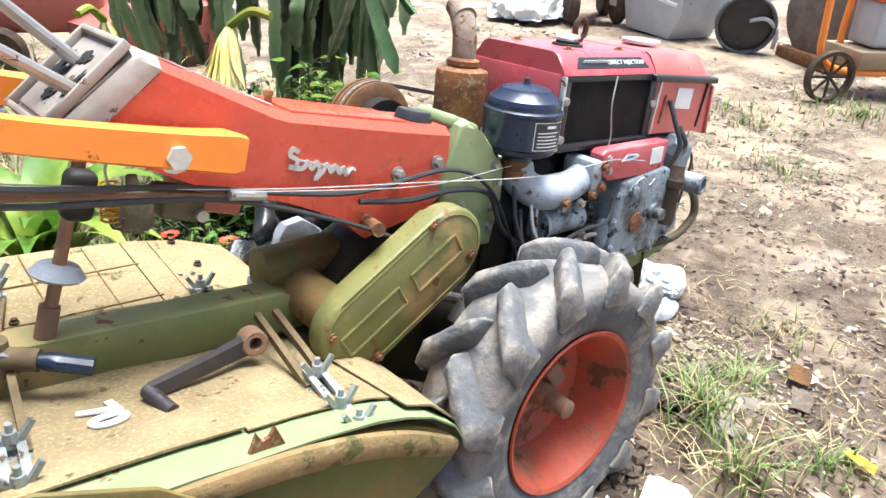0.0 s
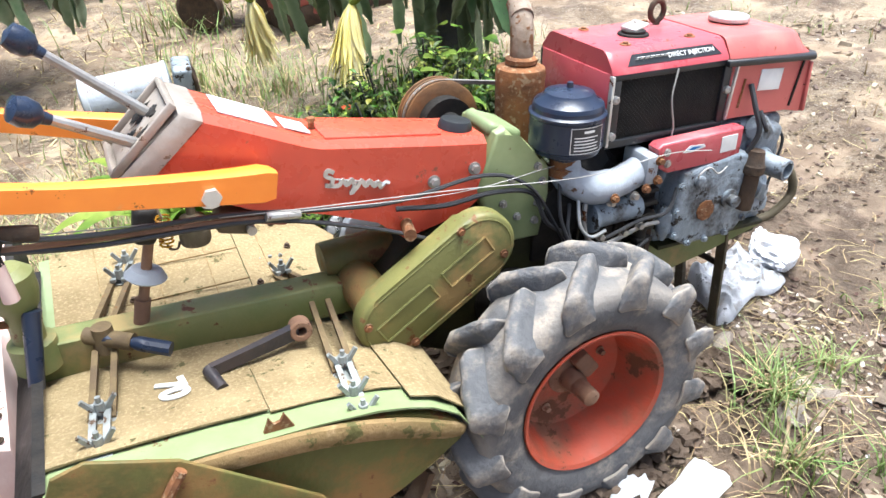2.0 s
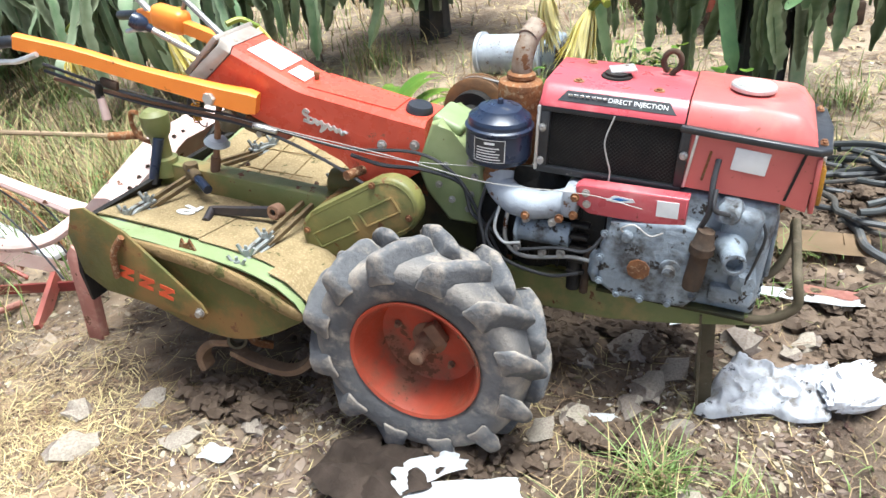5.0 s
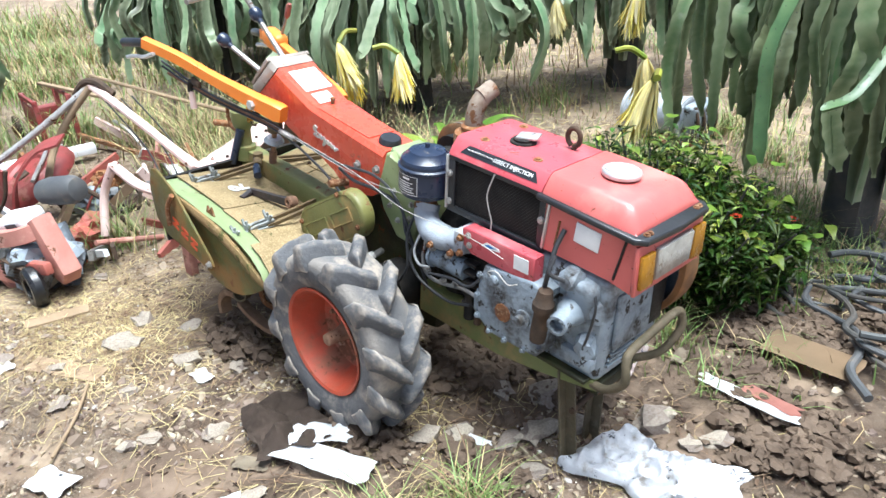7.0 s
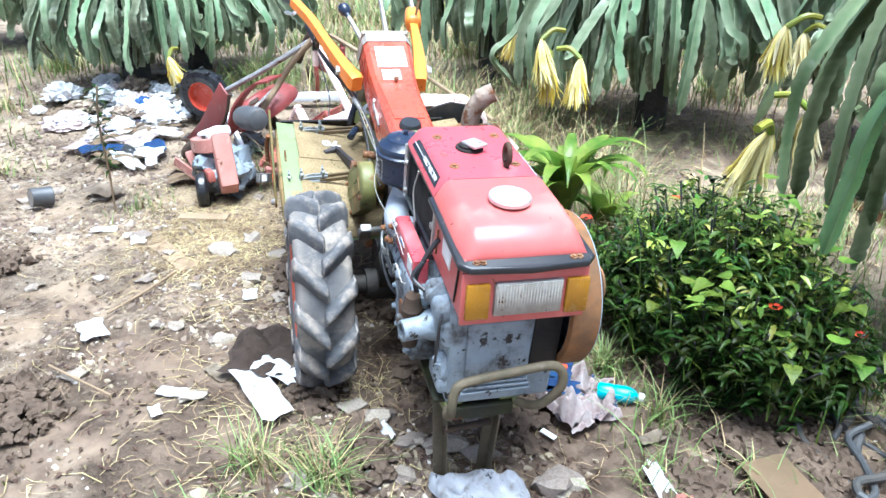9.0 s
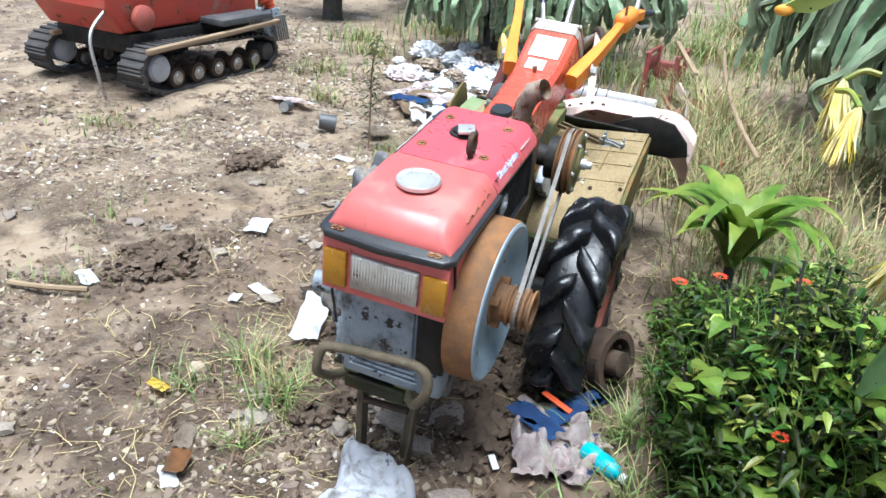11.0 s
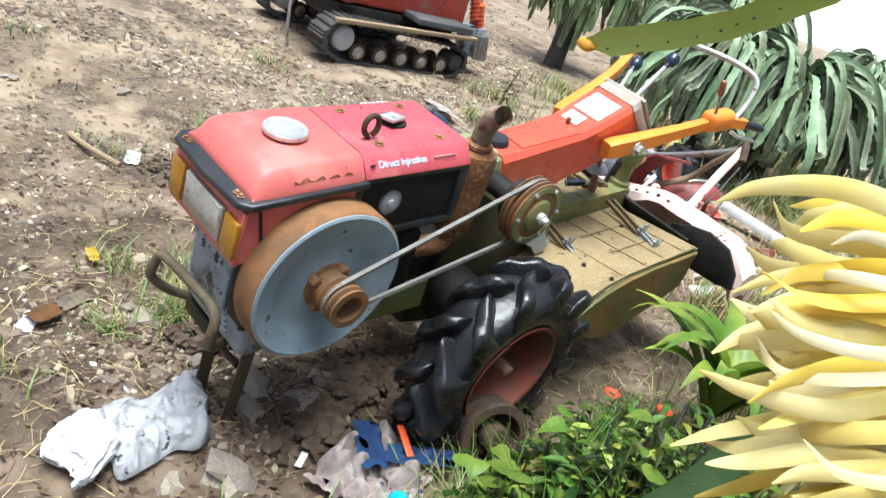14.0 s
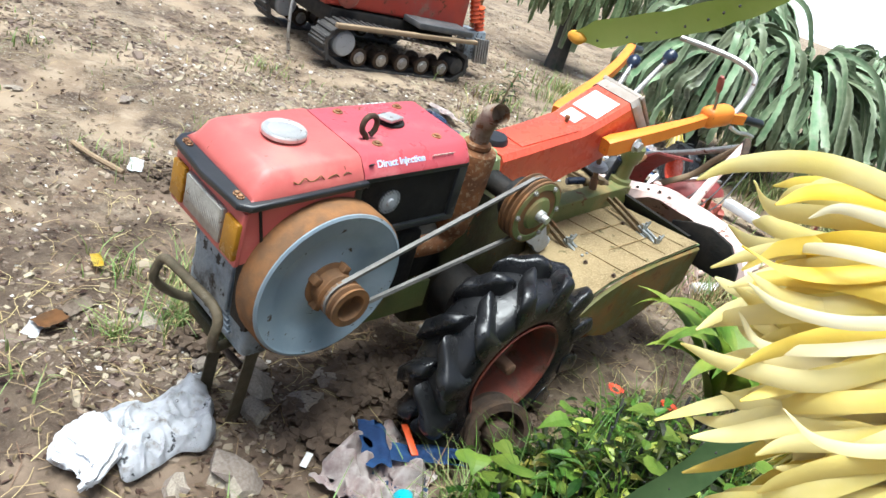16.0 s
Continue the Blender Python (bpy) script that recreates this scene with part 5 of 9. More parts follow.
    # cables along the right side
    for pts, r, mt in (([(-1.22, -0.30, 0.62), (-0.95, -0.25, 0.545), (-0.70, -0.17, 0.495), (-0.50, -0.135, 0.45), (-0.33, -0.125, 0.43), (-0.12, -0.122, 0.45), (0.00, -0.125, 0.40), (0.08, -0.13, 0.28), (0.15, -0.13, 0.16)], 0.0048, "cable"),
                       ([(-1.22, -0.30, 0.60), (-0.95, -0.24, 0.52), (-0.64, -0.16, 0.465), (-0.42, -0.14, 0.395), (-0.27, -0.145, 0.335), (-0.20, -0.12, 0.29)], 0.0048, "cable"),
                       ([(-0.33, -0.11, 0.405), (-0.22, -0.13, 0.40), (-0.10, -0.125, 0.405), (0.01, -0.12, 0.38), (0.05, -0.13, 0.30), (0.13, -0.12, 0.24)], 0.006, "cable"),
                       ([(-1.10, -0.27, 0.58), (-0.60, -0.155, 0.475), (-0.2, -0.14, 0.437), (0.10, -0.19, 0.432), (0.36, -0.178, 0.440), (0.50, -0.176, 0.425)], 0.0012, "wire"),
                       ([(-0.60, -0.155, 0.47), (-0.2, -0.14, 0.43), (0.06, -0.13, 0.443)], 0.0010, "wire"),
                       ([(-1.20, -0.29, 0.575), (-1.0, -0.25, 0.54), (-0.75, -0.18, 0.49), (-0.62, -0.15, 0.465)], 0.006, "hub_brown")):
        tpart("control_cable", tube(bm_new(), pts, r, 6), mt)
    bm = bm_new()
    tube(bm, [(-0.62, -0.16, 0.470), (-0.55, -0.145, 0.455)], 0.009, 10, 2)
    tpart("cable_ferrule", bm, "steel")
    # right-hand lever bracket hanging from the bar
    bm = bm_new()
    box(bm, (-1.02, -0.265, 0.575), (0.06, 0.016, 0.026), pose(0, 0, 0, 0, 10, 0), 0.005)
    lb = tpart("lever_bracket", bm, "rust_dark", None, "rusty lever bracket under the bar")
    bm = bm_new()
    tube(bm, [(-1.05, -0.27, 0.575), (-1.062, -0.27, 0.55), (-1.06, -0.27, 0.53)], 0.012, 10, 3)
    tpart("grip_boot", bm, "black", lb)
    bm = bm_new()
    cyl(bm, (-1.06, -0.27, 0.535), (-1.055, -0.27, 0.465), 0.011, 0.013, n=14)
    tpart("lever_grip", bm, "mach_pink", lb, "faded pink plastic grip")


def wheel(side):
    R = 0.364
    yc = side * 0.365
    root = new("drive_wheel")
    root.parent = tractor
    root["label"] = "lugged farm tyre on a chipped red steel rim"
    root.empty_display_size = 0.1
    root.matrix_basis = Matrix.Translation((0.004, yc, 0)) @ Matrix.Rotation(radians(0 if side < 0 else 180), 4, 'Z') @ Matrix.Diagonal((0.94, 1, 0.94, 1))
    # left tyre is wet; its near-black also stands in for shade
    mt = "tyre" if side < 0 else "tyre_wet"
    # carcass: outer side is -y
    bm = bm_new()
    prof = [(0.190, -0.066), (0.200, -0.078), (0.235, -0.092), (0.270, -0.094), (0.296, -0.090), (0.313, -0.076), (0.322, -0.048), (0.325, 0), (0.322, 0.048), (0.313, 0.076), (0.296, 0.090), (0.270, 0.094), (0.235, 0.092), (0.200, 0.078), (0.190, 0.066), (0.186, 0.0)]
    lathe(bm, (0, 0, 0), (0, 1, 0), prof, 72, closed=True)
    part("tyre", bm, mt, root, "grey cracked rubber tyre" if side < 0 else "wet rubber tyre, blackened to stand for shade")
    # one lug, then copies round the tyre
    meshes = []
    for half in (-1, 1):
        bm = bm_new()
        loops = []
        for s in (0, 0.2, 0.4, 0.6, 0.8, 0.93, 1.0):
            y = half * (-0.008 + 0.108 * s)
            ang = -0.34 * s ** 1.1
            top = R + (0.006 if side < 0 else 0.014) - 0.004 - 0.016 * s ** 3 - (0.026 if s == 1.0 else 0)
            base = 0.308 - 0.048 * max(0, s - 0.5) / 0.5
            wt, wb = (0.036 + 0.016 * s) * (1 if side < 0 else 1.25) / R, (0.100 + 0.030 * s) * (1 if side < 0 else 1.0) / R
            ring = []
            for rr, aa in ((base, ang - wb / 2), (base, ang + wb / 2), (top, ang + wt / 2), (top, ang - wt / 2)):
                ring.append((rr * math.sin(aa), y, rr * math.cos(aa)))
            loops.append(ring)
        rings(bm, loops)
        bmesh.ops.recalc_face_normals(bm, faces=bm.faces)
        e = [e for e in bm.edges if e.calc_face_angle(0) > 0.6]
        bmesh.ops.bevel(bm, geom=e, offset=0.013, segments=3, affect='EDGES', profile=0.5)
        bmesh.ops.subdivide_edges(bm, edges=bm.edges[:], cuts=1, use_grid_fill=True)
        for v in bm.verts:
            n = v.co.normalized()
            v.co += n * (0.010 if side < 0 else 0.018) * noise.noise(v.co * (20 if side < 0 else 16) + Vector((half * 3, 0, 0)))
        me = bpy.data.meshes.new("lug")
        bm.to_mesh(me)
        bm.free()
        me.shade_smooth()
        me.set_sharp_from_angle(angle=radians(50))
        me.materials.append(M[mt])
        meshes.append(me)
    N = 12
    for i in range(N):
        for h in (0, 1):
            ob = new("lug", meshes[h])
            ob.parent = root
            ob.matrix_basis = Matrix.Rotation(2 * math.pi * (i + 0.5 * h) / N, 4, 'Y')
    # rim
    bm = bm_new()
    lathe(bm, (0, 0, 0), (0, 1, 0), [(0.200, -0.082), (0.198, -0.087), (0.188, -0.082), (0.180, -0.060), (0.168, -0.020), (0.152, 0.030), (0.120, 0.040), (0.060, 0.034), (0.001, 0.034)], 56, cap=False)
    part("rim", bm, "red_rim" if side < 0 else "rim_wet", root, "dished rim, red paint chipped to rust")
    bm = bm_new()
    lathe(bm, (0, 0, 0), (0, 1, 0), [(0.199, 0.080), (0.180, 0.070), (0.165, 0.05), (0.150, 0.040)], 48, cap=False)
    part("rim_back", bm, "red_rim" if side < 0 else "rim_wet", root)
    bm = bm_new()
    lathe(bm, (0, 0.034, 0), (0, -1, 0), [(0.055, -0.01), (0.055, 0.004), (0.032, 0.012), (0.028, 0.045), (0.024, 0.05), (0.022, 0.100), (0.016, 0.104), (0.001, 0.104)], 24)
    box(bm, (0.03, 0.010, 0.042), (0.075, 0.03, 0.045), Matrix.Rotation(0.9, 4, 'Y'), 0.008)
    part("hub", bm, "hub_brown", root, "rusty axle hub and stub")
    for i in range(5):
        a = 2 * math.pi * i / 5 + 0.4
        part("wheel_bolt", bolt(bm_new(), (0.105 * math.cos(a), 0.036, 0.105 * math.sin(a)), (0, -1, 0), 0.008, 0.012), "hub_brown", root)


def tiller():
    # curved top plates over the rotor, in four sheets
    def topline(x):
        pts = [(-1.10, 0.200), (-1.00, 0.205), (-0.80, 0.200), (-0.60, 0.190), (-0.48, 0.175), (-0.38, 0.140), (-0.31, 0.080), (-0.285, 0.02)]
        for (a, b), (c, d) in zip(pts, pts[1:]):
            if a <= x <= c:
                return b + (d - b) * (x - a) / (c - a)
        return pts[0][1] if x < pts[0][0] else pts[-1][1]

    def dip(x, y):
        return topline(x) - 0.055 * max(0.0, 1 - abs(y + 0.03) / 0.40) * min(1.0, max(0.0, (-0.30 - x) / 0.15))

    def sheet(name, x0, x1, y0, y1, lift, mat_name, label, thick=0.004, nx=14):
        bm = bm_new()
        xs = [x0 + (x1 - x0) * i / nx for i in range(nx + 1)]
        rows = []
        for x in xs:
            z, zz = dip(x, y0) + lift, dip(x, y1) + lift
            rows.append([(x, y0, z - thick), (x, y1, zz - thick), (x, y1, zz + 0.003 * noise.noise(Vector((x * 9, y1 * 9, 0)))), (x, y0, z + 0.003 * noise.noise(Vector((x * 9, y0 * 9, 0))))])
        rings(bm, rows)
        return tpart(name, bm, mat_name, None, label, 40)
    sheet("tiller_deck", -1.075, -0.287, -0.452, -0.03, -0.004, "green_pale", "pale green tiller deck plate")
    sheet("tiller_deck", -1.075, -0.287, -0.03, 0.385, -0.006, "green_pale", "pale green tiller deck plate")
    sheet("deck_sheet", -1.085, -0.70, -0.375, -0.055, 0.004, "plate", "mud-coloured sheet cover")
    sheet("deck_sheet", -0.698, -0.44, -0.382, -0.055, 0.002, "plate", "mud-coloured sheet cover")
    sheet("deck_sheet", -0.438, -0.288, -0.425, -0.02, 0.006, "plate", "mud-coloured curved front cover")
    sheet("deck_sheet", -1.05, -0.62, -0.005, 0.385, 0.004, "plate", "mud-coloured sheet cover")
    sheet("deck_sheet", -0.618, -0.288, -0.005, 0.385, 0.006, "plate", "mud-coloured sheet cover")
    # centre beam
    bm = bm_new()
    prism(bm, [(-1.10, 0.14), (-1.10, 0.232), (-1.06, 0.236), (-0.47, 0.226), (-0.435, 0.214), (-0.41, 0.14)], -0.066, 0.002, 'y', 0.006)
    tpart("centre_beam", bm, "green", None, "olive box beam along the tiller")
    # side guards
    side = [(-1.06, 0.19), (-0.75, 0.186)] + [(p.x, p.y) for p in spline([(-0.60, 0.176, 0), (-0.48, 0.150, 0), (-0.38, 0.108, 0), (-0.325, 0.055, 0), (-0.36, 0.020, 0), (-0.46, -0.045, 0), (-0.56, -0.082, 0), (-0.68, -0.085, 0), (-0.80, -0.055, 0)], 3)] + [(-1.06, 0.02)]
    for y0, y1 in ((-0.448, -0.430), (0.385, 0.400)):
        bm = bm_new()
        prism(bm, side, y0, y1, 'y', 0.006)
        tpart("side_guard", bm, "green_guard", None, "olive side guard streaked with mud")
    # rounded brown roll along the guard's upper edge
    bm = bm_new()
    roll = spline([(-1.03, -0.452, 0.172), (-0.80, -0.454, 0.172), (-0.62, -0.456, 0.158), (-0.48, -0.456, 0.124), (-0.38, -0.452, 0.078), (-0.330, -0.442, 0.050)], 6)
    sweep(bm, roll, [(0.013 * math.cos(a), 0.024 * math.sin(a)) for a in [2 * math.pi * i / 12 for i in range(12)]], [0.55 + 0.45 * math.sin(math.pi * i / (len(roll) - 1)) ** 0.5 for i in range(len(roll))], up=(0, 1, 0))
    tpart("guard_roll", bm, "brown_guard")
    # outer swinging plate with the red stencil
    bm = bm_new()
    prism(bm, [(-1.085, 0.180), (-1.050, 0.268), (-1.000, 0.282), (-0.866, 0.231), (-0.640, 0.045), (-0.622, 0.015), (-0.640, -0.012), (-0.680, -0.012), (-0.985, 0.005), (-1.060, 0.050)], -0.486, -0.476, 'y', 0.004)
    op = tpart("outer_plate", bm, "green_guard", None, "dark olive swinging side plate with red stencil")
    for k in range(3):
        bm = bm_new()
        x = -0.888 + k * 0.068
        z = 0.092 - k * 0.017
        for dx, dz, sx, sz, r in ((0.004, 0.013, 0.050, 0.013, 12), (0.0, 0.0, 0.046, 0.013, -24), (-0.006, -0.015, 0.050, 0.013, 12)):
            box(bm, (x + dx, -0.4868 - 0.0002 * dz / 0.013, z + dz), (sx, 0.0015, sz), pose(0, 0, 0, 0, r, 0))
        tpart("stencil_mark", bm, "red_ink", op)
    bm = bm_new()
    tube(bm, [(-0.868, -0.495, 0.22), (-0.905, -0.502, 0.16), (-0.915, -0.500, 0.08)], 0.010, 8)
    tpart("plate_handle", bm, "rust", op)
    tpart("plate_bolt", bolt(bm_new(), (-0.645, -0.486, 0.015), (0, -1, 0), 0.010, 0.012), "steel", op)
    # chain case
    bm = bm_new()
    prism(bm, stadium(-0.375, 0.175, -0.165, 0.312, 0.086, 14), -0.205, -0.150, 'y', 0.012, 3)
    cc = tpart("chain_case", bm, "green_case", None, "olive oval chain case with pressed panel")
    bm = bm_new()
    ux, uz = math.cos(0.578), math.sin(0.578)
    for a0, a1 in ((-0.075, 0.075), (0.110, 0.235)):
        # rectangular pressings, end to end
        pts = [Vector((-0.345 + a * ux - b * uz, -0.2055, 0.195 + a * uz + b * ux)) for a, b in ((a0, -0.022), (a1, -0.022), (a1, 0.024), (a0, 0.024), (a0, -0.022))]
        for p, q in zip(pts, pts[1:]):
            cyl(bm, p, q, 0.0036, n=6)
    loop = [Vector((x, -0.2035, z)) for x, z in stadium(-0.372, 0.178, -0.168, 0.310, 0.076, 12)]
    sweep(bm, loop + [loop[0]], disc(0.003, 6))
    tpart("pressed_rib", bm, "green_case", cc)
    for x, z in ((-0.44, 0.185), (-0.33, 0.115), (-0.11, 0.29), (-0.22, 0.37)):
        tpart("case_bolt", bolt(bm_new(), (x, -0.205, z), (0, -1, 0), 0.007, 0.006), "rust", cc)
    # link tube from gearbox to tiller, and support arms
    bm = bm_new()
    cyl(bm, (-0.40, -0.16, 0.20), (-0.40, 0.10, 0.20), 0.05, n=20)
    cyl(bm, (-0.47, 0.02, 0.24), (-0.30, 0.02, 0.25), 0.045, n=18)
    tpart("tiller_neck", bm, "green_guard", None, "rust-stained olive cast tiller neck")
    bm = bm_new()
    prism(bm, [(p.x, p.y) for p in spline([(-0.33, 0.305, 0), (-0.268, 0.257, 0), (-0.305, 0.207, 0), (-0.368, 0.172, 0), (-0.395, 0.137, 0), (-0.439, 0.150, 0), (-0.446, 0.188, 0), (-0.399, 0.211, 0), (-0.39, 0.255, 0), (-0.371, 0.297, 0)], 3)], 0.09, 0.12, 'y', 0.008)
    tpart("lift_bracket", bm, "elbow_grey", None, "pale grey wavy cast bracket")
    bm = bm_new()
    prism(bm, [(-0.40, 0.15), (-0.27, 0.262), (-0.25, 0.20), (-0.31, 0.15)], 0.05, 0.06, 'y', 0.003)
    tpart("gusset_plate", bm, "green_dark", None, "dark green gusset plate")
    bm = bm_new()
    cyl(bm, (-0.115, -0.10, 0.16), (-0.075, -0.215, 0.175), 0.012, n=10)
    box(bm, (-0.09, -0.19, 0.16), (0.03, 0.04, 0.09), pose(0, 0, 0, 0, 35, 0), 0.006)
    tpart("shift_arm", bm, "steel", None, "dull steel selector arm")
    # crank handle on the deck
    bm = bm_new()
    sweep(bm, [(-0.585, -0.158, 0.192), (-0.66, -0.180, 0.190), (-0.775, -0.211, 0.187)], [(-0.014, -0.008), (0.014, -0.008), (0.014, 0.008), (-0.014, 0.008)], [1.2, 1, 0.9], up=(0, 0, 1))
    ch = tpart("crank_handle", bm, "forged", None, "dark forged crank handle lying on the deck")
    tpart("peg", lathe(bm_new(), (-0.779, -0.204, 0.189), (0.016, -0.058, -0.012), [(0.010, 0), (0.013, 0.004), (0.012, 0.05), (0.013, 0.064), (0.001, 0.066)], 14), "forged", ch)
    tpart("boss", lathe(bm_new(), (-0.575, -0.140, 0.194), (-0.1, -1, 0.12), [(0.020, 0), (0.024, 0.004), (0.024, 0.034), (0.021, 0.037), (0.012, 0.037), (0.011, 0.006), (0.001, 0.005)], 20), "hub_brown", ch)
    # clamp straps with wing nuts
    def strap(p, q, lab="rusty hold-down strap"):
        p, q = Vector(p), Vector(q)
        d = (q - p).normalized()
        bm = bm_new()
        for o in (-0.018, 0.018):
            w = d.cross(Vector((0, 0, 1))).normalized() * o
            sweep(bm, [p + w, q + w], [(-0.007, -0.006), (0.007, -0.006), (0.007, 0.006), (-0.007, 0.006)], up=(0, 0, 1))
        st = tpart("hold_down_strap", bm, "strap", None, lab)
        bm = bm_new()
        e = q + d * 0.01
        box(bm, e, (0.05, 0.065, 0.006), Matrix.Rotation(math.atan2(d.y, d.x) + math.pi / 2, 4, 'Z'), 0.003)
        tpart("strap_foot", bm, "galv", st)
        # long toggle clamp with two wing nuts, ending in a hook
        bm = bm_new()
        f = q + d * 0.10
        for o in (-0.012, 0.012):
            w = d.cross(Vector((0, 0, 1))).normalized() * o
            sweep(bm, [q - d * 0.03 + w + Vector((0, 0, 0.012)), q + d * 0.04 + w + Vector((0, 0, 0.016)), f + w + Vector((0, 0, 0.008))], [(-0.004, -0.006), (0.004, -0.006), (0.004, 0.006), (-0.004, 0.006)], up=(0, 0, 1))
        cyl(bm, f + Vector((-0.022, 0, 0.008)), f + Vector((0.022, 0, 0.008)), 0.007, n=10)
        tpart("toggle_clamp", bm, "galv", st, "galvanised toggle clamp")
        for c in (q - d * 0.01, q + d * 0.075):
            wing_nut(c + Vector((0, 0, 0.012)), st)

    def wing_nut(c, parent, mt="galv"):
        bm = bm_new()
        c = Vector(c)
        cyl(bm, c, c + Vector((0, 0, 0.022)), 0.011, 0.009, n=10)
        for s in (-1, 1):
            prism(bm, [(c.x + s * 0.006, c.z + 0.006), (c.x + s * 0.026, c.z + 0.034), (c.x + s * 0.032, c.z + 0.030), (c.x + s * 0.014, c.z + 0.002)][::s], c.y - 0.004, c.y + 0.004, 'y')
        cyl(bm, c, c + Vector((0, 0, 0.034)), 0.005, n=8)
        tpart("wing_nut", bm, mt, parent)

    strap((-0.955, -0.080, 0.205), (-0.978, -0.272, 0.186))
    strap((-0.510, -0.085, 0.200), (-0.530, -0.305, 0.168))
    strap((-0.955, 0.010, 0.205), (-0.90, 0.23, 0.186))
    strap((-0.525, 0.015, 0.195), (-0.54, 0.150, 0.150))
    wing_nut((-0.535, -0.428, 0.160), tractor)
    bm = bm_new()
    prism(bm, [(-0.725, 0.184), (-0.712, 0.218), (-0.704, 0.204), (-0.692, 0.206), (-0.684, 0.221), (-0.667, 0.186)], -0.436, -0.429, 'y')
    tpart("rusty_wing_bolt", bm, "rust", None, "rusty wing bolt")
    # number label
    letters("70", 0.076, pose(-0.853, -0.228, 0.1815, -7.8, 0, 0) @ pose(0, 0, 0, 0, 0, -84), "sticker", tractor, "number_stencil", 0.0015, 0.003)
    # depth-adjust post with swivel handles
    bm = bm_new()
    cyl(bm, (-0.882, -0.045, 0.21), (-0.795, -0.05, 0.56), 0.0105, n=12)
    cyl(bm, (-0.882, -0.045, 0.21), (-0.865, -0.046, 0.285), 0.016, n=14)
    dp = tpart("depth_post", bm, "hub_brown", None, "upright rusty depth-adjust post")
    bm = bm_new()
    lathe(bm, (-0.852, -0.047, 0.330), (0.25, 0, 1), [(0.035, 0), (0.042, 0.006), (0.030, 0.022), (0.018, 0.024)], 18)
    tpart("post_collar", bm, "elbow_grey", dp)
    bm = bm_new()
    cyl(bm, (-0.952, -0.068, 0.20), (-0.952, -0.068, 0.256), 0.024, 0.020, n=16)
    cyl(bm, (-0.985, -0.05, 0.232), (-0.90, -0.105, 0.226), 0.018, n=12)
    cp = tpart("clamp_socket", bm, "strap", None, "brass-brown clamp socket")
    bm = bm_new()
    sweep(bm, spline([(-0.952, -0.08, 0.236), (-0.89, -0.115, 0.226), (-0.835, -0.145, 0.215)], 4), disc(0.014, 10), [0.7] * 4 + [1.1] * 5)
    tpart("clamp_lever", bm, "navy", cp, "dark blue clamp lever")
    # rear post with crank
    bm = bm_new()
    lathe(bm, (-1.075, -0.05, 0.19), (-0.05, 0, 1), [(0.045, 0), (0.045, 0.06), (0.030, 0.065), (0.030, 0.13), (0.040, 0.145), (0.046, 0.17), (0.046, 0.21), (0.030, 0.225)], 18)
    rp = tpart("rear_post", bm, "green", None, "olive rear hitch post with cap")
    bm = bm_new()
    tube(bm, [(-1.10, -0.06, 0.30), (-1.15, -0.065, 0.315), (-1.165, -0.07, 0.36), (-1.160, -0.07, 0.40), (-1.135, -0.07, 0.405)], 0.008, 8)
    cyl(bm, (-1.155, -0.05, 0.318), (-1.26, -0.085, 0.308), 0.014, n=12)
    tpart("rear_crank", bm, "rust", rp, "rusty rear crank with roller grip")
    bm = bm_new()
    cyl(bm, (-1.06, -0.075, 0.33), (-1.085, -0.115, 0.18), 0.018, 0.015, n=12)
    tpart("hydraulic_rod", bm, "navy", rp)
    # rear rubber flap and curved rear cover
    bm = bm_new()
    prism(bm, [(-1.09, 0.20), (-1.13, 0.14), (-1.15, 0.00), (-1.13, -0.10), (-1.12, -0.10), (-1.135, 0.00), (-1.115, 0.13), (-1.07, 0.20)], -0.43, 0.33, 'y')
    tpart("rear_flap", bm, "black", None, "black rubber rear flap")
    bm = bm_new()
    loops = []
    for i in range(17):
        y = -0.22 + 0.80 * i / 16
        sag = 0.09 * max(0, (y - 0.45) / 0.13) ** 2 + 0.36 * max(0, 0.10 - y) + 0.006 * noise.noise(Vector((y * 9, 0, 2)))
        arc = [(-1.14, 0.250), (-1.19, 0.268), (-1.25, 0.258), (-1.31, 0.205), (-1.35, 0.11), (-1.37, 0.0)]
        out = [(x, y, z - sag) for x, z in arc]
        loops.append(out + [(x + 0.012, y, z - 0.012 - sag) for x, y, z in out[::-1]])
    rings(bm, loops)
    rc = tpart("rear_cover", bm, "mach_pink", None, "pinkish-white curved rear levelling cover")
    bm = bm_new()
    prism(bm, [(0.22, 0.200), (0.30, 0.240), (0.38, 0.262), (0.48, 0.245), (0.55, 0.17), (0.565, 0.11), (0.50, 0.09), (0.34, 0.08), (0.24, 0.12)], -1.135, -1.115, 'x', 0.005)
    tpart("cover_cheek", bm, "black", rc, "black rubber front cheek")
    for i in range(8):
        y = -0.20 + i * 0.05
        tpart("cover_rivet", bolt(bm_new(), (-1.155, y, 0.254 - 0.36 * max(0, 0.10 - y)), (-0.3, 0, 1), 0.006, 0.005), "rust_dark", rc)
    # seams, bolts and grime over the deck sheets
    for x in (-0.95, -0.82, -0.70, -0.56):
        tpart("deck_seam", box(bm_new(), (x, 0.19, dip(x, 0.19) + 0.0058), (0.002, 0.376, 0.0025), pose(0, 0, 0, 7.8, 0, 0)), "brown_guard", None)
    for y in (0.13, 0.26):
        tpart("deck_seam", box(bm_new(), (-0.83, y, dip(-0.83, y) + 0.0055), (0.42, 0.003, 0.003), pose(0, 0, 0, 0, -0.8, 0)), "brown_guard", None)
    rng = random.Random(15)
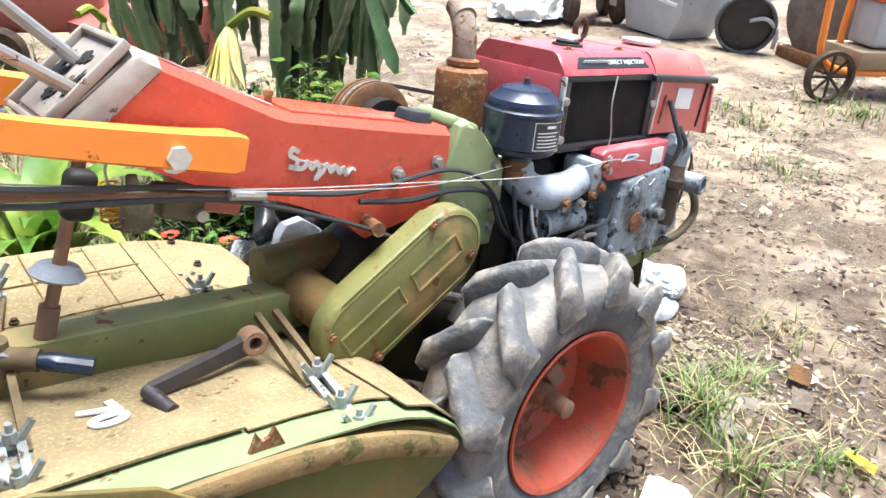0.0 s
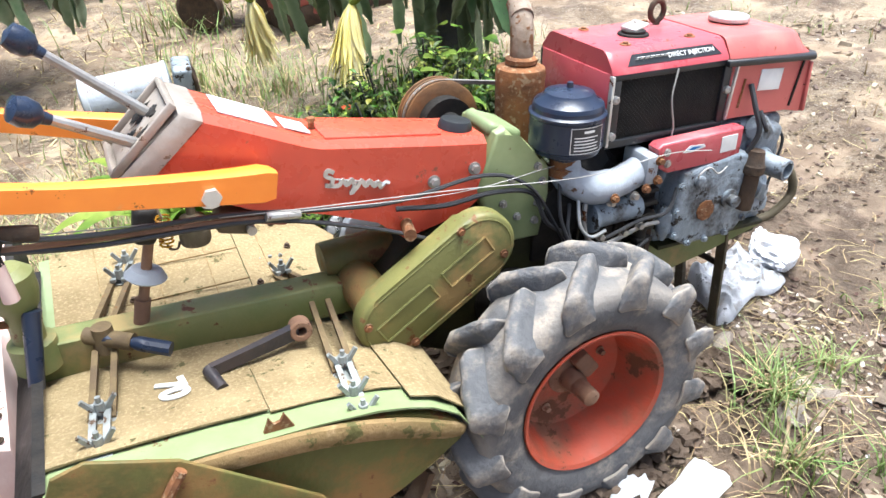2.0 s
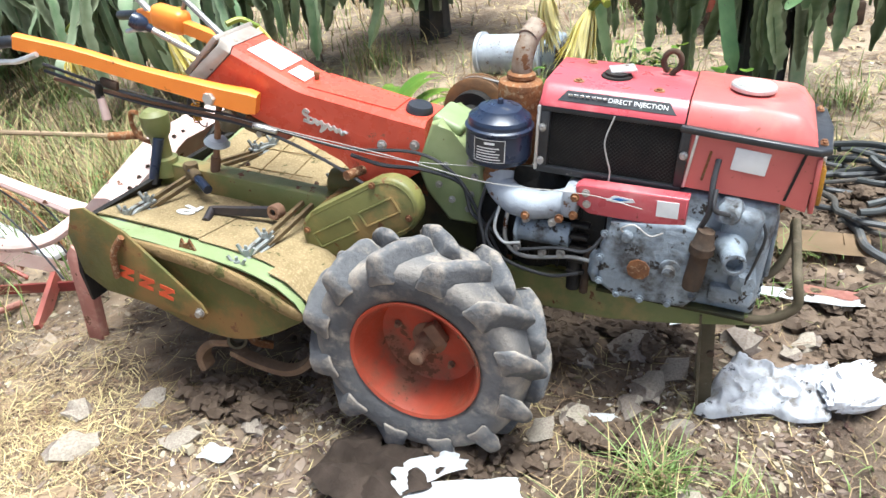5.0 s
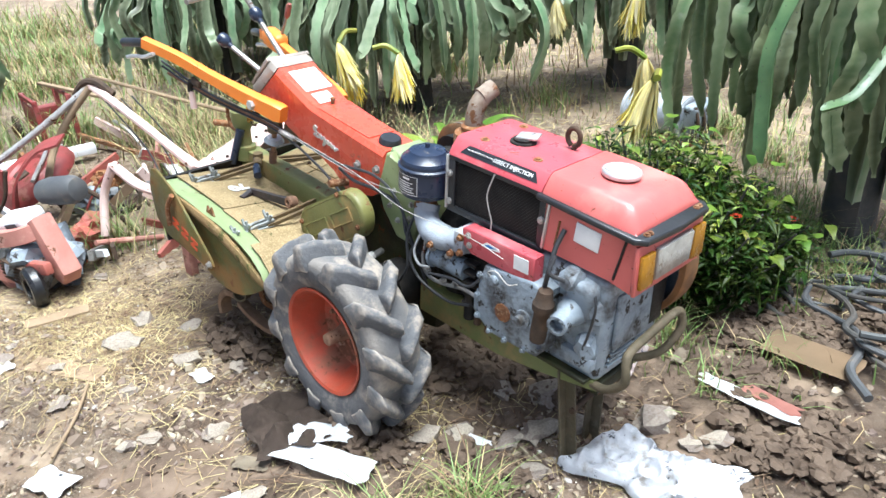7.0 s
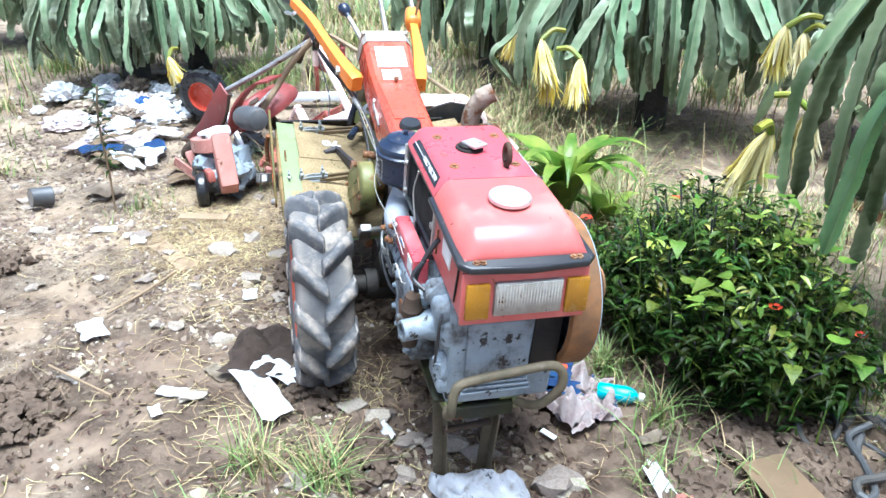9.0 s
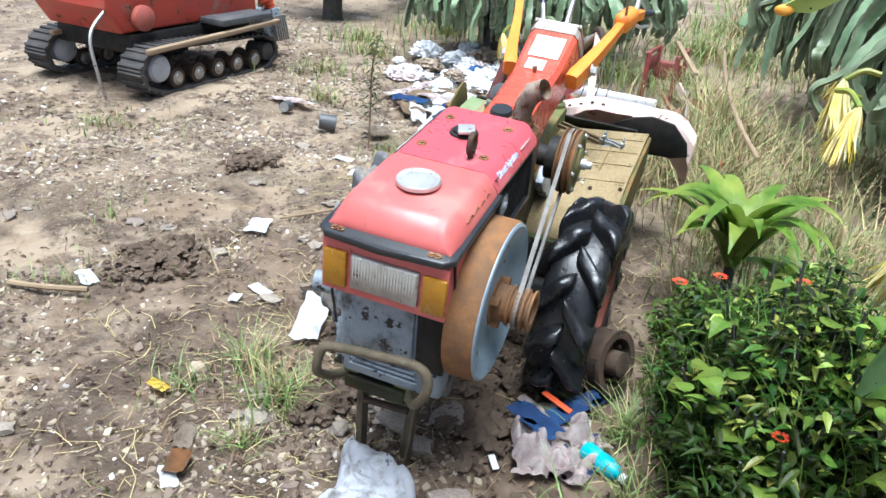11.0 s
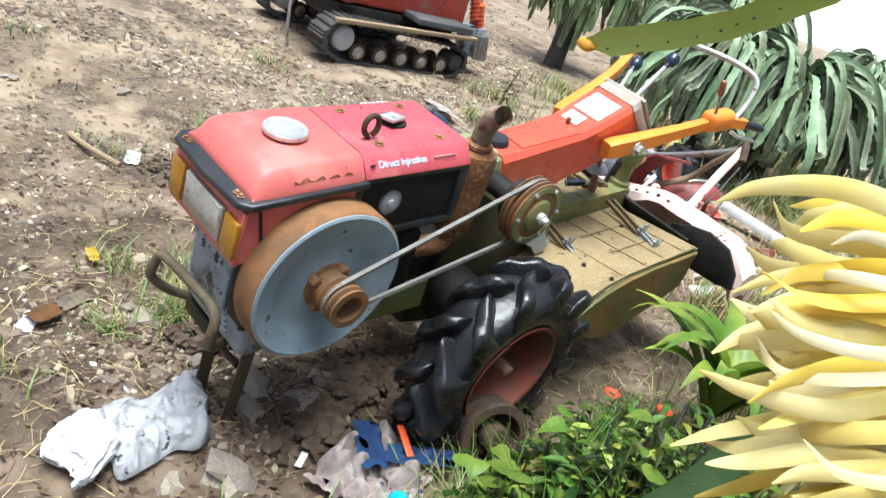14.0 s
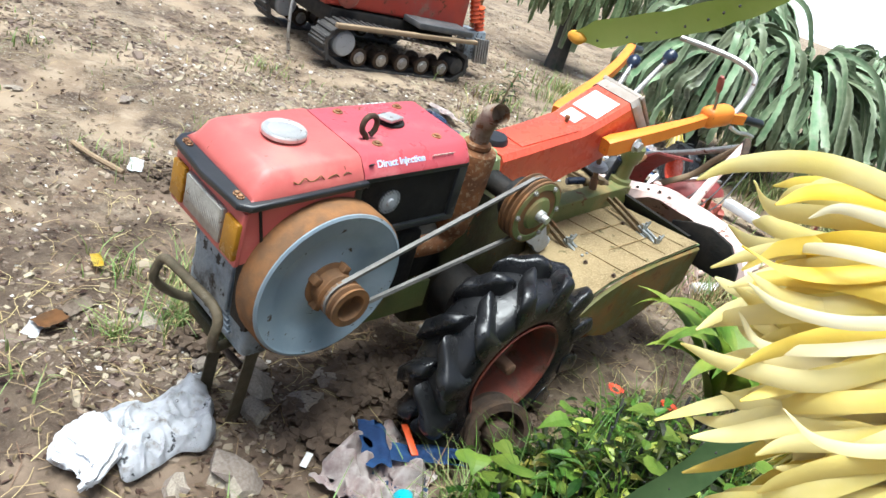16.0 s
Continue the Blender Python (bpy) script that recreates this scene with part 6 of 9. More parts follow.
    for i in range(7):
        x, y = rng.uniform(-1.03, -0.42), rng.uniform(0.02, 0.37)
        tpart("deck_bolt", bolt(bm_new(), (x, y, dip(x, y) + 0.006), (0, 0, 1), 0.006, 0.006), "rust_dark", None)
    # rotor with hooked tines
    bm = bm_new()
    cyl(bm, (-0.66, -0.42, -0.08), (-0.66, 0.38, -0.08), 0.03, n=14)
    rotor = tpart("rotor_shaft", bm, "rust_dark", None, "muddy rotor shaft")
    for i in range(14):
        a = i * 2.4
        y = -0.40 + i * 0.058
        d = Vector((math.cos(a), 0, math.sin(a)))
        e = Vector((-math.sin(a), 0, math.cos(a)))
        c = Vector((-0.66, y, -0.08))
        bm = bm_new()
        sweep(bm, spline([c + d * 0.02, c + d * 0.10, c + d * 0.15 + e * 0.02, c + d * 0.17 + e * 0.07 + Vector((0, 0.02, 0))], 4), [(-0.018, -0.004), (0.018, -0.004), (0.018, 0.004), (-0.018, 0.004)], up=e)
        tpart("tine", bm, "rust", rotor)


def under_column():
    """Coil spring, rubber stop and bell-shaped weight hanging under the column."""
    bm = bm_new()
    pts = [(-0.805 + 0.012 * math.cos(i * 0.785), -0.171 + 0.012 * math.sin(i * 0.785), 0.515 - 0.0009 * i) for i in range(64)]
    sweep(bm, pts, disc(0.0021, 5))
    spring = tpart("coil_spring", bm, "amber", None, "yellow coil spring on a wire hook")
    tpart("hook", tube(bm_new(), [(-0.805, -0.171, 0.46), (-0.800, -0.165, 0.445), (-0.787, -0.16, 0.442), (-0.782, -0.16, 0.455)], 0.0025, 6), "rust_dark", spring)
    tpart("wire", tube(bm_new(), [(-0.805, -0.171, 0.512), (-0.810, -0.18, 0.54), (-0.800, -0.19, 0.57)], 0.0022, 6), "wire", spring)
    bm = bm_new()
    lathe(bm, (-0.748, -0.10, 0.415), (0, 0, 1), [(0.001, 0), (0.028, 0.002), (0.030, 0.008), (0.030, 0.040), (0.024, 0.056), (0.010, 0.064), (0.008, 0.085), (0.001, 0.086)], 22)
    tpart("bell_weight", bm, "mud_iron", None, "brown bell-shaped iron weight")
    bm = bm_new()
    box(bm, (-0.835, -0.135, 0.490), (0.045, 0.040, 0.075), pose(0, 0, 0, 0, 12, 0), 0.014, 3)
    tpart("rubber_stop", bm, "black", None, "black rubber stop block")
    bm = bm_new()
    box(bm, (-0.665, -0.06, 0.435), (0.075, 0.07, 0.05), pose(0, 0, 0, 0, 14, 0), 0.010, 3)
    lug = tpart("latch_block", bm, "mud_iron", None, "muddy latch block under the column")
    tpart("latch_pin", cyl(bm_new(), (-0.64, -0.11, 0.42), (-0.64, -0.02, 0.42), 0.010, n=12), "steel", lug)


def loose_tine():
    """A broad mud-caked tine with its hollow socket, hanging below the guard."""
    bm = bm_new()
    sweep(bm, spline([(-0.625, -0.394, -0.140), (-0.70, -0.394, -0.165), (-0.745, -0.398, -0.225), (-0.735, -0.402, -0.275)], 6), [(-0.024, -0.012), (0.024, -0.012), (0.028, 0.0), (0.024, 0.012), (-0.024, 0.012), (-0.028, 0.0)], up=(0, 1, 0))
    t = tpart("hook_tine", bm, "tine_mud", None, "brown mud-caked hooked tine")
    bm = bm_new()
    sweep(bm, spline([(-0.640, -0.380, -0.195), (-0.56, -0.374, -0.222), (-0.46, -0.362, -0.235), (-0.395, -0.348, -0.200), (-0.365, -0.336, -0.145)], 6), [(-0.020, -0.010), (0.020, -0.010), (0.020, 0.010), (-0.020, 0.010)], up=(0, 1, 0))
    tpart("tine_arm", bm, "tine_mud", t)
    tpart("tine_socket", lathe(bm_new(), (-0.612, -0.38, -0.135), (0.5, -1, 0.2), [(0.030, -0.01), (0.030, 0.03), (0.022, 0.031), (0.020, 0.005), (0.001, 0.004)], 18), "mud_iron", t)


chassis()
column()
under_column()
loose_tine()
handlebars()
wheel(-1)
wheel(1)
tiller()


# ---- plants ----


def stem(bm, pts, r=0.040, per=5, rng=random, wave=0.34, twist=0.7, taper=True, notch=44.0):
    """A three-winged wavy cactus stem along points."""
    p = spline(pts, per)
    n = len(p)
    ph = rng.uniform(0, 6.28)
    u = None
    a0 = rng.uniform(0, 6.28)
    loops = []
    length = 0.0
    for i, q in enumerate(p):
        d = (p[min(i + 1, n - 1)] - p[max(i - 1, 0)]).normalized()
        if u is None:
            u = frame_for(d)[0]
        u = (u - d * u.dot(d)).normalized()
        v = d.cross(u)
        if i:
            length += (q - p[i - 1]).length
        s = i / (n - 1)
        k = (0.75 + 0.25 * min(1, s * 4)) * (1.0 if s < 0.955 or not taper else max(0.35, (1 - s) / 0.045))
        ring = []
        for j in range(6):
            a = a0 + twist * s + j * math.pi / 3
            if j % 2 == 0:
                # scalloped wing, a notch at every areole
                rr = r * k * (1 - wave * 0.5 + wave * abs(math.sin(length * notch + ph + j * 0.9)) ** 0.7 + 0.10 * math.sin(length * 9 + ph * 2 + j))
            else:
                rr = r * k * 0.30
            ring.append(q + rr * (math.cos(a) * u + math.sin(a) * v))
        loops.append(ring)
    return rings(bm, loops)


def cactus(seed, nstems, reach=0.95, height=1.45, low=0.45, limit=None):
    """A dragon fruit plant at the origin: post-like trunk with climbing stems, crown of arching, hanging stems."""
    rng = random.Random(seed)
    root = thing("dragon_fruit_cactus", Matrix(), "dragon fruit cactus with drooping grey-green three-winged stems on a woody trunk", "cactus", "dragon fruit plants")
    bm = bm_new()
    loops = []
    for i in range(15):
        z = height * i / 14
        ring = []
        for j in range(14):
            a = 2 * math.pi * j / 14
            r = 0.105 + 0.035 * noise.noise(Vector((math.cos(a) * 1.6 + seed, math.sin(a) * 1.6, z * 1.2))) + 0.02 * math.cos(a * 5 + seed) + 0.05 * max(0, 0.15 - z)
            ring.append((r * math.cos(a) + 0.03 * math.sin(z * 2 + seed), r * math.sin(a), z - 0.05))
        loops.append(ring)
    rings(bm, loops)
    part("trunk", bm, "cactus_edge", root, "thick woody trunk wrapped in old stems", 60)
    for k in range(4):
        a = k * 1.6 + rng.uniform(-0.3, 0.3)
        bm = bm_new()
        stem(bm, [(0.12 * math.cos(a + 0.1 * i) * (1 + 0.15 * rng.random()), 0.12 * math.sin(a + 0.1 * i) * (1 + 0.15 * rng.random()), 0.25 + (height - 0.25) * i / 4.0) for i in range(5)], 0.05, 5, rng, 0.1)
        part("climbing_stem", bm, "cactus", root, "", 50)
    bm = bm_new()
    for k in range(nstems):
        a = 2 * math.pi * k / nstems * 7.0 + rng.uniform(-0.25, 0.25)
        R = reach * (0.35 + 0.65 * rng.random() ** 0.7)
        if limit:
            # kept short towards the path
            R = min(R, limit[0] / max(0.01, math.cos(a)), limit[1] / max(0.01, -math.sin(a)))
            if math.cos(a) > 0.1 and math.sin(a) < -0.1:
                R = min(R, 0.30)
        h0 = height + rng.uniform(-0.35, 0.1)
        up = rng.uniform(0.04, 0.26)
        end = low + rng.uniform(-0.12, 0.55) * (1.2 - 0.5 * R / reach)
        b = a + rng.uniform(-0.35, 0.35)
        def P(r, z, t):
            aa = a + (b - a) * t
            k = 0.022 * t
            return (r * math.cos(aa) + rng.gauss(0, k), r * math.sin(aa) + rng.gauss(0, k), z)
        stem(bm, [P(0.05, h0 - 0.1, 0), P(R * 0.32, h0 + up, 0.2), P(R * 0.70, h0 + up * 0.7, 0.5), P(R * 0.95, h0 - 0.28, 0.8), P(R * 1.02, (h0 + end) / 2 - 0.12, 0.95), P(R * (1.0 + rng.uniform(-0.06, 0.05)), end, 1)], rng.uniform(0.030, 0.046) * (0.80 if limit else 0.84), 20 if limit else 13, rng, notch=50.0 if limit else 33.0)
        # side shoot
        if rng.random() < 0.35:
            zz = h0 + up * 0.5
            stem(bm, [P(R * 0.6, zz, 0.4), P(R * 0.8, zz + 0.02, 0.2), P(R * 0.9, zz - 0.35, 0.1), P(R * 0.9, max(low + 0.1, zz - 0.8), 0.05)], 0.028, 16, rng)
    part("crown", bm, "cactus_mid" if limit else "cactus", root, "mass of arching hanging stems", 50)
    return root


def faded_flower(m, seed=0, size=1.0, mt="petal"):
    """A wilted dragon fruit blossom hanging down from its green tube."""
    rng = random.Random(seed)
    root = thing("cactus_flower", m, "wilted yellow dragon fruit blossom hanging limp from its stem", "flower", "dragon fruit blossoms")
    bm = bm_new()
    tube(bm, [(0, 0.10 * size, 0.03 * size), (0, 0.05 * size, 0.035 * size), (0, 0, 0)], 0.010 * size, 8)
    part("flower_tube", bm, "leaf_light", root)
    bm, bc = bm_new(), bm_new()
    for k in range(130):
        a = rng.uniform(0, 6.28)
        r = 0.004 + 0.044 * size * rng.random() ** 0.8
        L = rng.uniform(0.10, 0.20) * size
        sway = rng.gauss(0, 0.010)
        pts = [Vector((0.006 * math.cos(a), 0.006 * math.sin(a), 0.004)), Vector((r * 0.55 * math.cos(a), r * 0.55 * math.sin(a), -L * 0.30)), Vector((r * 0.85 * math.cos(a + 0.2), r * 0.85 * math.sin(a + 0.2), -L * 0.70)), Vector((r * 1.25 * math.cos(a + 0.35) + sway, r * 1.25 * math.sin(a + 0.35), -L))]
        petal_strip(bm if k % 3 else bc, pts, rng.uniform(0.0030, 0.0066) * size, a, 0.0004)
    part("petals", bm, mt, root, "limp narrow petals", 60)
    part("petals", bc, "petal_pale", root, "limp cream inner petals", 60)
    return root


def petal_strip(bm, pts, w, a=0.0, thick=0.0015, shape=None):
    p = spline(pts, 4)
    n = len(p)
    side = Vector((-math.sin(a), math.cos(a), 0))
    loops = []
    for i, q in enumerate(p):
        d = (p[min(i + 1, n - 1)] - p[max(i - 1, 0)]).normalized()
        s = (side - d * side.dot(d)).normalized()
        nrm = d.cross(s)
        t = i / (n - 1)
        k = (shape(t) if shape else math.sin(math.pi * (0.12 + 0.86 * t)) ** 0.7) * w
        loops.append([q - s * k + nrm * k * 0.35, q - nrm * thick, q + s * k + nrm * k * 0.35, q + nrm * thick])
    rings(bm, loops)


def leaf_blade(bm, base, direction, length, width, droop=0.3, fold=0.25, n=5, shape=0.8):
    """One curved folded leaf of quads."""
    d = Vector(direction).normalized()
    side = d.cross(Vector((0, 0, 1)))
    side = side.normalized() if side.length > 0.01 else Vector((1, 0, 0))
    up = side.cross(d)
    rows = []
    for i in range(n + 1):
        t = i / n
        c = Vector(base) + d * length * t * (1 - 0.15 * droop * t) + Vector((0, 0, -1)) * droop * length * t * t
        w = width * (math.sin(math.pi * min(1, (0.06 + 0.94 * t)) ** shape)) * 0.5 if i < n else 0.0015
        w = max(w, 0.0015)
        rows.append((c - side * w + up * w * fold, c, c + side * w + up * w * fold))
    vs = [[bm.verts.new(p) for p in r] for r in rows]
    for a, b in zip(vs, vs[1:]):
        for i in (0, 1):
            bm.faces.new((a[i], a[i + 1], b[i + 1], b[i]))


def grass_blade(bm, x, y, z, h, lean, a, w):
    d = Vector((math.cos(a), math.sin(a), 0))
    s = Vector((-math.sin(a), math.cos(a), 0))
    rows = []
    for t in (0, 0.4, 0.75, 1.0):
        c = Vector((x, y, z)) + d * lean * t * t + Vector((0, 0, h * (t - 0.25 * lean / max(h, 0.01) * t * t * t)))
        k = w * (1 - t) + 0.0004
        rows.append((bm.verts.new(c - s * k), bm.verts.new(c + s * k)))
    for (p, q), (r, t) in zip(rows, rows[1:]):
        bm.faces.new((p, q, t, r))


# dragon fruit plants: the two near ones are built singly, the rest copied
near = cactus(11, 105, 0.86, 1.50, 0.50, (0.50, 0.46))
near.matrix_basis = pose(0.79, 1.87, 0)
wide = cactus(23, 165, 1.15, 1.30, 0.36)
wide.matrix_basis = pose(-2.62, 2.35, 0)
tall = cactus(37, 130, 0.95, 1.34, 0.42)
tall.matrix_basis = pose(-1.60, 3.62, 0, 0, 0, 40)
LOW = ((-5.40, -1.05), (-13.6, -2.8), (-4.90, -1.57))
rng = random.Random(5)
for x, y, src, s in ((-4.34, 1.61, tall, 120), (-4.90, -1.57, tall, 200), (-5.40, -1.05, wide, 30), (-7.67, -3.03, wide, 75), (-5.80, -3.9, near, 100), (-5.29, 2.9, wide, 160),
                     (-7.0, 4.4, tall, 260), (-1.0, 6.6, wide, 80), (-4.4, 7.2, tall, 10), (1.6, 6.9, near, 200),
                     (-10.4, -4.4, tall, 250), (-13.6, -2.8, tall, 190), (-9.8, 8.0, wide, 100), (-14.5, 6.0, tall, 50), (-2.0, 10.5, tall, 200)):
    copy_thing(src, pose(x, y, 0, 0, 0, s) @ Matrix.Diagonal((1, 1, 0.80 if (x, y) in LOW else 1, 1)))
for i, (x, y, z, s, mt) in enumerate(((-2.02, 1.20, 0.78, 1.35, "petal_lemon"), (-2.00, 1.26, 0.64, 1.2, "petal"), (-1.49, 1.23, 0.76, 1.25, "petal"), (0.12, 1.27, 0.80, 1.35, "petal_lemon"), (-1.44, 2.59, 0.86, 1.2, "petal_pale"),
                                      (-0.03, 1.37, 1.14, 1.0, "petal_lemon"), (-3.77, -1.16, 0.46, 1.2, "petal"), (-0.17, 1.66, 0.78, 1.25, "petal_pale"), (-3.4, 2.6, 0.75, 1.2, "petal"), (-2.9, 1.35, 0.72, 1.2, "petal"), (1.25, 2.45, 0.8, 1.0, "petal"))):
    ob = faded_flower(pose(x, y, z, 0, 18 * ((i % 3) - 1), 70 * i), 50 + i, s * 1.15, mt)


def near_blossom():
    """The open blossom that hangs beside the path, petals swept to one side."""
    root = thing("cactus_blossom", Matrix(), "large open yellow and cream dragon fruit blossom on its stem", "flower")
    c = Vector((1.088, 1.414, 1.313))
    rng = random.Random(8)
    f = (Vector((1.744, 1.375, 1.50)) - c).normalized()
    left = Vector((0.33, -0.80, -0.50)).normalized()
    up = Vector((-0.11, -0.52, 0.84)).normalized()
    for layer, (count, mt, ln, w) in enumerate(((30, "petal", 0.21, 0.0085), (28, "petal_lemon", 0.225, 0.0095), (14, "petal_pale", 0.165, 0.0180), (24, "petal_lemon", 0.21, 0.0085), (16, "petal", 0.19, 0.0080), (9, "petal_pale", 0.17, 0.0050))):
        for i in range(count):
            q = -1 + 2 * (i + rng.uniform(-0.45, 0.45) + 0.5) / count
            a = -0.06 + 0.42 * q + rng.gauss(0, 0.16)
            d = (left * math.cos(a) + up * math.sin(a) * 0.95).normalized()
            L = ln * rng.uniform(0.66, 0.98)
            curl = rng.uniform(-0.5, 0.6)
            bend = rng.gauss(0, 0.13)
            k = 0.06 + 0.08 * layer + rng.uniform(-0.08, 0.08)
            p0 = c - left * 0.010 + up * (0.112 * q) + f * 0.008 * layer
            s = d.cross(f).normalized()
            sag = Vector((0, 0, -1)) * L * (rng.uniform(-0.06, 0.22) if q > -0.3 else rng.uniform(0.05, 0.42))
            pts = [p0, p0 + d * L * 0.30 + f * L * k * 0.7 + s * L * bend * 0.5, p0 + d * L * 0.62 + f * L * k + s * L * bend + sag * 0.3,
                   p0 + d * L * 0.88 + f * L * (k - curl * 0.3) + s * L * bend * 0.8 + sag * 0.7, p0 + d * L * 1.0 + f * L * (k - curl * 0.8) + s * L * (bend * 0.3 + rng.gauss(0, 0.05)) + sag]
            bm = bm_new()
            p = spline(pts, 5)
            loops = []
            tw = rng.uniform(-0.9, 0.9)
            for j, q in enumerate(p):
                t = j / (len(p) - 1)
                dd = (p[min(j + 1, len(p) - 1)] - p[max(j - 1, 0)]).normalized()
                ss = (s - dd * s.dot(dd)).normalized()
                nn = dd.cross(ss)
                ss, nn = ss * math.cos(tw * t) + nn * math.sin(tw * t), nn * math.cos(tw * t) - ss * math.sin(tw * t)
                ww = w * max(0.05, math.sin(math.pi * (0.10 + 0.885 * t)) ** 0.75)
                g = ww * (0.10 + 0.22 * t)
                loops.append([q - ss * ww + nn * g, q - ss * ww * 0.5 + nn * g * 0.1, q + ss * ww * 0.5 + nn * g * 0.1, q + ss * ww + nn * g, q + ss * ww * 0.5 + nn * (g * 0.1 + 0.0013), q - ss * ww * 0.5 + nn * (g * 0.1 + 0.0013)])
            rings(bm, loops)
            part("petal", bm, mt, root, "", 60)
    bm = bm_new()
    tube(bm, [c, c + Vector((-0.06, 0.06, -0.02)), c + Vector((-0.14, 0.14, 0.02)), c + Vector((-0.22, 0.26, 0.10))], 0.022, 12, 6)
    part("flower_tube", bm, "leaf_light", root)


near_blossom()
for pts, r, w, mt in (([(0.80, 0.735, 1.368), (0.775, 0.90, 1.460), (0.81, 1.02, 1.550), (0.84, 1.30, 1.82), (0.80, 1.78, 1.50)], 0.023, 0.14, "young"),
                      ([(0.69, 1.086, 0.600), (0.65, 1.16, 0.80), (0.63, 1.24, 1.04), (0.70, 1.50, 1.36), (0.78, 1.80, 1.45)], 0.031, 0.14, "cactus_dark"),
                      ([(0.84, 1.17, 0.80), (0.90, 1.33, 0.84), (0.93, 1.58, 1.05), (0.85, 1.80, 1.32)], 0.020, 0.14, "cactus_dark")):
    root = thing("reaching_cactus", Matrix(), "long wavy-edged dragon fruit stem reaching over the path", "cactus stem", "reaching cactus stems")
    b = bm_new()
    stem(b, pts[::-1], r, 9, random.Random(3), w, 0.3)
    part("stem", b, mt, root, "", 50)
    b = bm_new()
    sp = spline(pts[::-1], 9)
    for i in range(2, len(sp) - 1, 2):
        d = (sp[i + 1] - sp[i - 1]).normalized()
        u = frame_for(d)[0]
        for a in (0.4, 2.5, 4.6):
            lump(b, sp[i] + r * 0.92 * (u * math.cos(a) + d.cross(u) * math.sin(a)), (0.0022, 0.0022, 0.0022), 0.3, 1, i, 2.0)
    part("areoles", b, "cactus_edge", root, "small woody spine cushions", 60)["kind"] = "stuff"
    if mt == "young":
        b = bm_new()
        lump(b, (0.801, 0.741, 1.369), (0.009, 0.016, 0.010), 0.12, 3, 3, 1.2)
        part("shoot_tip", b, "shoot_tip", root, "yellow-orange growing tip", 60)


def bush():
    root = thing("ixora_bush", pose(0.27, 1.075, 0), "dense ixora bush with glossy green leaves and small red blossoms", "bush")
    rng = random.Random(4)
    bm = bm_new()
    tips = []
    for k in range(260):
        a = rng.uniform(0, 6.28)
        r = math.sqrt(rng.random())
        x, y = 0.63 * r * math.cos(a), 0.40 * r * math.sin(a)
        h = (0.63 - 0.33 * r ** 2.4) * rng.uniform(0.7, 1.05) + 0.05 * noise.noise(Vector((x * 5, y * 5, 0)))
        tip = Vector((x, y, max(0.1, h)))
        tips.append(tip)
        if k % 2 == 0:
            tube(bm, [(x * 0.45, y * 0.45, 0), (x * 0.75, y * 0.75, h * 0.5), tip], 0.004, 4, 3)
    part("twig", bm, "cactus_edge", root, "", 0)["kind"] = "stuff"
    bm, bl, by, bg = bm_new(), bm_new(), bm_new(), bm_new()
    for tip in tips:
        inner = max(0.06, tip.z - 0.28)
        for j in range(30):
            t = rng.random()
            base = Vector((tip.x * (0.8 + 0.2 * t), tip.y * (0.8 + 0.2 * t), inner + (tip.z - inner) * t)) + Vector((rng.gauss(0, 0.022), rng.gauss(0, 0.022), rng.gauss(0, 0.012)))
            a = rng.uniform(0, 6.28)
            el = rng.uniform(-0.2, 0.9)
            d = (math.cos(a) * math.cos(el), math.sin(a) * math.cos(el), math.sin(el))
            # shade inside the bush comes from leaf colour: near-black within, brighter on top
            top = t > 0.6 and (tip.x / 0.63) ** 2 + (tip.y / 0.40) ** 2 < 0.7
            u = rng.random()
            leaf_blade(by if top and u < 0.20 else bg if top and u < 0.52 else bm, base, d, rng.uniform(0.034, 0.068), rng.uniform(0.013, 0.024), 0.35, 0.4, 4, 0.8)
    for tip in tips:
        # broad vine leaves over the near top
        if tip.x > -0.05 and tip.y < 0.2 and rng.random() < 0.26:
            for j in range(2):
                a = rng.uniform(0, 6.28)
                base = tip + Vector((rng.gauss(0, 0.05), rng.gauss(0, 0.05), 0.02 + rng.random() * 0.03))
                leaf_blade(bl, base, (math.cos(a), math.sin(a), 0.15), rng.uniform(0.045, 0.085), rng.uniform(0.040, 0.070), rng.uniform(0.2, 0.6), 0.18, 5, 0.55)
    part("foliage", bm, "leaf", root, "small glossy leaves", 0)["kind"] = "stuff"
    part("upper_foliage", bg, "leaf_mid", root, "upper leaves in a lighter green that stands for light", 0)["kind"] = "stuff"
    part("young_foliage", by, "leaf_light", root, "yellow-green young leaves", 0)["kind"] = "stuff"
    bw = bm_new()
    for k in range(520):
        # weeds growing through the bush
        a, r = rng.uniform(0, 6.28), math.sqrt(rng.random())
        x, y = 0.66 * r * math.cos(a), 0.44 * r * math.sin(a)
        hh = rng.uniform(0.10, 0.22)
        grass_blade(bw, x, y, max(0.0, 0.50 - 0.42 * r ** 2.4), hh, hh * rng.uniform(0.3, 1.2), rng.uniform(0, 6.28), rng.uniform(0.0014, 0.0032))
    part("undergrowth", bw, "leaf_mid", root, "thin grass blades growing through", 0)["kind"] = "stuff"
    part("vine_leaves", bl, "vine", root, "broad heart-shaped vine leaves", 0)["kind"] = "stuff"
    for x, y, z in ((0.40, -0.10, 0.41), (-0.30, -0.05, 0.50), (0.52, 0.12, 0.35)):
        bm = bm_new()
        for j in range(16):
            a = j * 2.4
            base = Vector((x, y, z)) + Vector((0.010 * math.cos(a), 0.010 * math.sin(a), 0.012))
            leaf_blade(bm, base, (math.cos(a), math.sin(a), 0.5), 0.014, 0.008, 0.2, 0.2, 2)
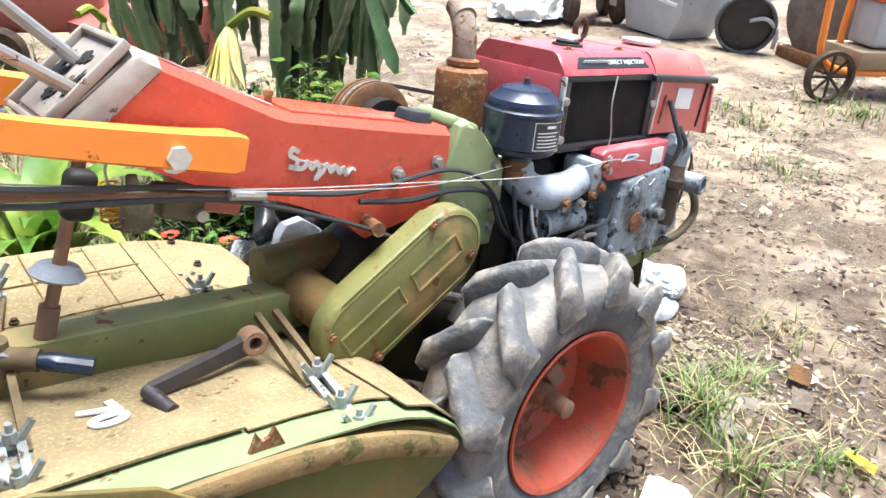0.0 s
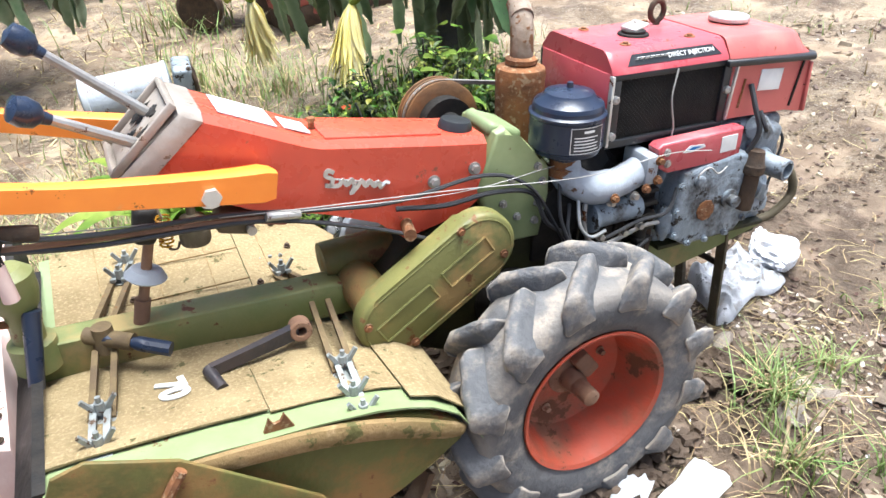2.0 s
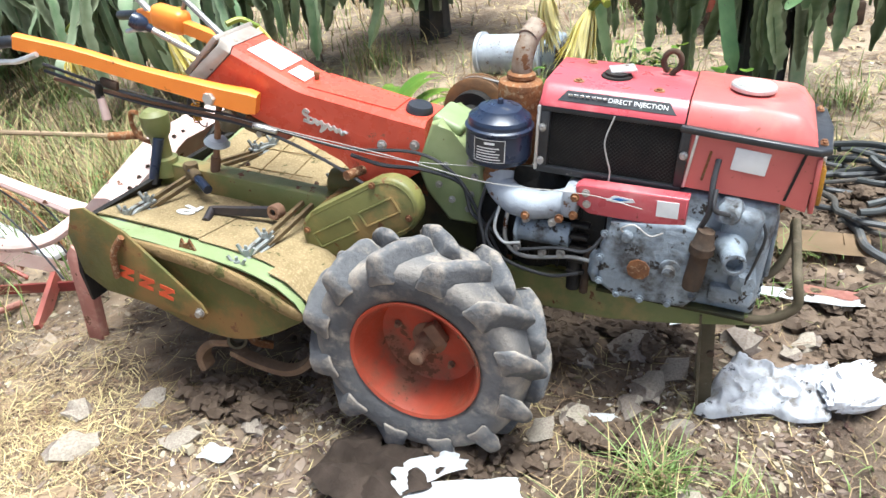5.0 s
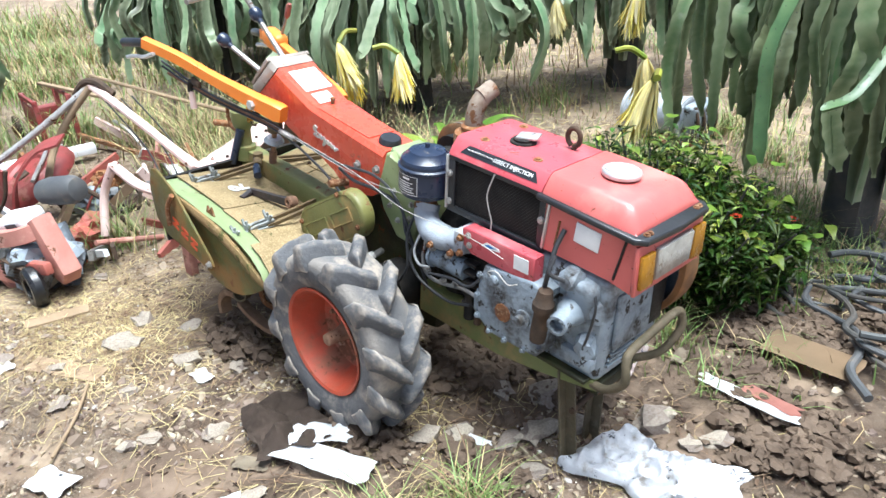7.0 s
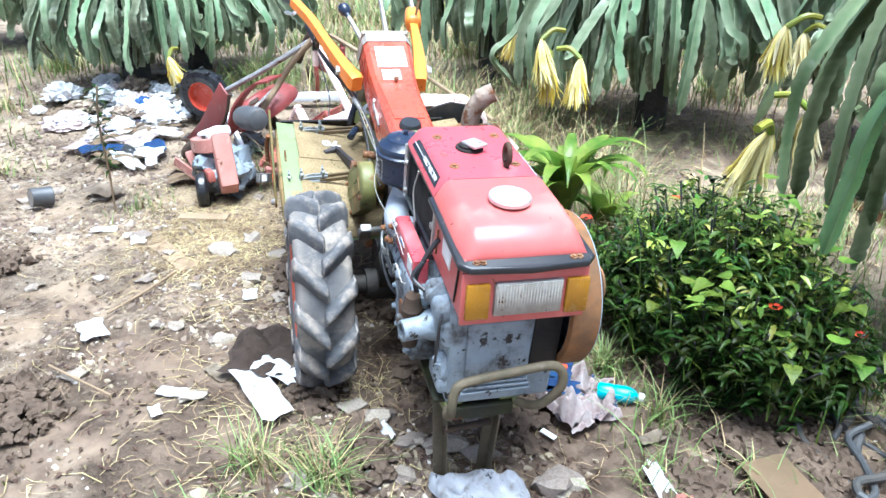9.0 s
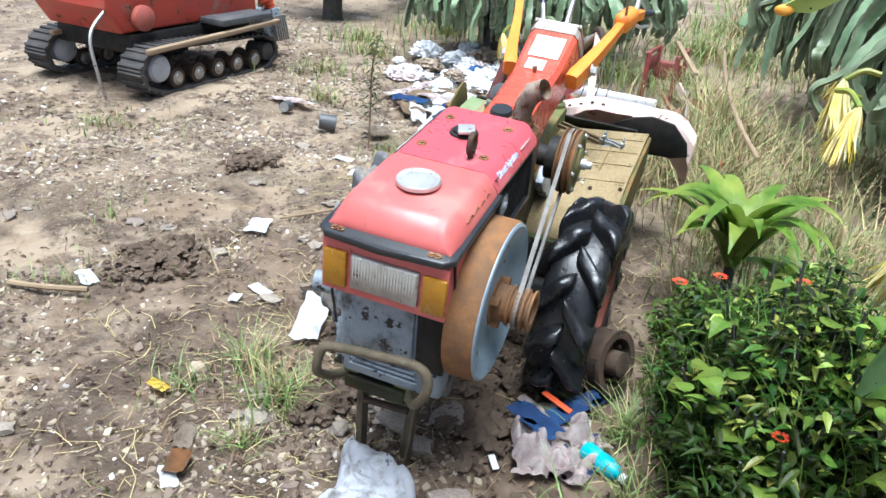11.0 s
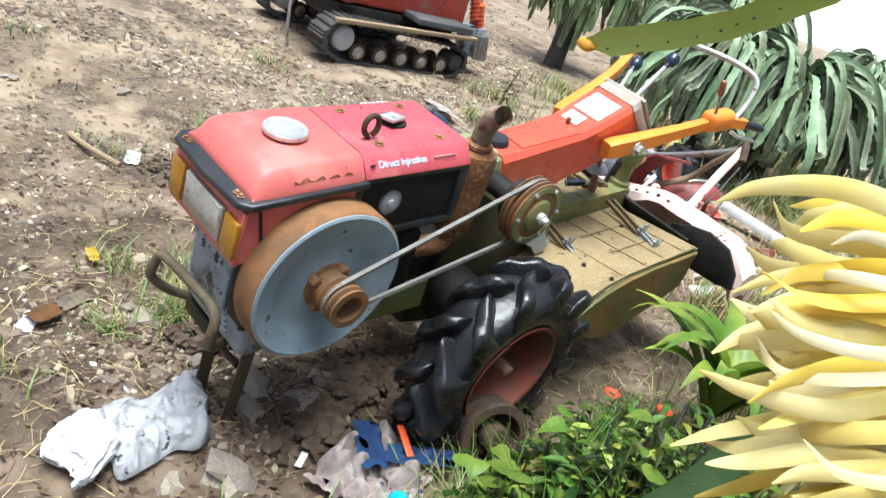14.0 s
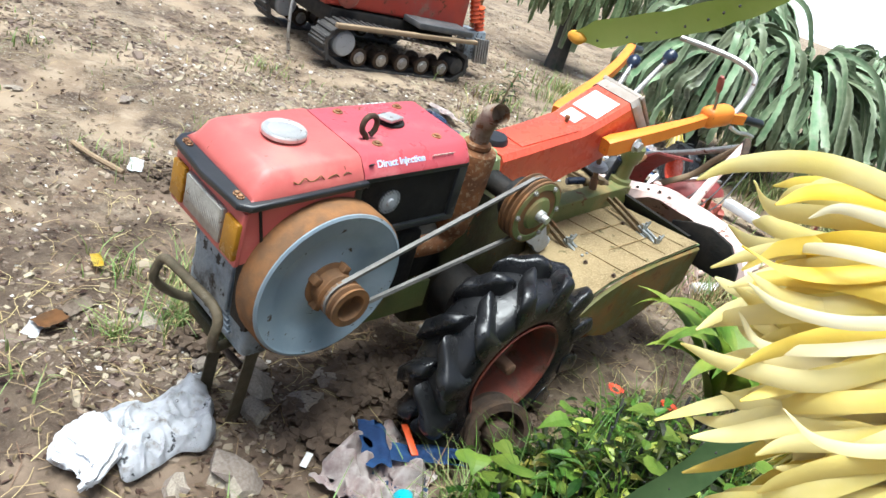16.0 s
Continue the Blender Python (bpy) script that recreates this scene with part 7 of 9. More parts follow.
        part("red_blossom", bm, "petal_red", root, "cluster of small red flowers", 0)


bush()


def small_bush(m, seed, rad, tall):
    rng = random.Random(seed)
    root = thing("ixora_bush", m, "small dark ixora bush with a few red blossoms in the grass", "bush")
    bm, bt = bm_new(), bm_new()
    for k in range(60):
        a, r = rng.uniform(0, 6.28), math.sqrt(rng.random())
        x, y = rad * r * math.cos(a), rad * r * math.sin(a)
        h = tall * (1 - 0.5 * r * r) * rng.uniform(0.6, 1.05)
        tube(bt, [(x * 0.3, y * 0.3, 0), (x * 0.7, y * 0.7, h * 0.5), (x, y, h)], 0.003, 4, 3)
        for j in range(26):
            t = rng.random()
            base = Vector((x * (0.7 + 0.3 * t), y * (0.7 + 0.3 * t), h * (0.35 + 0.65 * t))) + Vector((rng.gauss(0, 0.015), rng.gauss(0, 0.015), 0))
            b, el = rng.uniform(0, 6.28), rng.uniform(-0.2, 0.9)
            leaf_blade(bm, base, (math.cos(b) * math.cos(el), math.sin(b) * math.cos(el), math.sin(el)), rng.uniform(0.030, 0.055), rng.uniform(0.011, 0.020), 0.35, 0.4, 4, 0.8)
    part("twig", bt, "cactus_edge", root, "", 0)["kind"] = "stuff"
    part("foliage", bm, "leaf_mid", root, "small glossy leaves", 0)["kind"] = "stuff"
    for x, y in ((0.02, -0.09), (-0.10, 0.04)):
        bm = bm_new()
        for j in range(18):
            a = j * 2.4
            leaf_blade(bm, Vector((x + 0.012 * math.cos(a), y + 0.012 * math.sin(a), tall * 0.96)), (math.cos(a), math.sin(a), 0.5), 0.018, 0.010, 0.2, 0.2, 2)
        part("red_blossom", bm, "petal_red", root, "cluster of small red flowers", 0)


small_bush(pose(-0.24, 0.76, 0), 41, 0.17, 0.34)


def broad_plant(m, seed, leaves, length, rise, label):
    rng = random.Random(seed)
    root = thing("spider_lily", m, label, "lily plant", "broad-leaved lilies")
    part("cane", tube(bm_new(), [(0, 0, -rise), (0.01, 0.0, -rise * 0.5), (0, 0, 0.03)], 0.022, 10), "cactus_edge", root, "short leaf-scarred cane", 60)
    for k in range(leaves):
        a = k * 2.399 + rng.uniform(-0.2, 0.2)
        el = radians(rng.uniform(60, 88))
        L = length * rng.uniform(0.75, 1.1)
        d = Vector((math.cos(a) * math.cos(el), math.sin(a) * math.cos(el), math.sin(el)))
        bm = bm_new()
        # a strap-like leaf that rises, arches over and hangs at the tip
        wid, bend = rng.uniform(0.070, 0.105), rng.uniform(1.3, 3.3)
        pos, rows, n = Vector((0.02 * math.cos(a), 0.02 * math.sin(a), 0.01)), [], 16
        side = Vector((-math.sin(a), math.cos(a), 0))
        for i in range(n + 1):
            t = i / n
            e = el - bend * t ** 1.9
            d = Vector((math.cos(a) * math.cos(e), math.sin(a) * math.cos(e), math.sin(e)))
            up = side.cross(d)
            w = max(0.0015, 0.5 * wid * math.sin(math.pi * (0.10 + 0.90 * t) ** 0.9)) * (0.55 + 0.45 * min(1, 4 * t))
            rows.append([bm.verts.new(q) for q in (pos - side * w - up * w * 0.3, pos, pos + side * w - up * w * 0.3)])
            pos = pos + d * (L / n)
        for p, q in zip(rows, rows[1:]):
            for i in (0, 1):
                bm.faces.new((p[i], p[i + 1], q[i + 1], q[i]))
        bmesh.ops.solidify(bm, geom=bm.faces[:], thickness=0.0015)
        part("leaf", bm, "lily", root, "", 60)
    return root


broad_plant(pose(-0.66, 0.84, 0.22), 3, 26, 0.54, 0.24, "broad-leaved yellow-green lily clump beside the tractor")
broad_plant(pose(-0.80, 1.10, 0.04), 9, 9, 0.34, 0.06, "small broad-leaved lily clump in the grass")



def tufts():
    rng = random.Random(12)
    green, dry = bm_new(), bm_new()
    spots = []
    for x, y, r, n, h in ((0.62, -0.42, 0.13, 150, 0.17), (0.50, -0.62, 0.12, 80, 0.16), (0.85, -0.42, 0.10, 60, 0.10), (0.70, -0.75, 0.14, 60, 0.10), (0.85, 0.55, 0.22, 60, 0.13), (0.60, 0.68, 0.16, 110, 0.16), (0.95, 0.80, 0.2, 60, 0.12), (0.30, 0.62, 0.12, 120, 0.15),
                          (-0.10, 0.75, 0.15, 140, 0.22), (-0.75, 0.70, 0.25, 90, 0.20), (-1.2, 0.85, 0.30, 300, 0.34), (-1.6, 0.7, 0.35, 350, 0.42), (-1.5, 1.3, 0.5, 420, 0.40), (-0.5, 1.35, 0.40, 320, 0.32), (-0.2, 1.6, 0.4, 260, 0.3), (0.2, 1.55, 0.4, 240, 0.25),
                          (-2.2, 0.6, 0.4, 300, 0.42), (-2.4, 1.2, 0.5, 300, 0.35), (-3.2, 0.9, 0.6, 300, 0.35), (-4.4, 0.3, 0.8, 360, 0.35), (-5.8, -2.4, 0.9, 360, 0.32), (-3.3, -2.6, 0.5, 140, 0.16), (-4.9, -0.4, 0.6, 220, 0.25), (-6.6, 0.2, 1.0, 300, 0.3),
                          (-2.6, -2.2, 0.25, 90, 0.14), (-1.75, -1.2, 0.2, 50, 0.12), (0.9, 1.5, 0.3, 220, 0.2), (0.5, 2.0, 0.5, 260, 0.22), (1.2, 2.4, 0.5, 220, 0.18), (-0.6, 2.2, 0.6, 300, 0.22), (-1.8, 2.9, 0.7, 300, 0.22), (0.1, 2.7, 0.6, 260, 0.2),
                          (-3.0, 1.6, 0.8, 500, 0.34), (-4.2, 2.2, 0.9, 500, 0.34), (-3.4, 3.4, 1.0, 500, 0.34), (-5.6, 1.7, 1.0, 500, 0.36), (-7.0, 2.6, 1.4, 500, 0.4), (-5.0, 4.2, 1.4, 500, 0.4), (-2.4, 4.8, 1.2, 400, 0.3), (-6.8, -1.2, 1.2, 500, 0.36), (-8.6, 0.6, 1.5, 400, 0.4), (-4.7, -0.5, 0.5, 300, 0.34), (-0.2, 4.4, 1.0, 400, 0.2), (-3.0, 0.62, 0.35, 420, 0.55), (-2.2, 0.75, 0.3, 300, 0.5), (-3.8, 0.55, 0.4, 300, 0.45), (-2.4, 0.45, 0.4, 260, 0.42), (-1.9, 0.3, 0.25, 160, 0.40), (-2.05, -0.35, 0.25, 140, 0.30), (-0.9, 1.2, 0.25, 200, 0.42), (3.3, 1.0, 0.5, 150, 0.10), (4.0, 0.6, 0.6, 200, 0.12), (2.6, 0.4, 0.5, 110, 0.08), (4.4, -0.4, 0.8, 160, 0.10), (2.8, 2.0, 0.6, 140, 0.1), (1.8, -1.4, 0.6, 90, 0.06), (0.35, -1.6, 0.3, 60, 0.08), (-0.2, -1.9, 0.3, 50, 0.08), (1.25, -0.35, 0.25, 70, 0.08),
                          (-8.0, 1.3, 1.4, 900, 0.30), (-10.4, 1.9, 2.0, 900, 0.36), (-9.0, 3.2, 2.0, 700, 0.36), (-6.4, 0.7, 1.2, 700, 0.28), (-12.5, 1.2, 2.2, 700, 0.40), (-5.3, 2.6, 1.2, 500, 0.26), (-0.6, 1.9, 0.6, 420, 0.24), (0.6, 1.75, 0.4, 300, 0.22), (-0.4, 3.0, 0.7, 400, 0.22), (-4.0, -4.6, 0.8, 240, 0.25), (-4.8, -3.0, 0.5, 160, 0.22), (-4.3, -2.6, 0.4, 130, 0.2), (-1.2, -3.0, 0.6, 120, 0.1), (0.3, -3.0, 0.8, 120, 0.08)):
        spots.append((x, y, r, n, h))
    for x, y, r, n, h in spots:
        for k in range(n):
            a, q = rng.uniform(0, 6.28), abs(rng.gauss(0, 0.55)) * r
            px, py = x + q * math.cos(a), y + q * math.sin(a)
            if math.hypot(px, py - 0.0) < 0.30:
                continue
            hh = h * rng.uniform(0.45, 1.2)
            share = 0.66 if (-4.2 < px < -1.4 and 0.2 < py < 1.5) else 0.45 if (px < -0.3 and py > 0.4) else 0.3
            grass_blade(dry if rng.random() < share else green, px, py, ground_height(px, py) - 0.005, hh, hh * rng.uniform(0.25, 1.35), rng.uniform(0, 6.28), rng.uniform(0.0018, 0.0042) * (1 + 0.25 * max(0, math.hypot(px, py) - 2)))
    tagged(part("grass", green, "grass", None, "", 0), "scattered green grass tufts in the mud", "grass", kind="stuff")
    # straw lying on the soil
    for k in range(19000):
        x = rng.gauss(-0.3, 2.3)
        y = rng.gauss(-0.6, 1.7)
        if k < 1300:
            x, y = rng.gauss(-0.5, 0.7), rng.gauss(-0.25, 0.45)
        elif k < 1900:
            x, y = rng.gauss(-1.6, 0.35), rng.gauss(-0.75, 0.3)
        elif k < 2300:
            x, y = rng.gauss(0.6, 0.5), rng.gauss(-0.2, 0.5)
        elif k < 3800:
            x, y = rng.gauss(1.5, 0.45), rng.gauss(1.7, 0.5)
        elif k < 4800:
            x, y = rng.gauss(-1.2, 0.5), rng.gauss(1.2, 0.5)
        elif k < 5600:
            x, y = rng.gauss(-2.2, 0.5), rng.gauss(-0.5, 0.4)
        elif k > 16500:
            x, y = rng.gauss(-1.25, 0.28), rng.gauss(-0.80, 0.20)
        elif k > 9500:
            # fallen dry stems under the cacti
            x, y = rng.uniform(-8, 1.5), rng.uniform(1.4, 6)
        a = rng.uniform(0, 6.28)
        L = rng.uniform(0.03, 0.16)
        z = ground_height(x, y) + 0.004
        p = [Vector((x, y, z)), Vector((x + L * 0.5 * math.cos(a), y + L * 0.5 * math.sin(a), z + rng.uniform(0.0, 0.018))), Vector((x + L * math.cos(a + 0.25), y + L * math.sin(a + 0.25), z + rng.uniform(0, 0.008)))]
        w = rng.uniform(0.0006, 0.0015)
        if 9500 < k <= 16500:
            w, L = w * 3.5, L * 1.8
        s = Vector((-math.sin(a), math.cos(a), 0)) * w
        rows = [(dry.verts.new(q - s), dry.verts.new(q + s)) for q in p]
        for (c, d), (e, f) in zip(rows, rows[1:]):
            dry.faces.new((c, d, f, e))
    tagged(part("straw", dry, "straw", None, "", 0), "dry grass and straw litter on the ground", "straw", kind="stuff")


tufts()


def chips():
    rng = random.Random(21)

    def heaped(x, y):
        return noise.noise(Vector((x * 1.3, y * 1.3, 7.7))) + 0.7 * noise.noise(Vector((x * 3.6, y * 3.6, 2.9)))

    def scatter(name, count, small, large, mat_name, label, seed):
        r = random.Random(seed)
        verts, faces = [], []
        for k in range(count):
            u = r.random()
            if u < 0.30:
                x, y = r.gauss(-0.7, 1.2), r.gauss(-1.5, 0.8)
            elif u < 0.62:
                x, y = r.uniform(-5.5, 3), r.uniform(-4.8, 0.3)
            elif u < 0.72:
                x, y = r.uniform(-8, -2), r.uniform(-8, -2)
            elif u < 0.84:
                x, y = r.gauss(0.7, 0.6), r.gauss(-0.1, 0.55)
            else:
                x, y = r.uniform(1.2, 6.5), r.uniform(-2, 4)
            if heaped(x, y) < r.gauss(0.02, 0.16):
                continue
            far = math.hypot(x, y)
            s = small + (large - small) * r.random() ** 2.4
            s *= 1.0 if far < 2.5 else 1.45
            z = ground_height(x, y)
            a = r.uniform(0, 6.28)
            tx, ty = r.gauss(0, 0.30), r.gauss(0, 0.30)
            n = r.choice((4, 5, 5, 6))
            h = s * r.uniform(0.10, 0.42)
            e = r.uniform(0.3, 0.85)
            b0 = len(verts)
            for top in (0, 1):
                for j in range(n):
                    b = 2 * math.pi * j / n + 0.35 * math.sin(k * 1.7 + j * 2.1)
                    q = s * (1 - top * r.uniform(0.12, 0.45))
                    dx, dy = q * math.cos(b), q * e * math.sin(b)
                    X, Y = dx * math.cos(a) - dy * math.sin(a), dx * math.sin(a) + dy * math.cos(a)
                    verts.append((x + X, y + Y, z + tx * X + ty * Y + (h if top else -0.006)))
            faces.append(tuple(range(b0 + n, b0 + 2 * n)))
            for j in range(n):
                i = (j + 1) % n
                faces.append((b0 + j, b0 + i, b0 + n + i, b0 + n + j))
        me = bpy.data.meshes.new(name)
        me.from_pydata(verts, [], faces)
        me.materials.append(M[mat_name])
        tagged(new(name, me), label, "gravel", kind="stuff")
    scatter("stone_chips", 52000, 0.004, 0.024, "shard", "grey-brown stone chips and rubble in the mud", 21)
    scatter("shell_bits", 5200, 0.004, 0.019, "shell", "bleached white shell and plaster bits in the mud", 22)
    scatter("large_chips", 1500, 0.018, 0.044, "shard", "flat pale stone pieces lying on the mud", 23)
    # brown leaf and bark litter trodden flat
    bm = bm_new()
    for k in range(26000):
        if k < 3500:
            x, y = rng.gauss(0.4, 0.9), rng.gauss(-0.3, 0.8)
        else:
            x, y = rng.uniform(-4.5, 3.5), rng.uniform(-4.0, 1.8)
        if k > 23500:
            x, y = rng.uniform(-8, -2), rng.uniform(-8, -2)
        if k > 3500 and noise.noise(Vector((x * 1.7, y * 1.7, 4.2))) + 0.6 * noise.noise(Vector((x * 4.5, y * 4.5, 1.2))) < -0.02:
            continue
        z = ground_height(x, y) + rng.uniform(0.002, 0.010)
        a, s = rng.uniform(0, 6.28), rng.uniform(0.004, 0.017)
        ca, sa, w = math.cos(a) * s, math.sin(a) * s, rng.uniform(0.2, 0.6)
        if math.hypot(x, y) > 3:
            ca, sa = ca * 1.6, sa * 1.6
        k1, k2 = rng.uniform(-0.6, 0.6), rng.uniform(-0.6, 0.6)
        q = [(x - ca, y - sa, z), (x + sa * w + ca * k1, y - ca * w + sa * k1, z + rng.uniform(0, s * 0.5)), (x + ca, y + sa, z), (x - sa * w + ca * k2, y + ca * w + sa * k2, z + rng.uniform(0, s * 0.5))]
        v = [bm.verts.new(p) for p in q]
        bm.faces.new(v[:3])
        bm.faces.new((v[0], v[2], v[3]))
    tagged(part("leaf_litter", bm, "debris", None, "", 0), "brown dead leaf and bark litter on the mud", "leaf litter", kind="stuff")
    # larger stones, each a thing
    meshes = []
    for k in range(6):
        bm = bm_new()
        lump(bm, (0, 0, 0), (1, 0.75, 0.5), 0.35, 2, 30 + k, 1.6)
        me = bpy.data.meshes.new("stone")
        bm.to_mesh(me)
        bm.free()
        me.shade_smooth()
        me.set_sharp_from_angle(angle=radians(28))
        me.materials.append(M["stone"])
        meshes.append(me)
    known = [(0.72, -0.437, 0.05), (0.75, -0.50, 0.035), (-1.17, -0.61, 0.06), (-1.06, -0.756, 0.08), (-0.96, -0.50, 0.05), (-0.56, -0.50, 0.05), (0.378, -0.226, 0.06), (0.52, -0.143, 0.055), (0.617, -0.50, 0.05), (0.56, -0.05, 0.07), (0.62, 0.05, 0.06),
             (0.48, 0.10, 0.08), (0.44, 0.22, 0.06), (0.80, 0.25, 0.085), (0.95, 0.22, 0.04), (1.0, 0.30, 0.05), (0.30, -0.30, 0.05), (0.35, 0.02, 0.05), (-0.44, -1.0, 0.035), (-1.3, -1.15, 0.06), (-0.84, -1.08, 0.05), (-0.3, -0.75, 0.05), (-0.75, -0.62, 0.06), (0.66, -0.20, 0.05)]
    for k in range(46):
        known.append((rng.uniform(-3.0, 1.6), rng.uniform(-2.8, -0.45), rng.uniform(0.02, 0.05)))
    for i, (x, y, s) in enumerate(known):
        ob = new("stone", meshes[i % 6])
        ob.matrix_basis = pose(x, y, ground_height(x, y) + s * 0.15, rng.uniform(-12, 12), rng.uniform(-12, 12), rng.uniform(0, 360)) @ Matrix.Diagonal((s, s, s * rng.uniform(0.6, 1.0), 1))
        tagged(ob, "rough grey-brown stone half set in mud", "stone", "loose stones")


chips()


# ---- litter on the ground ----


def sheet_thing(name, m, w, h, mat_name, label, category, amp=0.03, freq=7, seed=0, nx=26, ny=18, edge=0.25, thick=0.002, lift=0.012, group="", smooth=25):
    """A crumpled sheet with a torn outline, lying on the soil."""
    bm = bm_new()
    off = Vector((seed * 2.3, seed * 1.1, seed))
    grid = []
    for j in range(ny + 1):
        row = []
        for i in range(nx + 1):
            u, v = -1 + 2 * i / nx, -1 + 2 * j / ny
            k = 1 + edge * noise.noise(Vector((u * 1.7, v * 1.7, 0)) + off)
            x, y = u * w / 2 * k, v * h / 2 * (1 + edge * noise.noise(Vector((u * 1.7, v * 1.7, 5)) + off))
            z = amp * (abs(noise.noise(Vector((x * freq, y * freq, 1)) + off)) * 1.6 + 0.6 * noise.noise(Vector((x * freq * 2.6, y * freq * 2.6, 3)) + off)) * (1 - 0.6 * max(abs(u), abs(v)) ** 4)
            row.append(bm.verts.new((x, y, max(z, -0.002) + lift)))
        grid.append(row)
    for a, b in zip(grid, grid[1:]):
        for i in range(nx):
            bm.faces.new((a[i], a[i + 1], b[i + 1], b[i]))
    bmesh.ops.solidify(bm, geom=bm.faces[:], thickness=thick)
    ob = part(name, bm, mat_name, None, "", smooth)
    ob.matrix_basis = m
    return tagged(ob, label, category, group)


def crumpled(bm, c, s, seed, amp=0.22, sub=5):
    v = bmesh.ops.create_icosphere(bm, subdivisions=sub, radius=1)["verts"]
    off = Vector((seed * 3.1, seed * 1.7, seed))
    for x in v:
        n = x.co.normalized()
        k = 1 + amp * (abs(noise.noise(n * 2.2 + off)) * 2 - 0.5) + amp * 0.6 * (abs(noise.noise(n * 5.5 + off)) * 2 - 0.4) + amp * 0.25 * noise.noise(n * 13 + off)
        q = n * k
        z = q.z * s[2]
        x.co = Vector((q.x * s[0] + c[0], q.y * s[1] + c[1], max(-0.012, z) + c[2]))


def white_sack():
    """An empty woven sack: flat creased body and a rolled, bunched mouth."""
    root = thing("plastic_sack", pose(0, 0, 0), "crumpled white woven plastic sack, smeared with dirt, on the mud", "sack")
    corners = [Vector((0.695, -0.125, 0)), Vector((0.785, 0.110, 0)), Vector((1.050, 0.165, 0)), Vector((1.040, -0.070, 0))]

    def crease(x, y):
        a = abs(noise.noise(Vector((x * 15 + y * 6, y * 12 - x * 8, 3.1))))
        b = abs(noise.noise(Vector((x * 10 - y * 14, x * 15 + y * 5, 8.7))))
        c = abs(noise.noise(Vector((x * 40, y * 34, 1.3))))
        return 0.030 * max(0, 0.5 - 2.2 * a) + 0.026 * max(0, 0.5 - 2.2 * b) + 0.005 * (0.5 - c)
    bm = bm_new()
    nx, ny = 70, 60
    grid = []
    for j in range(ny + 1):
        row = []
        for i in range(nx + 1):
            u, v = i / nx, j / ny
            p = (corners[0] * (1 - v) + corners[1] * v) * (1 - u) + (corners[3] * (1 - v) + corners[2] * v) * u
            k = 0.035 * noise.noise(Vector((u * 3, v * 3, 4)))
            x, y = p.x + k, p.y + 0.03 * noise.noise(Vector((u * 3, v * 3, 9)))
            e = min(1, 9 * min(u, 1 - u, v, 1 - v)) ** 0.5
            z = 0.006 + e * (0.020 + 0.018 * noise.noise(Vector((x * 6, y * 6, 2))) + crease(x, y)) + 0.05 * max(0, 1 - 4 * u) * e
            row.append(bm.verts.new((x, y, max(0.004, z))))
        grid.append(row)
    for p, q in zip(grid, grid[1:]):
        for i in range(nx):
            bm.faces.new((p[i], p[i + 1], q[i + 1], q[i]))
    bmesh.ops.solidify(bm, geom=bm.faces[:], thickness=0.0015)
    part("sack_body", bm, "sack", root, "", 40)
    # rolled mouth with folds running along it
    bm = bm_new()
    loops = []
    for i in range(40):
        t = i / 39
        c = Vector((1.075, -0.045, 0.040)).lerp(Vector((1.130, 0.165, 0.040)), t) + Vector((0.02 * math.sin(t * 7), 0, 0))
        ring = []
        for k in range(48):
            a = 2 * math.pi * k / 48
            fold = 0.030 * abs(noise.noise(Vector((math.cos(a) * 2.2 + t * 1.5, math.sin(a) * 2.2, t * 4.0 + 5)))) + 0.005 * abs(noise.noise(Vector((math.cos(a) * 9, math.sin(a) * 9, t * 5))))
            r = (0.052 + 0.012 * math.sin(t * 5)) * (math.sin(math.pi * (0.06 + 0.88 * t)) ** 0.35) - fold
            q = c + Vector((math.cos(a) * r * 1.5, math.cos(a) * r * 0.25, math.sin(a) * r * 0.85))
            q.z = max(0.004, q.z)
            ring.append(q)
        loops.append(ring)
    rings(bm, loops)
    part("rolled_mouth", bm, "sack", root, "", 45)


white_sack()
sheet_thing("plastic_sheet", pose(0.14, -0.60, 0.0, 0, 0, 18), 0.36, 0.11, "white", "dirty white plastic sheet by the wheel", "plastic sheet", 0.02, 9, 1)
sheet_thing("plastic_sheet", pose(0.05, -0.53, 0.01, 0, 0, 40), 0.20, 0.09, "white", "torn white plastic scrap by the wheel", "plastic sheet", 0.025, 12, 6)
sheet_thing("rag", pose(-0.10, -0.58, 0.0, 0, 0, -20), 0.30, 0.24, "rag", "dark brown muddy rag", "rag", 0.05, 8, 3)
sheet_thing("cloth", pose(0.36, 0.42, 0.0, 0, 0, 30), 0.24, 0.22, "print_cloth", "faded printed cloth trampled in mud", "cloth", 0.05, 12, 4, 40, 36)
sheet_thing("cloth", pose(0.50, 0.47, 0.0, 0, 0, 80), 0.20, 0.15, "print_cloth", "faded printed cloth trampled in mud", "cloth", 0.05, 13, 8, 40, 30)
for x, y, r, w, h, k in ((0.47, 0.36, 20, 0.20, 0.12, 71), (0.56, 0.42, 110, 0.17, 0.11, 72), (0.40, 0.50, 60, 0.18, 0.10, 73)):
    sheet_thing("cloth", pose(x, y, 0.015, 0, 0, r), w, h, "print_cloth", "crumpled pinkish-white printed cloth in the mud", "cloth", 0.075, 13, k, 40, 30)
sheet_thing("blue_cloth", pose(0.43, 0.36, 0.060, 0, 0, 60), 0.19, 0.08, "blue_cloth", "dark blue cloth strip", "cloth", 0.025, 8, 9)
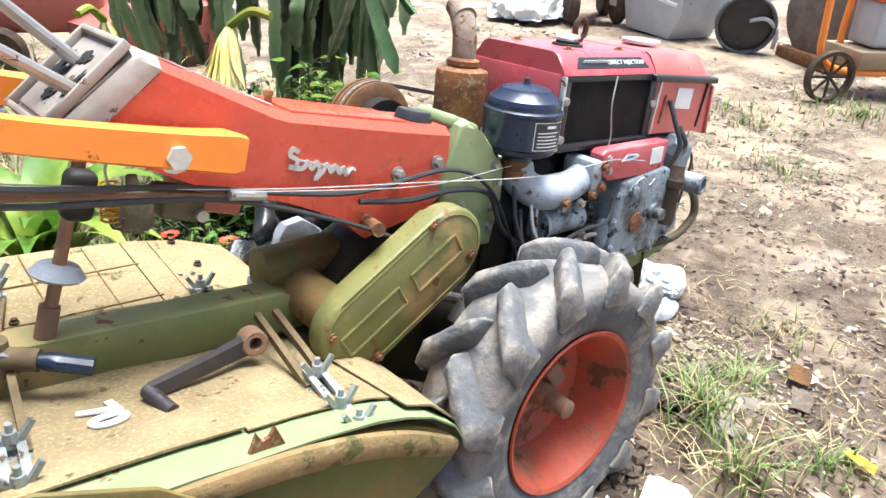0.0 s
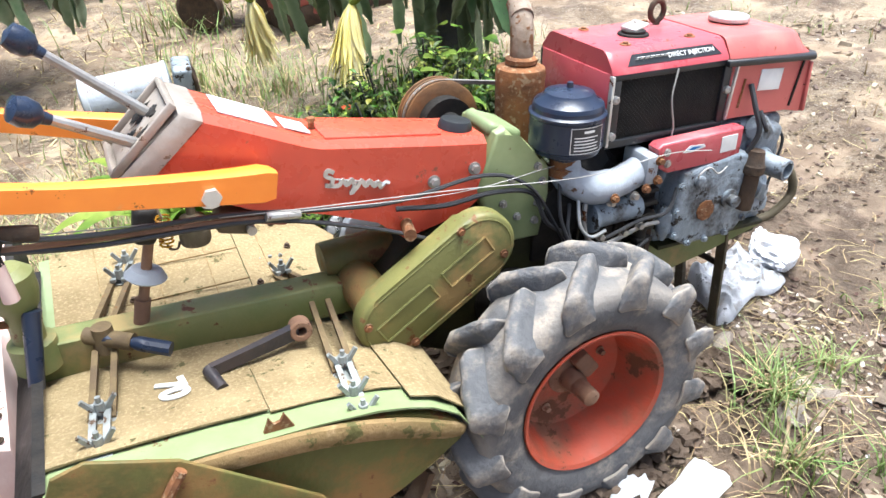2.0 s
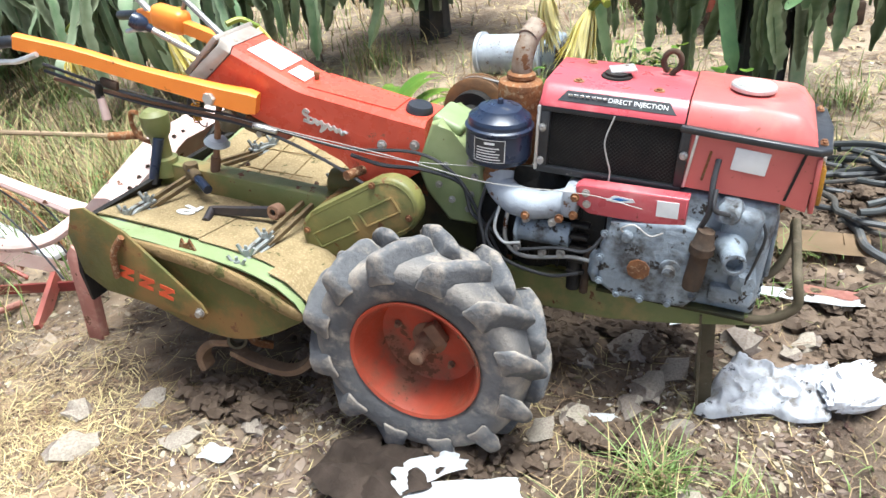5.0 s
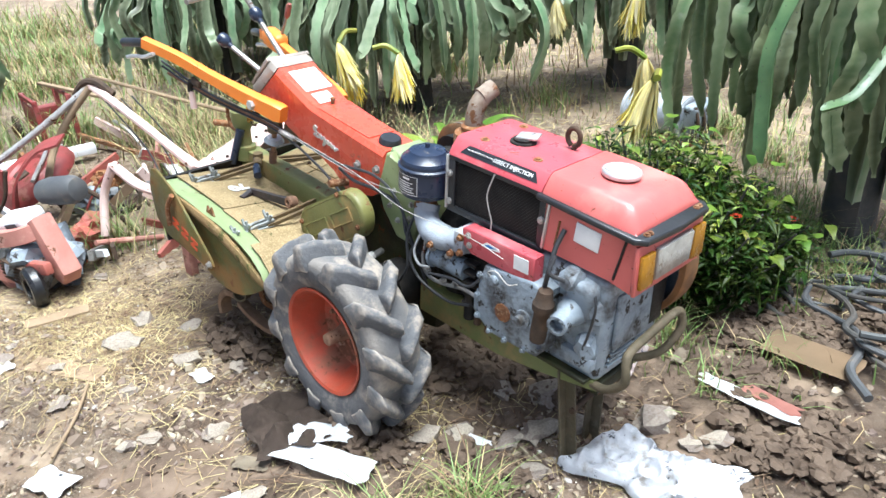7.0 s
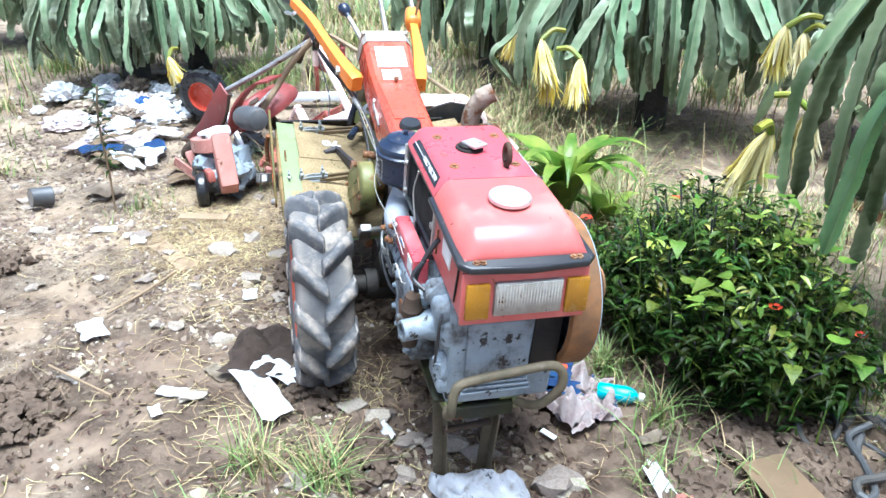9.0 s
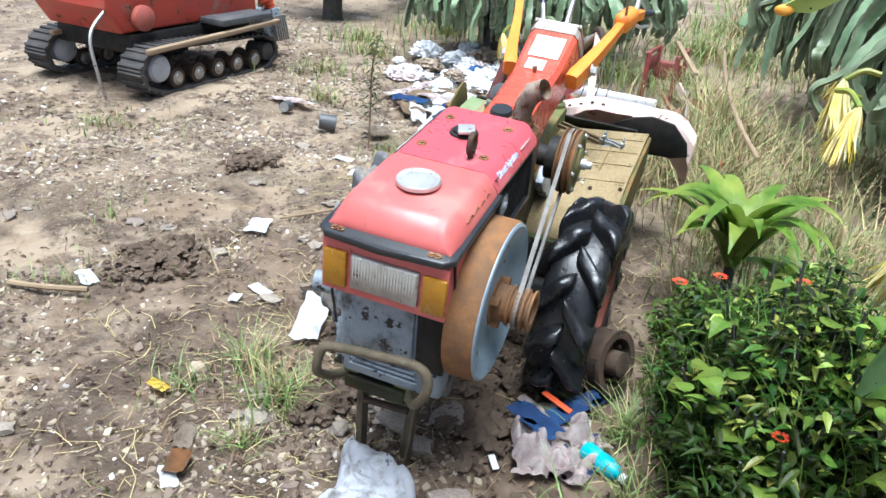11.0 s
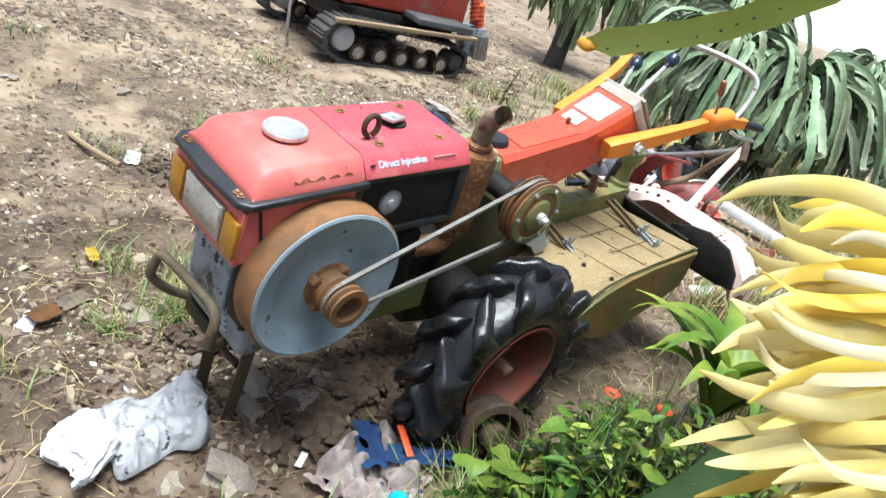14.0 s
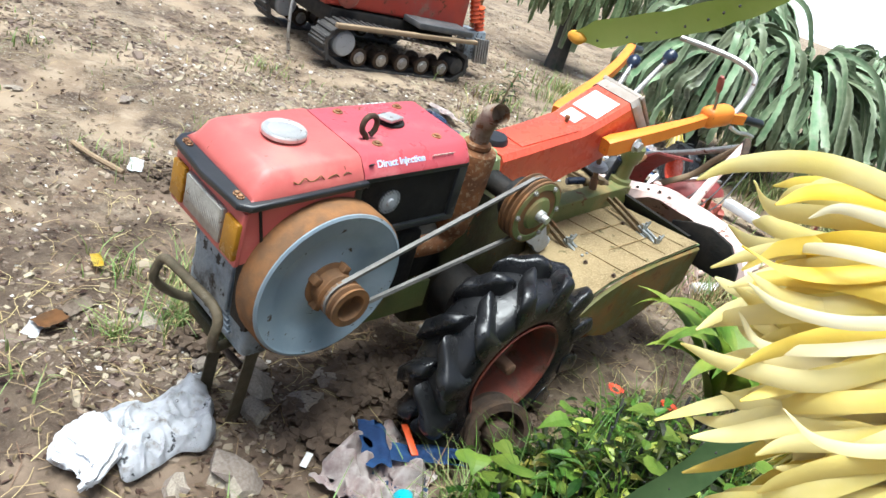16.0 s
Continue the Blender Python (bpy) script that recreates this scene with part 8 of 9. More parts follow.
sheet_thing("blue_cloth", pose(0.30, 0.46, 0.055, 0, 0, -30), 0.22, 0.07, "blue_cloth", "dark blue cloth strip", "cloth", 0.025, 8, 12)
sheet_thing("flyer", pose(0.985, 0.515, 0.006, 0, 0, -4), 0.33, 0.055, "white", "torn white and red printed flyer", "paper", 0.02, 8, 14)
sheet_thing("flyer", pose(1.05, 0.545, 0.012, 0, 0, -8), 0.19, 0.05, "salmon", "red torn strip of a flyer", "paper", 0.015, 9, 15)
sheet_thing("cardboard", pose(1.05, 0.85, 0.03, 2, 2, 2), 0.31, 0.15, "card", "flat piece of wet brown cardboard", "cardboard", 0.006, 4, 16, edge=0.05, thick=0.005)
sheet_thing("paper", pose(-0.43, -1.24, 0.0, 0, 0, 20), 0.15, 0.10, "white", "white paper with faint violet print", "paper", 0.012, 8, 17)
sheet_thing("leaf", pose(0.757, -0.80, 0.005, 0, 0, 80), 0.085, 0.035, "petal", "fallen yellow leaf on mud", "leaf", 0.01, 9, 18, 10, 6)
for i, (x, y, w, h, r) in enumerate(((0.896, -0.578, 0.11, 0.06, 20), (0.29, -1.57, 0.14, 0.06, 60), (-0.61, -0.63, 0.10, 0.06, 0), (-0.9, -1.55, 0.10, 0.06, 30), (0.05, -0.90, 0.11, 0.05, 70), (-1.25, -1.16, 0.12, 0.07, 10), (0.69, 0.60, 0.09, 0.05, 100), (0.15, -0.95, 0.07, 0.04, 20), (1.04, -0.52, 0.09, 0.05, 45), (-0.05, -0.75, 0.12, 0.06, 30), (-1.45, -1.35, 0.13, 0.06, 80), (0.45, -0.22, 0.10, 0.05, 15))):
    sheet_thing("litter_scrap", pose(x, y, ground_height(x, y), 0, 0, r), w, h, "white" if i % 3 else "shard", "pale scrap of plastic or shell in the mud", "litter", 0.018, 12, 30 + i, 12, 8, group="pale scraps")
sheet_thing("clay_slab", pose(1.0, -0.52, 0.0, 0, 0, 20), 0.09, 0.06, "rust_belt", "flat broken red brick flake", "brick flake", 0.008, 8, 50, 10, 8)
tagged(part("card", box(bm_new(), (0.60, 0.288, 0.012), (0.055, 0.020, 0.003), pose(0, 0, 0, 4, 6, 35), 0.001), "sticker", None), "small white plastic tag", "tag")
tagged(part("plastic_scrap", box(bm_new(), (0.33, 0.40, 0.085), (0.11, 0.022, 0.006), pose(0, 0, 0, 0, 10, 70), 0.002), "mach_orange", None), "bright orange torn plastic strip", "plastic strip")


def bottle():
    root = thing("plastic_bottle", pose(0.48, 0.585, 0.032, 0, 90, 60), "teal plastic bottle lying on its side", "bottle")
    part("body", lathe(bm_new(), (0, 0, -0.07), (0, 0, 1), [(0.026, 0), (0.030, 0.006), (0.030, 0.05), (0.028, 0.055), (0.030, 0.06), (0.030, 0.10), (0.022, 0.125), (0.012, 0.135), (0.012, 0.142)], 22), "teal", root)
    part("cap", lathe(bm_new(), (0, 0, 0.070), (0, 0, 1), [(0.015, 0), (0.015, 0.018), (0.001, 0.019)], 16), "sticker", root)


bottle()


def clod_patch(x, y, w, h, count, seed):
    """Churned soil: many crumbling clods over a low swelling."""
    r = random.Random(seed)
    bm = bm_new()
    for k in range(count):
        u, v = r.gauss(0, 0.38), r.gauss(0, 0.38)
        q = r.uniform(0.008, 0.030) * (1 if abs(u) + abs(v) < 0.7 else 0.6)
        lift = 0.035 * max(0, 1 - (u * u + v * v) * 1.6)
        px, py = x + u * w, y + v * h
        lump(bm, (px, py, ground_height(px, py) + lift + q * 0.1), (q * r.uniform(0.8, 1.5), q, q * r.uniform(0.5, 0.9)), 0.45, 1 if q < 0.016 else 2, k + seed, 2.2)
    ob = part("soil_mound", bm, "soil", None, "", 30)
    tagged(ob, "low mound of churned brown soil clods", "soil mound", "soil mounds", "stuff")


for x, y, w, h, n, k in ((0.05, -1.43, 0.36, 0.28, 170, 61), (1.16, 0.42, 0.40, 0.34, 170, 62), (0.95, 0.62, 0.24, 0.20, 90, 63), (-1.1, -1.75, 0.28, 0.22, 100, 64), (0.55, -0.30, 0.30, 0.16, 90, 65), (-0.70, -0.42, 0.34, 0.16, 110, 66), (0.50, 0.20, 0.24, 0.20, 100, 67),
                         # clods under the machine and hoses: dark soil that also stands for shade
                         (0.15, 0.10, 0.42, 0.34, 260, 68), (-0.10, 0.40, 0.30, 0.16, 120, 69), (0.12, -0.42, 0.34, 0.14, 120, 70), (-0.45, -0.05, 0.36, 0.30, 160, 71), (0.98, 1.02, 0.34, 0.26, 220, 72), (0.80, 0.86, 0.26, 0.14, 120, 73), (1.25, 1.30, 0.30, 0.26, 160, 74)):
    clod_patch(x, y, w, h, n, k)


def rusty_drum():
    root = thing("rusty_hub", pose(0.085, 0.505, 0.125, -76, 0, -22), "rust-brown iron hub drum leaning beside the wheel", "iron hub")
    part("drum", lathe(bm_new(), (0, 0, -0.05), (0, 0, 1), [(0.06, 0), (0.105, 0.0), (0.108, 0.02), (0.095, 0.03), (0.095, 0.07), (0.112, 0.075), (0.112, 0.09), (0.085, 0.09), (0.078, 0.05), (0.045, 0.05), (0.042, 0.11), (0.025, 0.115), (0.001, 0.11)], 32), "rust_dark", root)
    for i in range(5):
        a = i * 1.257
        part("stud", bolt(bm_new(), (0.062 * math.cos(a), 0.062 * math.sin(a), 0.0), (0, 0, 1), 0.008, 0.02), "rust_dark", root)


rusty_drum()
rng = random.Random(77)
for k in range(22):
    # old stems and hoses heaped along the bush
    a = rng.uniform(-0.9, 0.5)
    x0, y0 = 0.62 + rng.uniform(-0.10, 0.50), 1.10 + rng.uniform(-0.10, 0.62)
    L = rng.uniform(0.35, 0.85)
    pts = []
    for i in range(6):
        t = i / 5 - 0.45
        bend = 0.22 * math.sin(k * 1.9) * t * t
        pts.append((x0 + L * t * math.cos(a) * 0.75 - bend * math.sin(a) + 0.03 * math.sin(i * 2 + k), y0 + L * t * math.sin(a) + bend * math.cos(a) + 0.03 * math.cos(i * 1.7 + k), 0.020 + 0.0025 * k + 0.014 * math.sin(i * 1.3 + k) + 0.01 * (k % 3)))
    dry_stem = k % 3 == 2
    tagged(part("dead_stem" if dry_stem else "hose", tube(bm_new(), pts, rng.uniform(0.009, 0.016), 8), "cactus_edge" if dry_stem else "pipe", None),
           "dry grey-brown cut stem lying in a tangle" if dry_stem else "grey-black rubber hose lying in a tangle", "dead stem" if dry_stem else "hose", "cut dead stems" if dry_stem else "tangled hoses")
for k, (x, y, r, a0, a1) in enumerate(((1.18, 1.30, 0.17, -1.4, 3.6), (1.30, 1.42, 0.21, -2.2, 2.4), (1.12, 1.36, 0.24, -0.9, 2.8), (1.36, 1.50, 0.15, -2.6, 1.2), (1.05, 1.22, 0.30, -1.2, 1.6))):
    n = 12
    pts = [(x + r * math.cos(a0 + (a1 - a0) * i / n) * (1 + 0.012 * i), y + r * math.sin(a0 + (a1 - a0) * i / n), 0.03 + 0.022 * k + 0.03 * (1 + math.sin(i * 0.5 + k))) for i in range(n + 1)]
    tagged(part("hose", tube(bm_new(), pts, 0.014, 8, 5), "hose_grey", None), "coiled grey rubber hose on dry grass", "hose", "tangled hoses")
for i, (p, q, r) in enumerate((((-0.9, -0.95, 0.01), (-0.55, -1.2, 0.012), 0.006), ((0.45, -0.62, 0.02), (0.62, -0.48, 0.01), 0.005), ((0.50, -1.75, 0.01), (0.40, -1.45, 0.012), 0.012), ((0.05, -1.1, 0.01), (-0.2, -1.35, 0.01), 0.005))):
    m = (Vector(p) + Vector(q)) / 2 + Vector((0.02, 0.01, 0.008))
    tagged(part("stick", tube(bm_new(), [p, m, q], r, 7), "wood", None), "bare dry stick on the ground", "stick", "dry sticks")
tagged(part("plank", box(bm_new(), (-1.50, -0.86, 0.02), (0.26, 0.07, 0.018), pose(0, 0, 0, 2, 1, 75), 0.003), "wood", None), "short weathered grey wooden board", "plank")
tagged(part("plank", box(bm_new(), (-1.05, -0.98, 0.012), (0.34, 0.09, 0.016), pose(0, 0, 0, 1, 2, 30), 0.003), "wood", None), "short weathered grey wooden board", "plank")


def tin(x, y, r, h, rot, label):
    root = thing("bucket", pose(x, y, r * 0.9, 82, 0, rot), label, "bucket", "discarded tins")
    part("shell", lathe(bm_new(), (0, 0, -h / 2), (0, 0, 1), [(r, 0), (r * 1.04, 0.004), (r * 0.98, 0.01), (r * 0.92, h), (r * 0.86, h), (r * 0.9, 0.012), (r * 0.95, 0.001)], 24, closed=True), "pipe", root)
    part("base", lathe(bm_new(), (0, 0, h / 2 - 0.004), (0, 0, 1), [(r * 0.88, 0), (r * 0.88, 0.003), (0.001, 0.003)], 24), "steel", root)


tin(-1.95, -1.75, 0.055, 0.11, 30, "crushed dark tin lying on its side")
tin(-2.15, -2.20, 0.040, 0.08, 100, "small dark tin lying on its side")


def sapling():
    root = thing("sapling", pose(-1.75, -1.34, 0), "thin young sapling with narrow leaves", "sapling")
    part("stem", tube(bm_new(), [(0, 0, 0), (0.01, 0.01, 0.25), (-0.02, 0.0, 0.5), (-0.05, 0.02, 0.68)], 0.006, 6), "wood", root)
    bm = bm_new()
    r = random.Random(2)
    for k in range(60):
        t = 0.35 + 0.65 * k / 60
        a = k * 2.4
        leaf_blade(bm, (-0.05 * t * t, 0.01, 0.68 * t), (math.cos(a), math.sin(a), 0.35), r.uniform(0.08, 0.13), 0.016, 0.4, 0.2, 4)
    part("leaves", bm, "leaf", root, "", 0)


sapling()

# ---- scrap machines behind the tiller ----


def scrap_engine():
    root = thing("scrap_engine", pose(-1.93, -0.72, 0, 0, 0, 12), "broken small tiller engine with faded salmon-red frame, in the dirt", "scrap engine")
    part("block", lump(bm_new(), (0, -0.02, 0.13), (0.19, 0.16, 0.13), 0.35, 3, 9, 2.4), "grey", root, "dirty grey engine block")
    part("crankcase", box(bm_new(), (0.03, -0.10, 0.12), (0.20, 0.12, 0.16), pose(0, 0, 0, 14, 8, 8), 0.02, 3), "steel", root)
    for i in range(6):
        part("fin", box(bm_new(), (-0.02 + 0.012 * i, -0.17 - 0.002 * i, 0.08 + 0.02 * i), (0.22, 0.03, 0.007), pose(0, 0, 0, 6, 4, 0), 0.002), "rust_dark", root)
    part("cowl", box(bm_new(), (-0.07, -0.05, 0.335), (0.24, 0.14, 0.06), pose(0, 0, 0, 12, -14, 8), 0.02, 3), "white", root, "dirty white cowl with slots")
    for i in range(5):
        part("cowl_slot", box(bm_new(), (-0.05 + 0.020 * i, -0.118, 0.322 + 0.005 * i), (0.009, 0.012, 0.030), pose(0, 0, 0, 12, -14, 8)), "ink", root)
    part("frame_bar", sweep(bm_new(), spline([(-0.24, -0.13, 0.24), (-0.10, -0.15, 0.27), (0.08, -0.12, 0.31), (0.16, -0.02, 0.34)], 4), [(-0.035, -0.03), (0.035, -0.03), (0.042, 0), (0.035, 0.03), (-0.035, 0.03), (-0.042, 0)], up=(0, 0, 1)), "salmon", root, "bent salmon-red frame bar")
    part("pillar", prism(bm_new(), [(0.10, 0.37), (0.16, 0.40), (0.29, 0.14), (0.25, 0.08), (0.19, 0.10)], -0.10, 0.0, 'y', 0.015), "salmon", root, "broad faded salmon-red bracket")
    part("frame_bar", box(bm_new(), (-0.20, -0.16, 0.09), (0.05, 0.05, 0.24), pose(0, 0, 0, 12, -25, 0), 0.01), "salmon", root)
    part("frame_bar", box(bm_new(), (0.14, -0.14, 0.17), (0.26, 0.04, 0.06), pose(0, 0, 0, 0, -10, 0), 0.01), "mach_red", root)
    part("tank", lathe(bm_new(), (-0.12, 0.13, 0.40), (1, 0.2, 0.15), [(0.02, -0.02), (0.06, 0), (0.07, 0.06), (0.07, 0.20), (0.055, 0.24), (0.02, 0.25)], 20), "pipe", root, "dark grey oval tank")
    part("tyre", lathe(bm_new(), (0.16, -0.18, 0.09), (0.2, 1, 0), [(0.05, -0.03), (0.085, -0.032), (0.10, -0.015), (0.10, 0.015), (0.085, 0.032), (0.05, 0.03)], 26, closed=True), "tyre_wet", root)
    part("shaft", lathe(bm_new(), (-0.62, -0.14, 0.07), (0.9, 0.1, 0.40), [(0.03, 0), (0.055, 0.01), (0.05, 0.05), (0.06, 0.10), (0.05, 0.14), (0.06, 0.19), (0.05, 0.23), (0.06, 0.28), (0.05, 0.34), (0.03, 0.36)], 14), "rust_dark", root, "ribbed dark muddy shaft cover")


def scrap_chute():
    root = thing("scrap_guard", pose(-2.58, -0.80, 0, 0, 0, 32), "bent maroon sheet-metal guard leaning on scrap", "scrap guard")
    part("sheet", prism(bm_new(), [(-0.48, 0.02), (-0.40, 0.0), (-0.10, 0.10), (0.14, 0.28), (0.20, 0.46), (0.12, 0.52), (0.02, 0.42), (-0.20, 0.20)], -0.012, 0.0, 'y', 0.004), "maroon", root)
    part("wing", sweep(bm_new(), spline([(0.16, 0.02, 0.20), (0.20, 0.05, 0.38), (0.30, 0.14, 0.52), (0.42, 0.20, 0.56)], 4), [(-0.09, -0.006), (0.09, -0.006), (0.09, 0.006), (-0.09, 0.006)], up=(0.6, -0.8, 0)), "maroon", root)
    part("edge", tube(bm_new(), [(-0.48, -0.02, 0.03), (-0.1, -0.02, 0.11), (0.14, -0.02, 0.28), (0.21, 0.0, 0.46)], 0.010, 8), "rust_dark", root)


def scrap_wheel():
    root = thing("discarded_tyre", pose(-3.55, -0.92, 0.20, 6, 0, 62) @ Matrix.Scale(0.82, 4), "small farm tyre with bright red rim, standing in rubbish", "wheel")
    part("tyre", lathe(bm_new(), (0, 0, 0), (0, 1, 0), [(0.14, -0.05), (0.19, -0.065), (0.235, -0.05), (0.245, 0), (0.235, 0.05), (0.19, 0.065), (0.14, 0.05)], 36, closed=True), "tyre_wet", root)
    part("rim", lathe(bm_new(), (0, 0, 0), (0, 1, 0), [(0.145, -0.05), (0.13, -0.04), (0.12, 0.01), (0.05, 0.02), (0.001, 0.02)], 30, cap=False), "red_column", root)
    for i in range(16):
        a = i * math.pi / 8
        part("lug", box(bm_new(), (0.24 * math.cos(a), 0.03 * (-1) ** i, 0.24 * math.sin(a)), (0.035, 0.06, 0.035), Matrix.Rotation(-a, 4, 'Y'), 0.008), "tyre_wet", root)


def handle_frame():
    root = thing("scrap_handle_frame", pose(0, 0, 0), "pinkish-white tubular handle frame of a scrapped tiller", "handle frame")
    p = spline([(-2.45, -0.145, 0.77), (-2.10, -0.08, 0.62), (-1.80, -0.02, 0.47), (-1.62, 0.02, 0.38), (-1.55, 0.03, 0.34)], 6)
    part("tube", sweep(bm_new(), p, [(-0.022, -0.016), (0.022, -0.016), (0.028, 0), (0.022, 0.016), (-0.022, 0.016), (-0.028, 0)], [0.8 + 2.4 * max(0, (i / 24 - 0.35)) ** 1.6 for i in range(25)], up=(0.2, 1, 0)), "mach_pink", root, "pinkish-white flattened widening tube")
    part("fork", tube(bm_new(), [(-1.60, -0.02, 0.37), (-1.68, -0.14, 0.33), (-1.82, -0.24, 0.36), (-1.98, -0.30, 0.46)], 0.026, 10, 6), "mach_pink", root)
    part("fork", tube(bm_new(), [(-1.98, -0.30, 0.46), (-2.05, -0.36, 0.30), (-2.02, -0.42, 0.10)], 0.022, 10, 6), "mach_pink", root)
    part("tube", tube(bm_new(), [(-2.45, -0.145, 0.77), (-2.52, -0.28, 0.62), (-2.56, -0.40, 0.45), (-2.40, -0.52, 0.33)], 0.020, 10), "wood", root)
    part("tube", tube(bm_new(), [(-2.48, -0.15, 0.76), (-2.55, -0.45, 0.58), (-2.62, -0.75, 0.42)], 0.018, 10), "steel", root)
    part("joint", tube(bm_new(), [(-2.62, -0.24, 0.60), (-2.52, -0.18, 0.76), (-2.42, -0.13, 0.79), (-2.34, -0.08, 0.72)], 0.022, 8), "rust_dark", root)
    part("leg", tube(bm_new(), [(-1.62, 0.02, 0.36), (-1.56, -0.06, 0.22), (-1.50, -0.20, 0.02)], 0.024, 10), "salmon", root)
    for y in (-0.06, 0.02, 0.08):
        part("cable", tube(bm_new(), [(-2.3, y - 0.08, 0.70), (-2.0, y - 0.05, 0.50), (-1.75, y - 0.1, 0.40), (-1.55, y - 0.15, 0.22)], 0.004, 5), "cable", root)
    part("red_bar", prism(bm_new(), [(-1.47, 0.0), (-1.40, 0.0), (-1.32, 0.38), (-1.36, 0.42), (-1.40, 0.38)], -0.27, -0.23, 'y', 0.006), "salmon", root, "upright dull red bar")


def red_cart():
    root = thing("scrap_cart", pose(-4.40, 0.12, 0, 0, 0, -5) @ Matrix.Scale(0.74, 4), "small rusty red farm cart frame overgrown by grass", "cart")
    for x, y, z, sx, sy, sz in ((0, -0.17, 0.52, 0.62, 0.03, 0.04), (0, 0.17, 0.52, 0.62, 0.03, 0.04), (0.28, -0.16, 0.27, 0.05, 0.05, 0.54), (-0.28, -0.16, 0.27, 0.05, 0.05, 0.54), (0.28, 0.16, 0.27, 0.05, 0.05, 0.54), (-0.28, 0.16, 0.27, 0.05, 0.05, 0.54), (0, -0.17, 0.38, 0.54, 0.02, 0.16), (-0.34, 0.0, 0.25, 0.16, 0.30, 0.20)):
        part("frame_member", box(bm_new(), (x, y, z), (sx, sy, sz), None, 0.006), "maroon", root)
    for x, y in ((-0.50, -0.26), (-0.50, 0.22)):
        part("wheel", lathe(bm_new(), (x, y, 0.14), (0, 1, 0), [(0.02, -0.04), (0.05, -0.05), (0.06, -0.02), (0.11, -0.03), (0.14, -0.02), (0.14, 0.02), (0.10, 0.045), (0.02, 0.04)], 22), "rust_dark", root)
    part("board", box(bm_new(), (0.35, 0.25, 0.56), (1.3, 0.05, 0.03), pose(0, 0, 0, 0, 4, 20), 0.005), "wood", root)


def red_pan():
    root = thing("scrap_pan", pose(-2.78, -0.50, 0.30, 26, 10, -20), "dull red stamped metal cover lying among scrap", "metal cover")
    part("pan", lathe(bm_new(), (0, 0, 0), (0, 0, 1), [(0.001, 0.03), (0.10, 0.03), (0.115, 0.045), (0.20, 0.04), (0.235, 0.0), (0.25, -0.03), (0.25, -0.06), (0.24, -0.06)], 40, cap=False), "maroon", root)
    part("hub_plate", box(bm_new(), (0.05, -0.02, 0.042), (0.11, 0.07, 0.02), pose(0, 0, 0, 0, 0, 20), 0.006), "rust_dark", root)
    part("bar", tube(bm_new(), [(-0.22, 0.10, 0.03), (0.0, 0.16, 0.06), (0.24, 0.06, 0.05)], 0.012, 8), "steel", root)
    part("foot", cyl(bm_new(), (0, 0, -0.30), (0, 0, 0.02), 0.03, n=10), "rust_dark", root)


scrap_engine()
scrap_chute()
scrap_wheel()
handle_frame()
red_cart()
red_pan()
rng = random.Random(91)
for k in range(34):
    # jumbled bars, one end on the soil, the other propped on the heap
    x, y = -2.35 + rng.gauss(0, 0.45), -0.30 + rng.gauss(0, 0.22)
    if k >= 24:
        x, y = -3.5 + rng.gauss(0, 0.4), 0.45 + rng.gauss(0, 0.15)
    a, L = rng.uniform(0, 6.28), rng.uniform(0.25, 0.75)
    z1 = rng.uniform(0.05, 0.34)
    p, q = Vector((x, y, 0.01)), Vector((x + L * math.cos(a), y + L * math.sin(a) * 0.6, z1))
    b = bm_new()
    if k % 3 == 0:
        tube(b, [p, p.lerp(q, 0.5) + Vector((0, 0, rng.uniform(-0.01, 0.06))), q], rng.uniform(0.007, 0.016), 8, 4)
    else:
        w, h = rng.uniform(0.012, 0.035), rng.uniform(0.004, 0.014)
        sweep(b, [p, p.lerp(q, 0.5), q], [(-w, -h), (w, -h), (w, h), (-w, h)], up=(0, 0, 1))
    ob = part("scrap_bar", b, ("rust_dark", "mach_red", "mach_pink", "steel", "wood", "maroon", "rust", "white", "salmon", "mach_orange")[k % 10], None, "", 30)
    tagged(ob, "rusty scrap metal bar in a heap of machine parts", "scrap bar", "scrap bars")
for k in range(9):
    x, y = -2.5 + rng.gauss(0, 0.4), -0.35 + rng.gauss(0, 0.25)
    s = rng.uniform(0.05, 0.11)
    b = bm_new()
    lump(b, (0, 0, 0), (s, s * 0.8, s * 0.8), 0.4, 3, 70 + k, 2.2)
    ob = part("scrap_casting", b, ("rust_dark", "grey", "mach_red", "pipe", "black", "rust")[k % 6], None, "", 30)
    ob.matrix_basis = pose(x, y, s * 0.5, 0, 0, rng.uniform(0, 360))
    tagged(ob, "greasy cast machine part among scrap", "casting", "scrap castings")
tagged(part("white_board", box(bm_new(), (-3.74, -0.20, 0.10), (0.10, 0.72, 0.06), pose(0, 0, 0, 0, 0, -9), 0.006), "white", None), "long white painted board lying on scrap", "board")
tagged(part("white_board", box(bm_new(), (-2.6, 0.28, 0.06), (1.2, 0.08, 0.03), pose(0, 0, 0, 0, 0, -14), 0.006), "white", None), "long white painted board lying on scrap", "board")
tagged(part("branch", tube(bm_new(), [(-4.6, 0.55, 0.42), (-3.6, 0.62, 0.40), (-2.6, 0.75, 0.36), (-2.0, 0.9, 0.30)], 0.014, 8), "wood", None), "long grey dead branch propped over scrap", "branch")
tagged(part("branch", tube(bm_new(), [(-2.6, 0.95, 0.03), (-2.0, 1.0, 0.06), (-1.3, 1.25, 0.05)], 0.03, 8), "wood", None), "pale dead branch in the grass", "branch")
rng = random.Random(31)
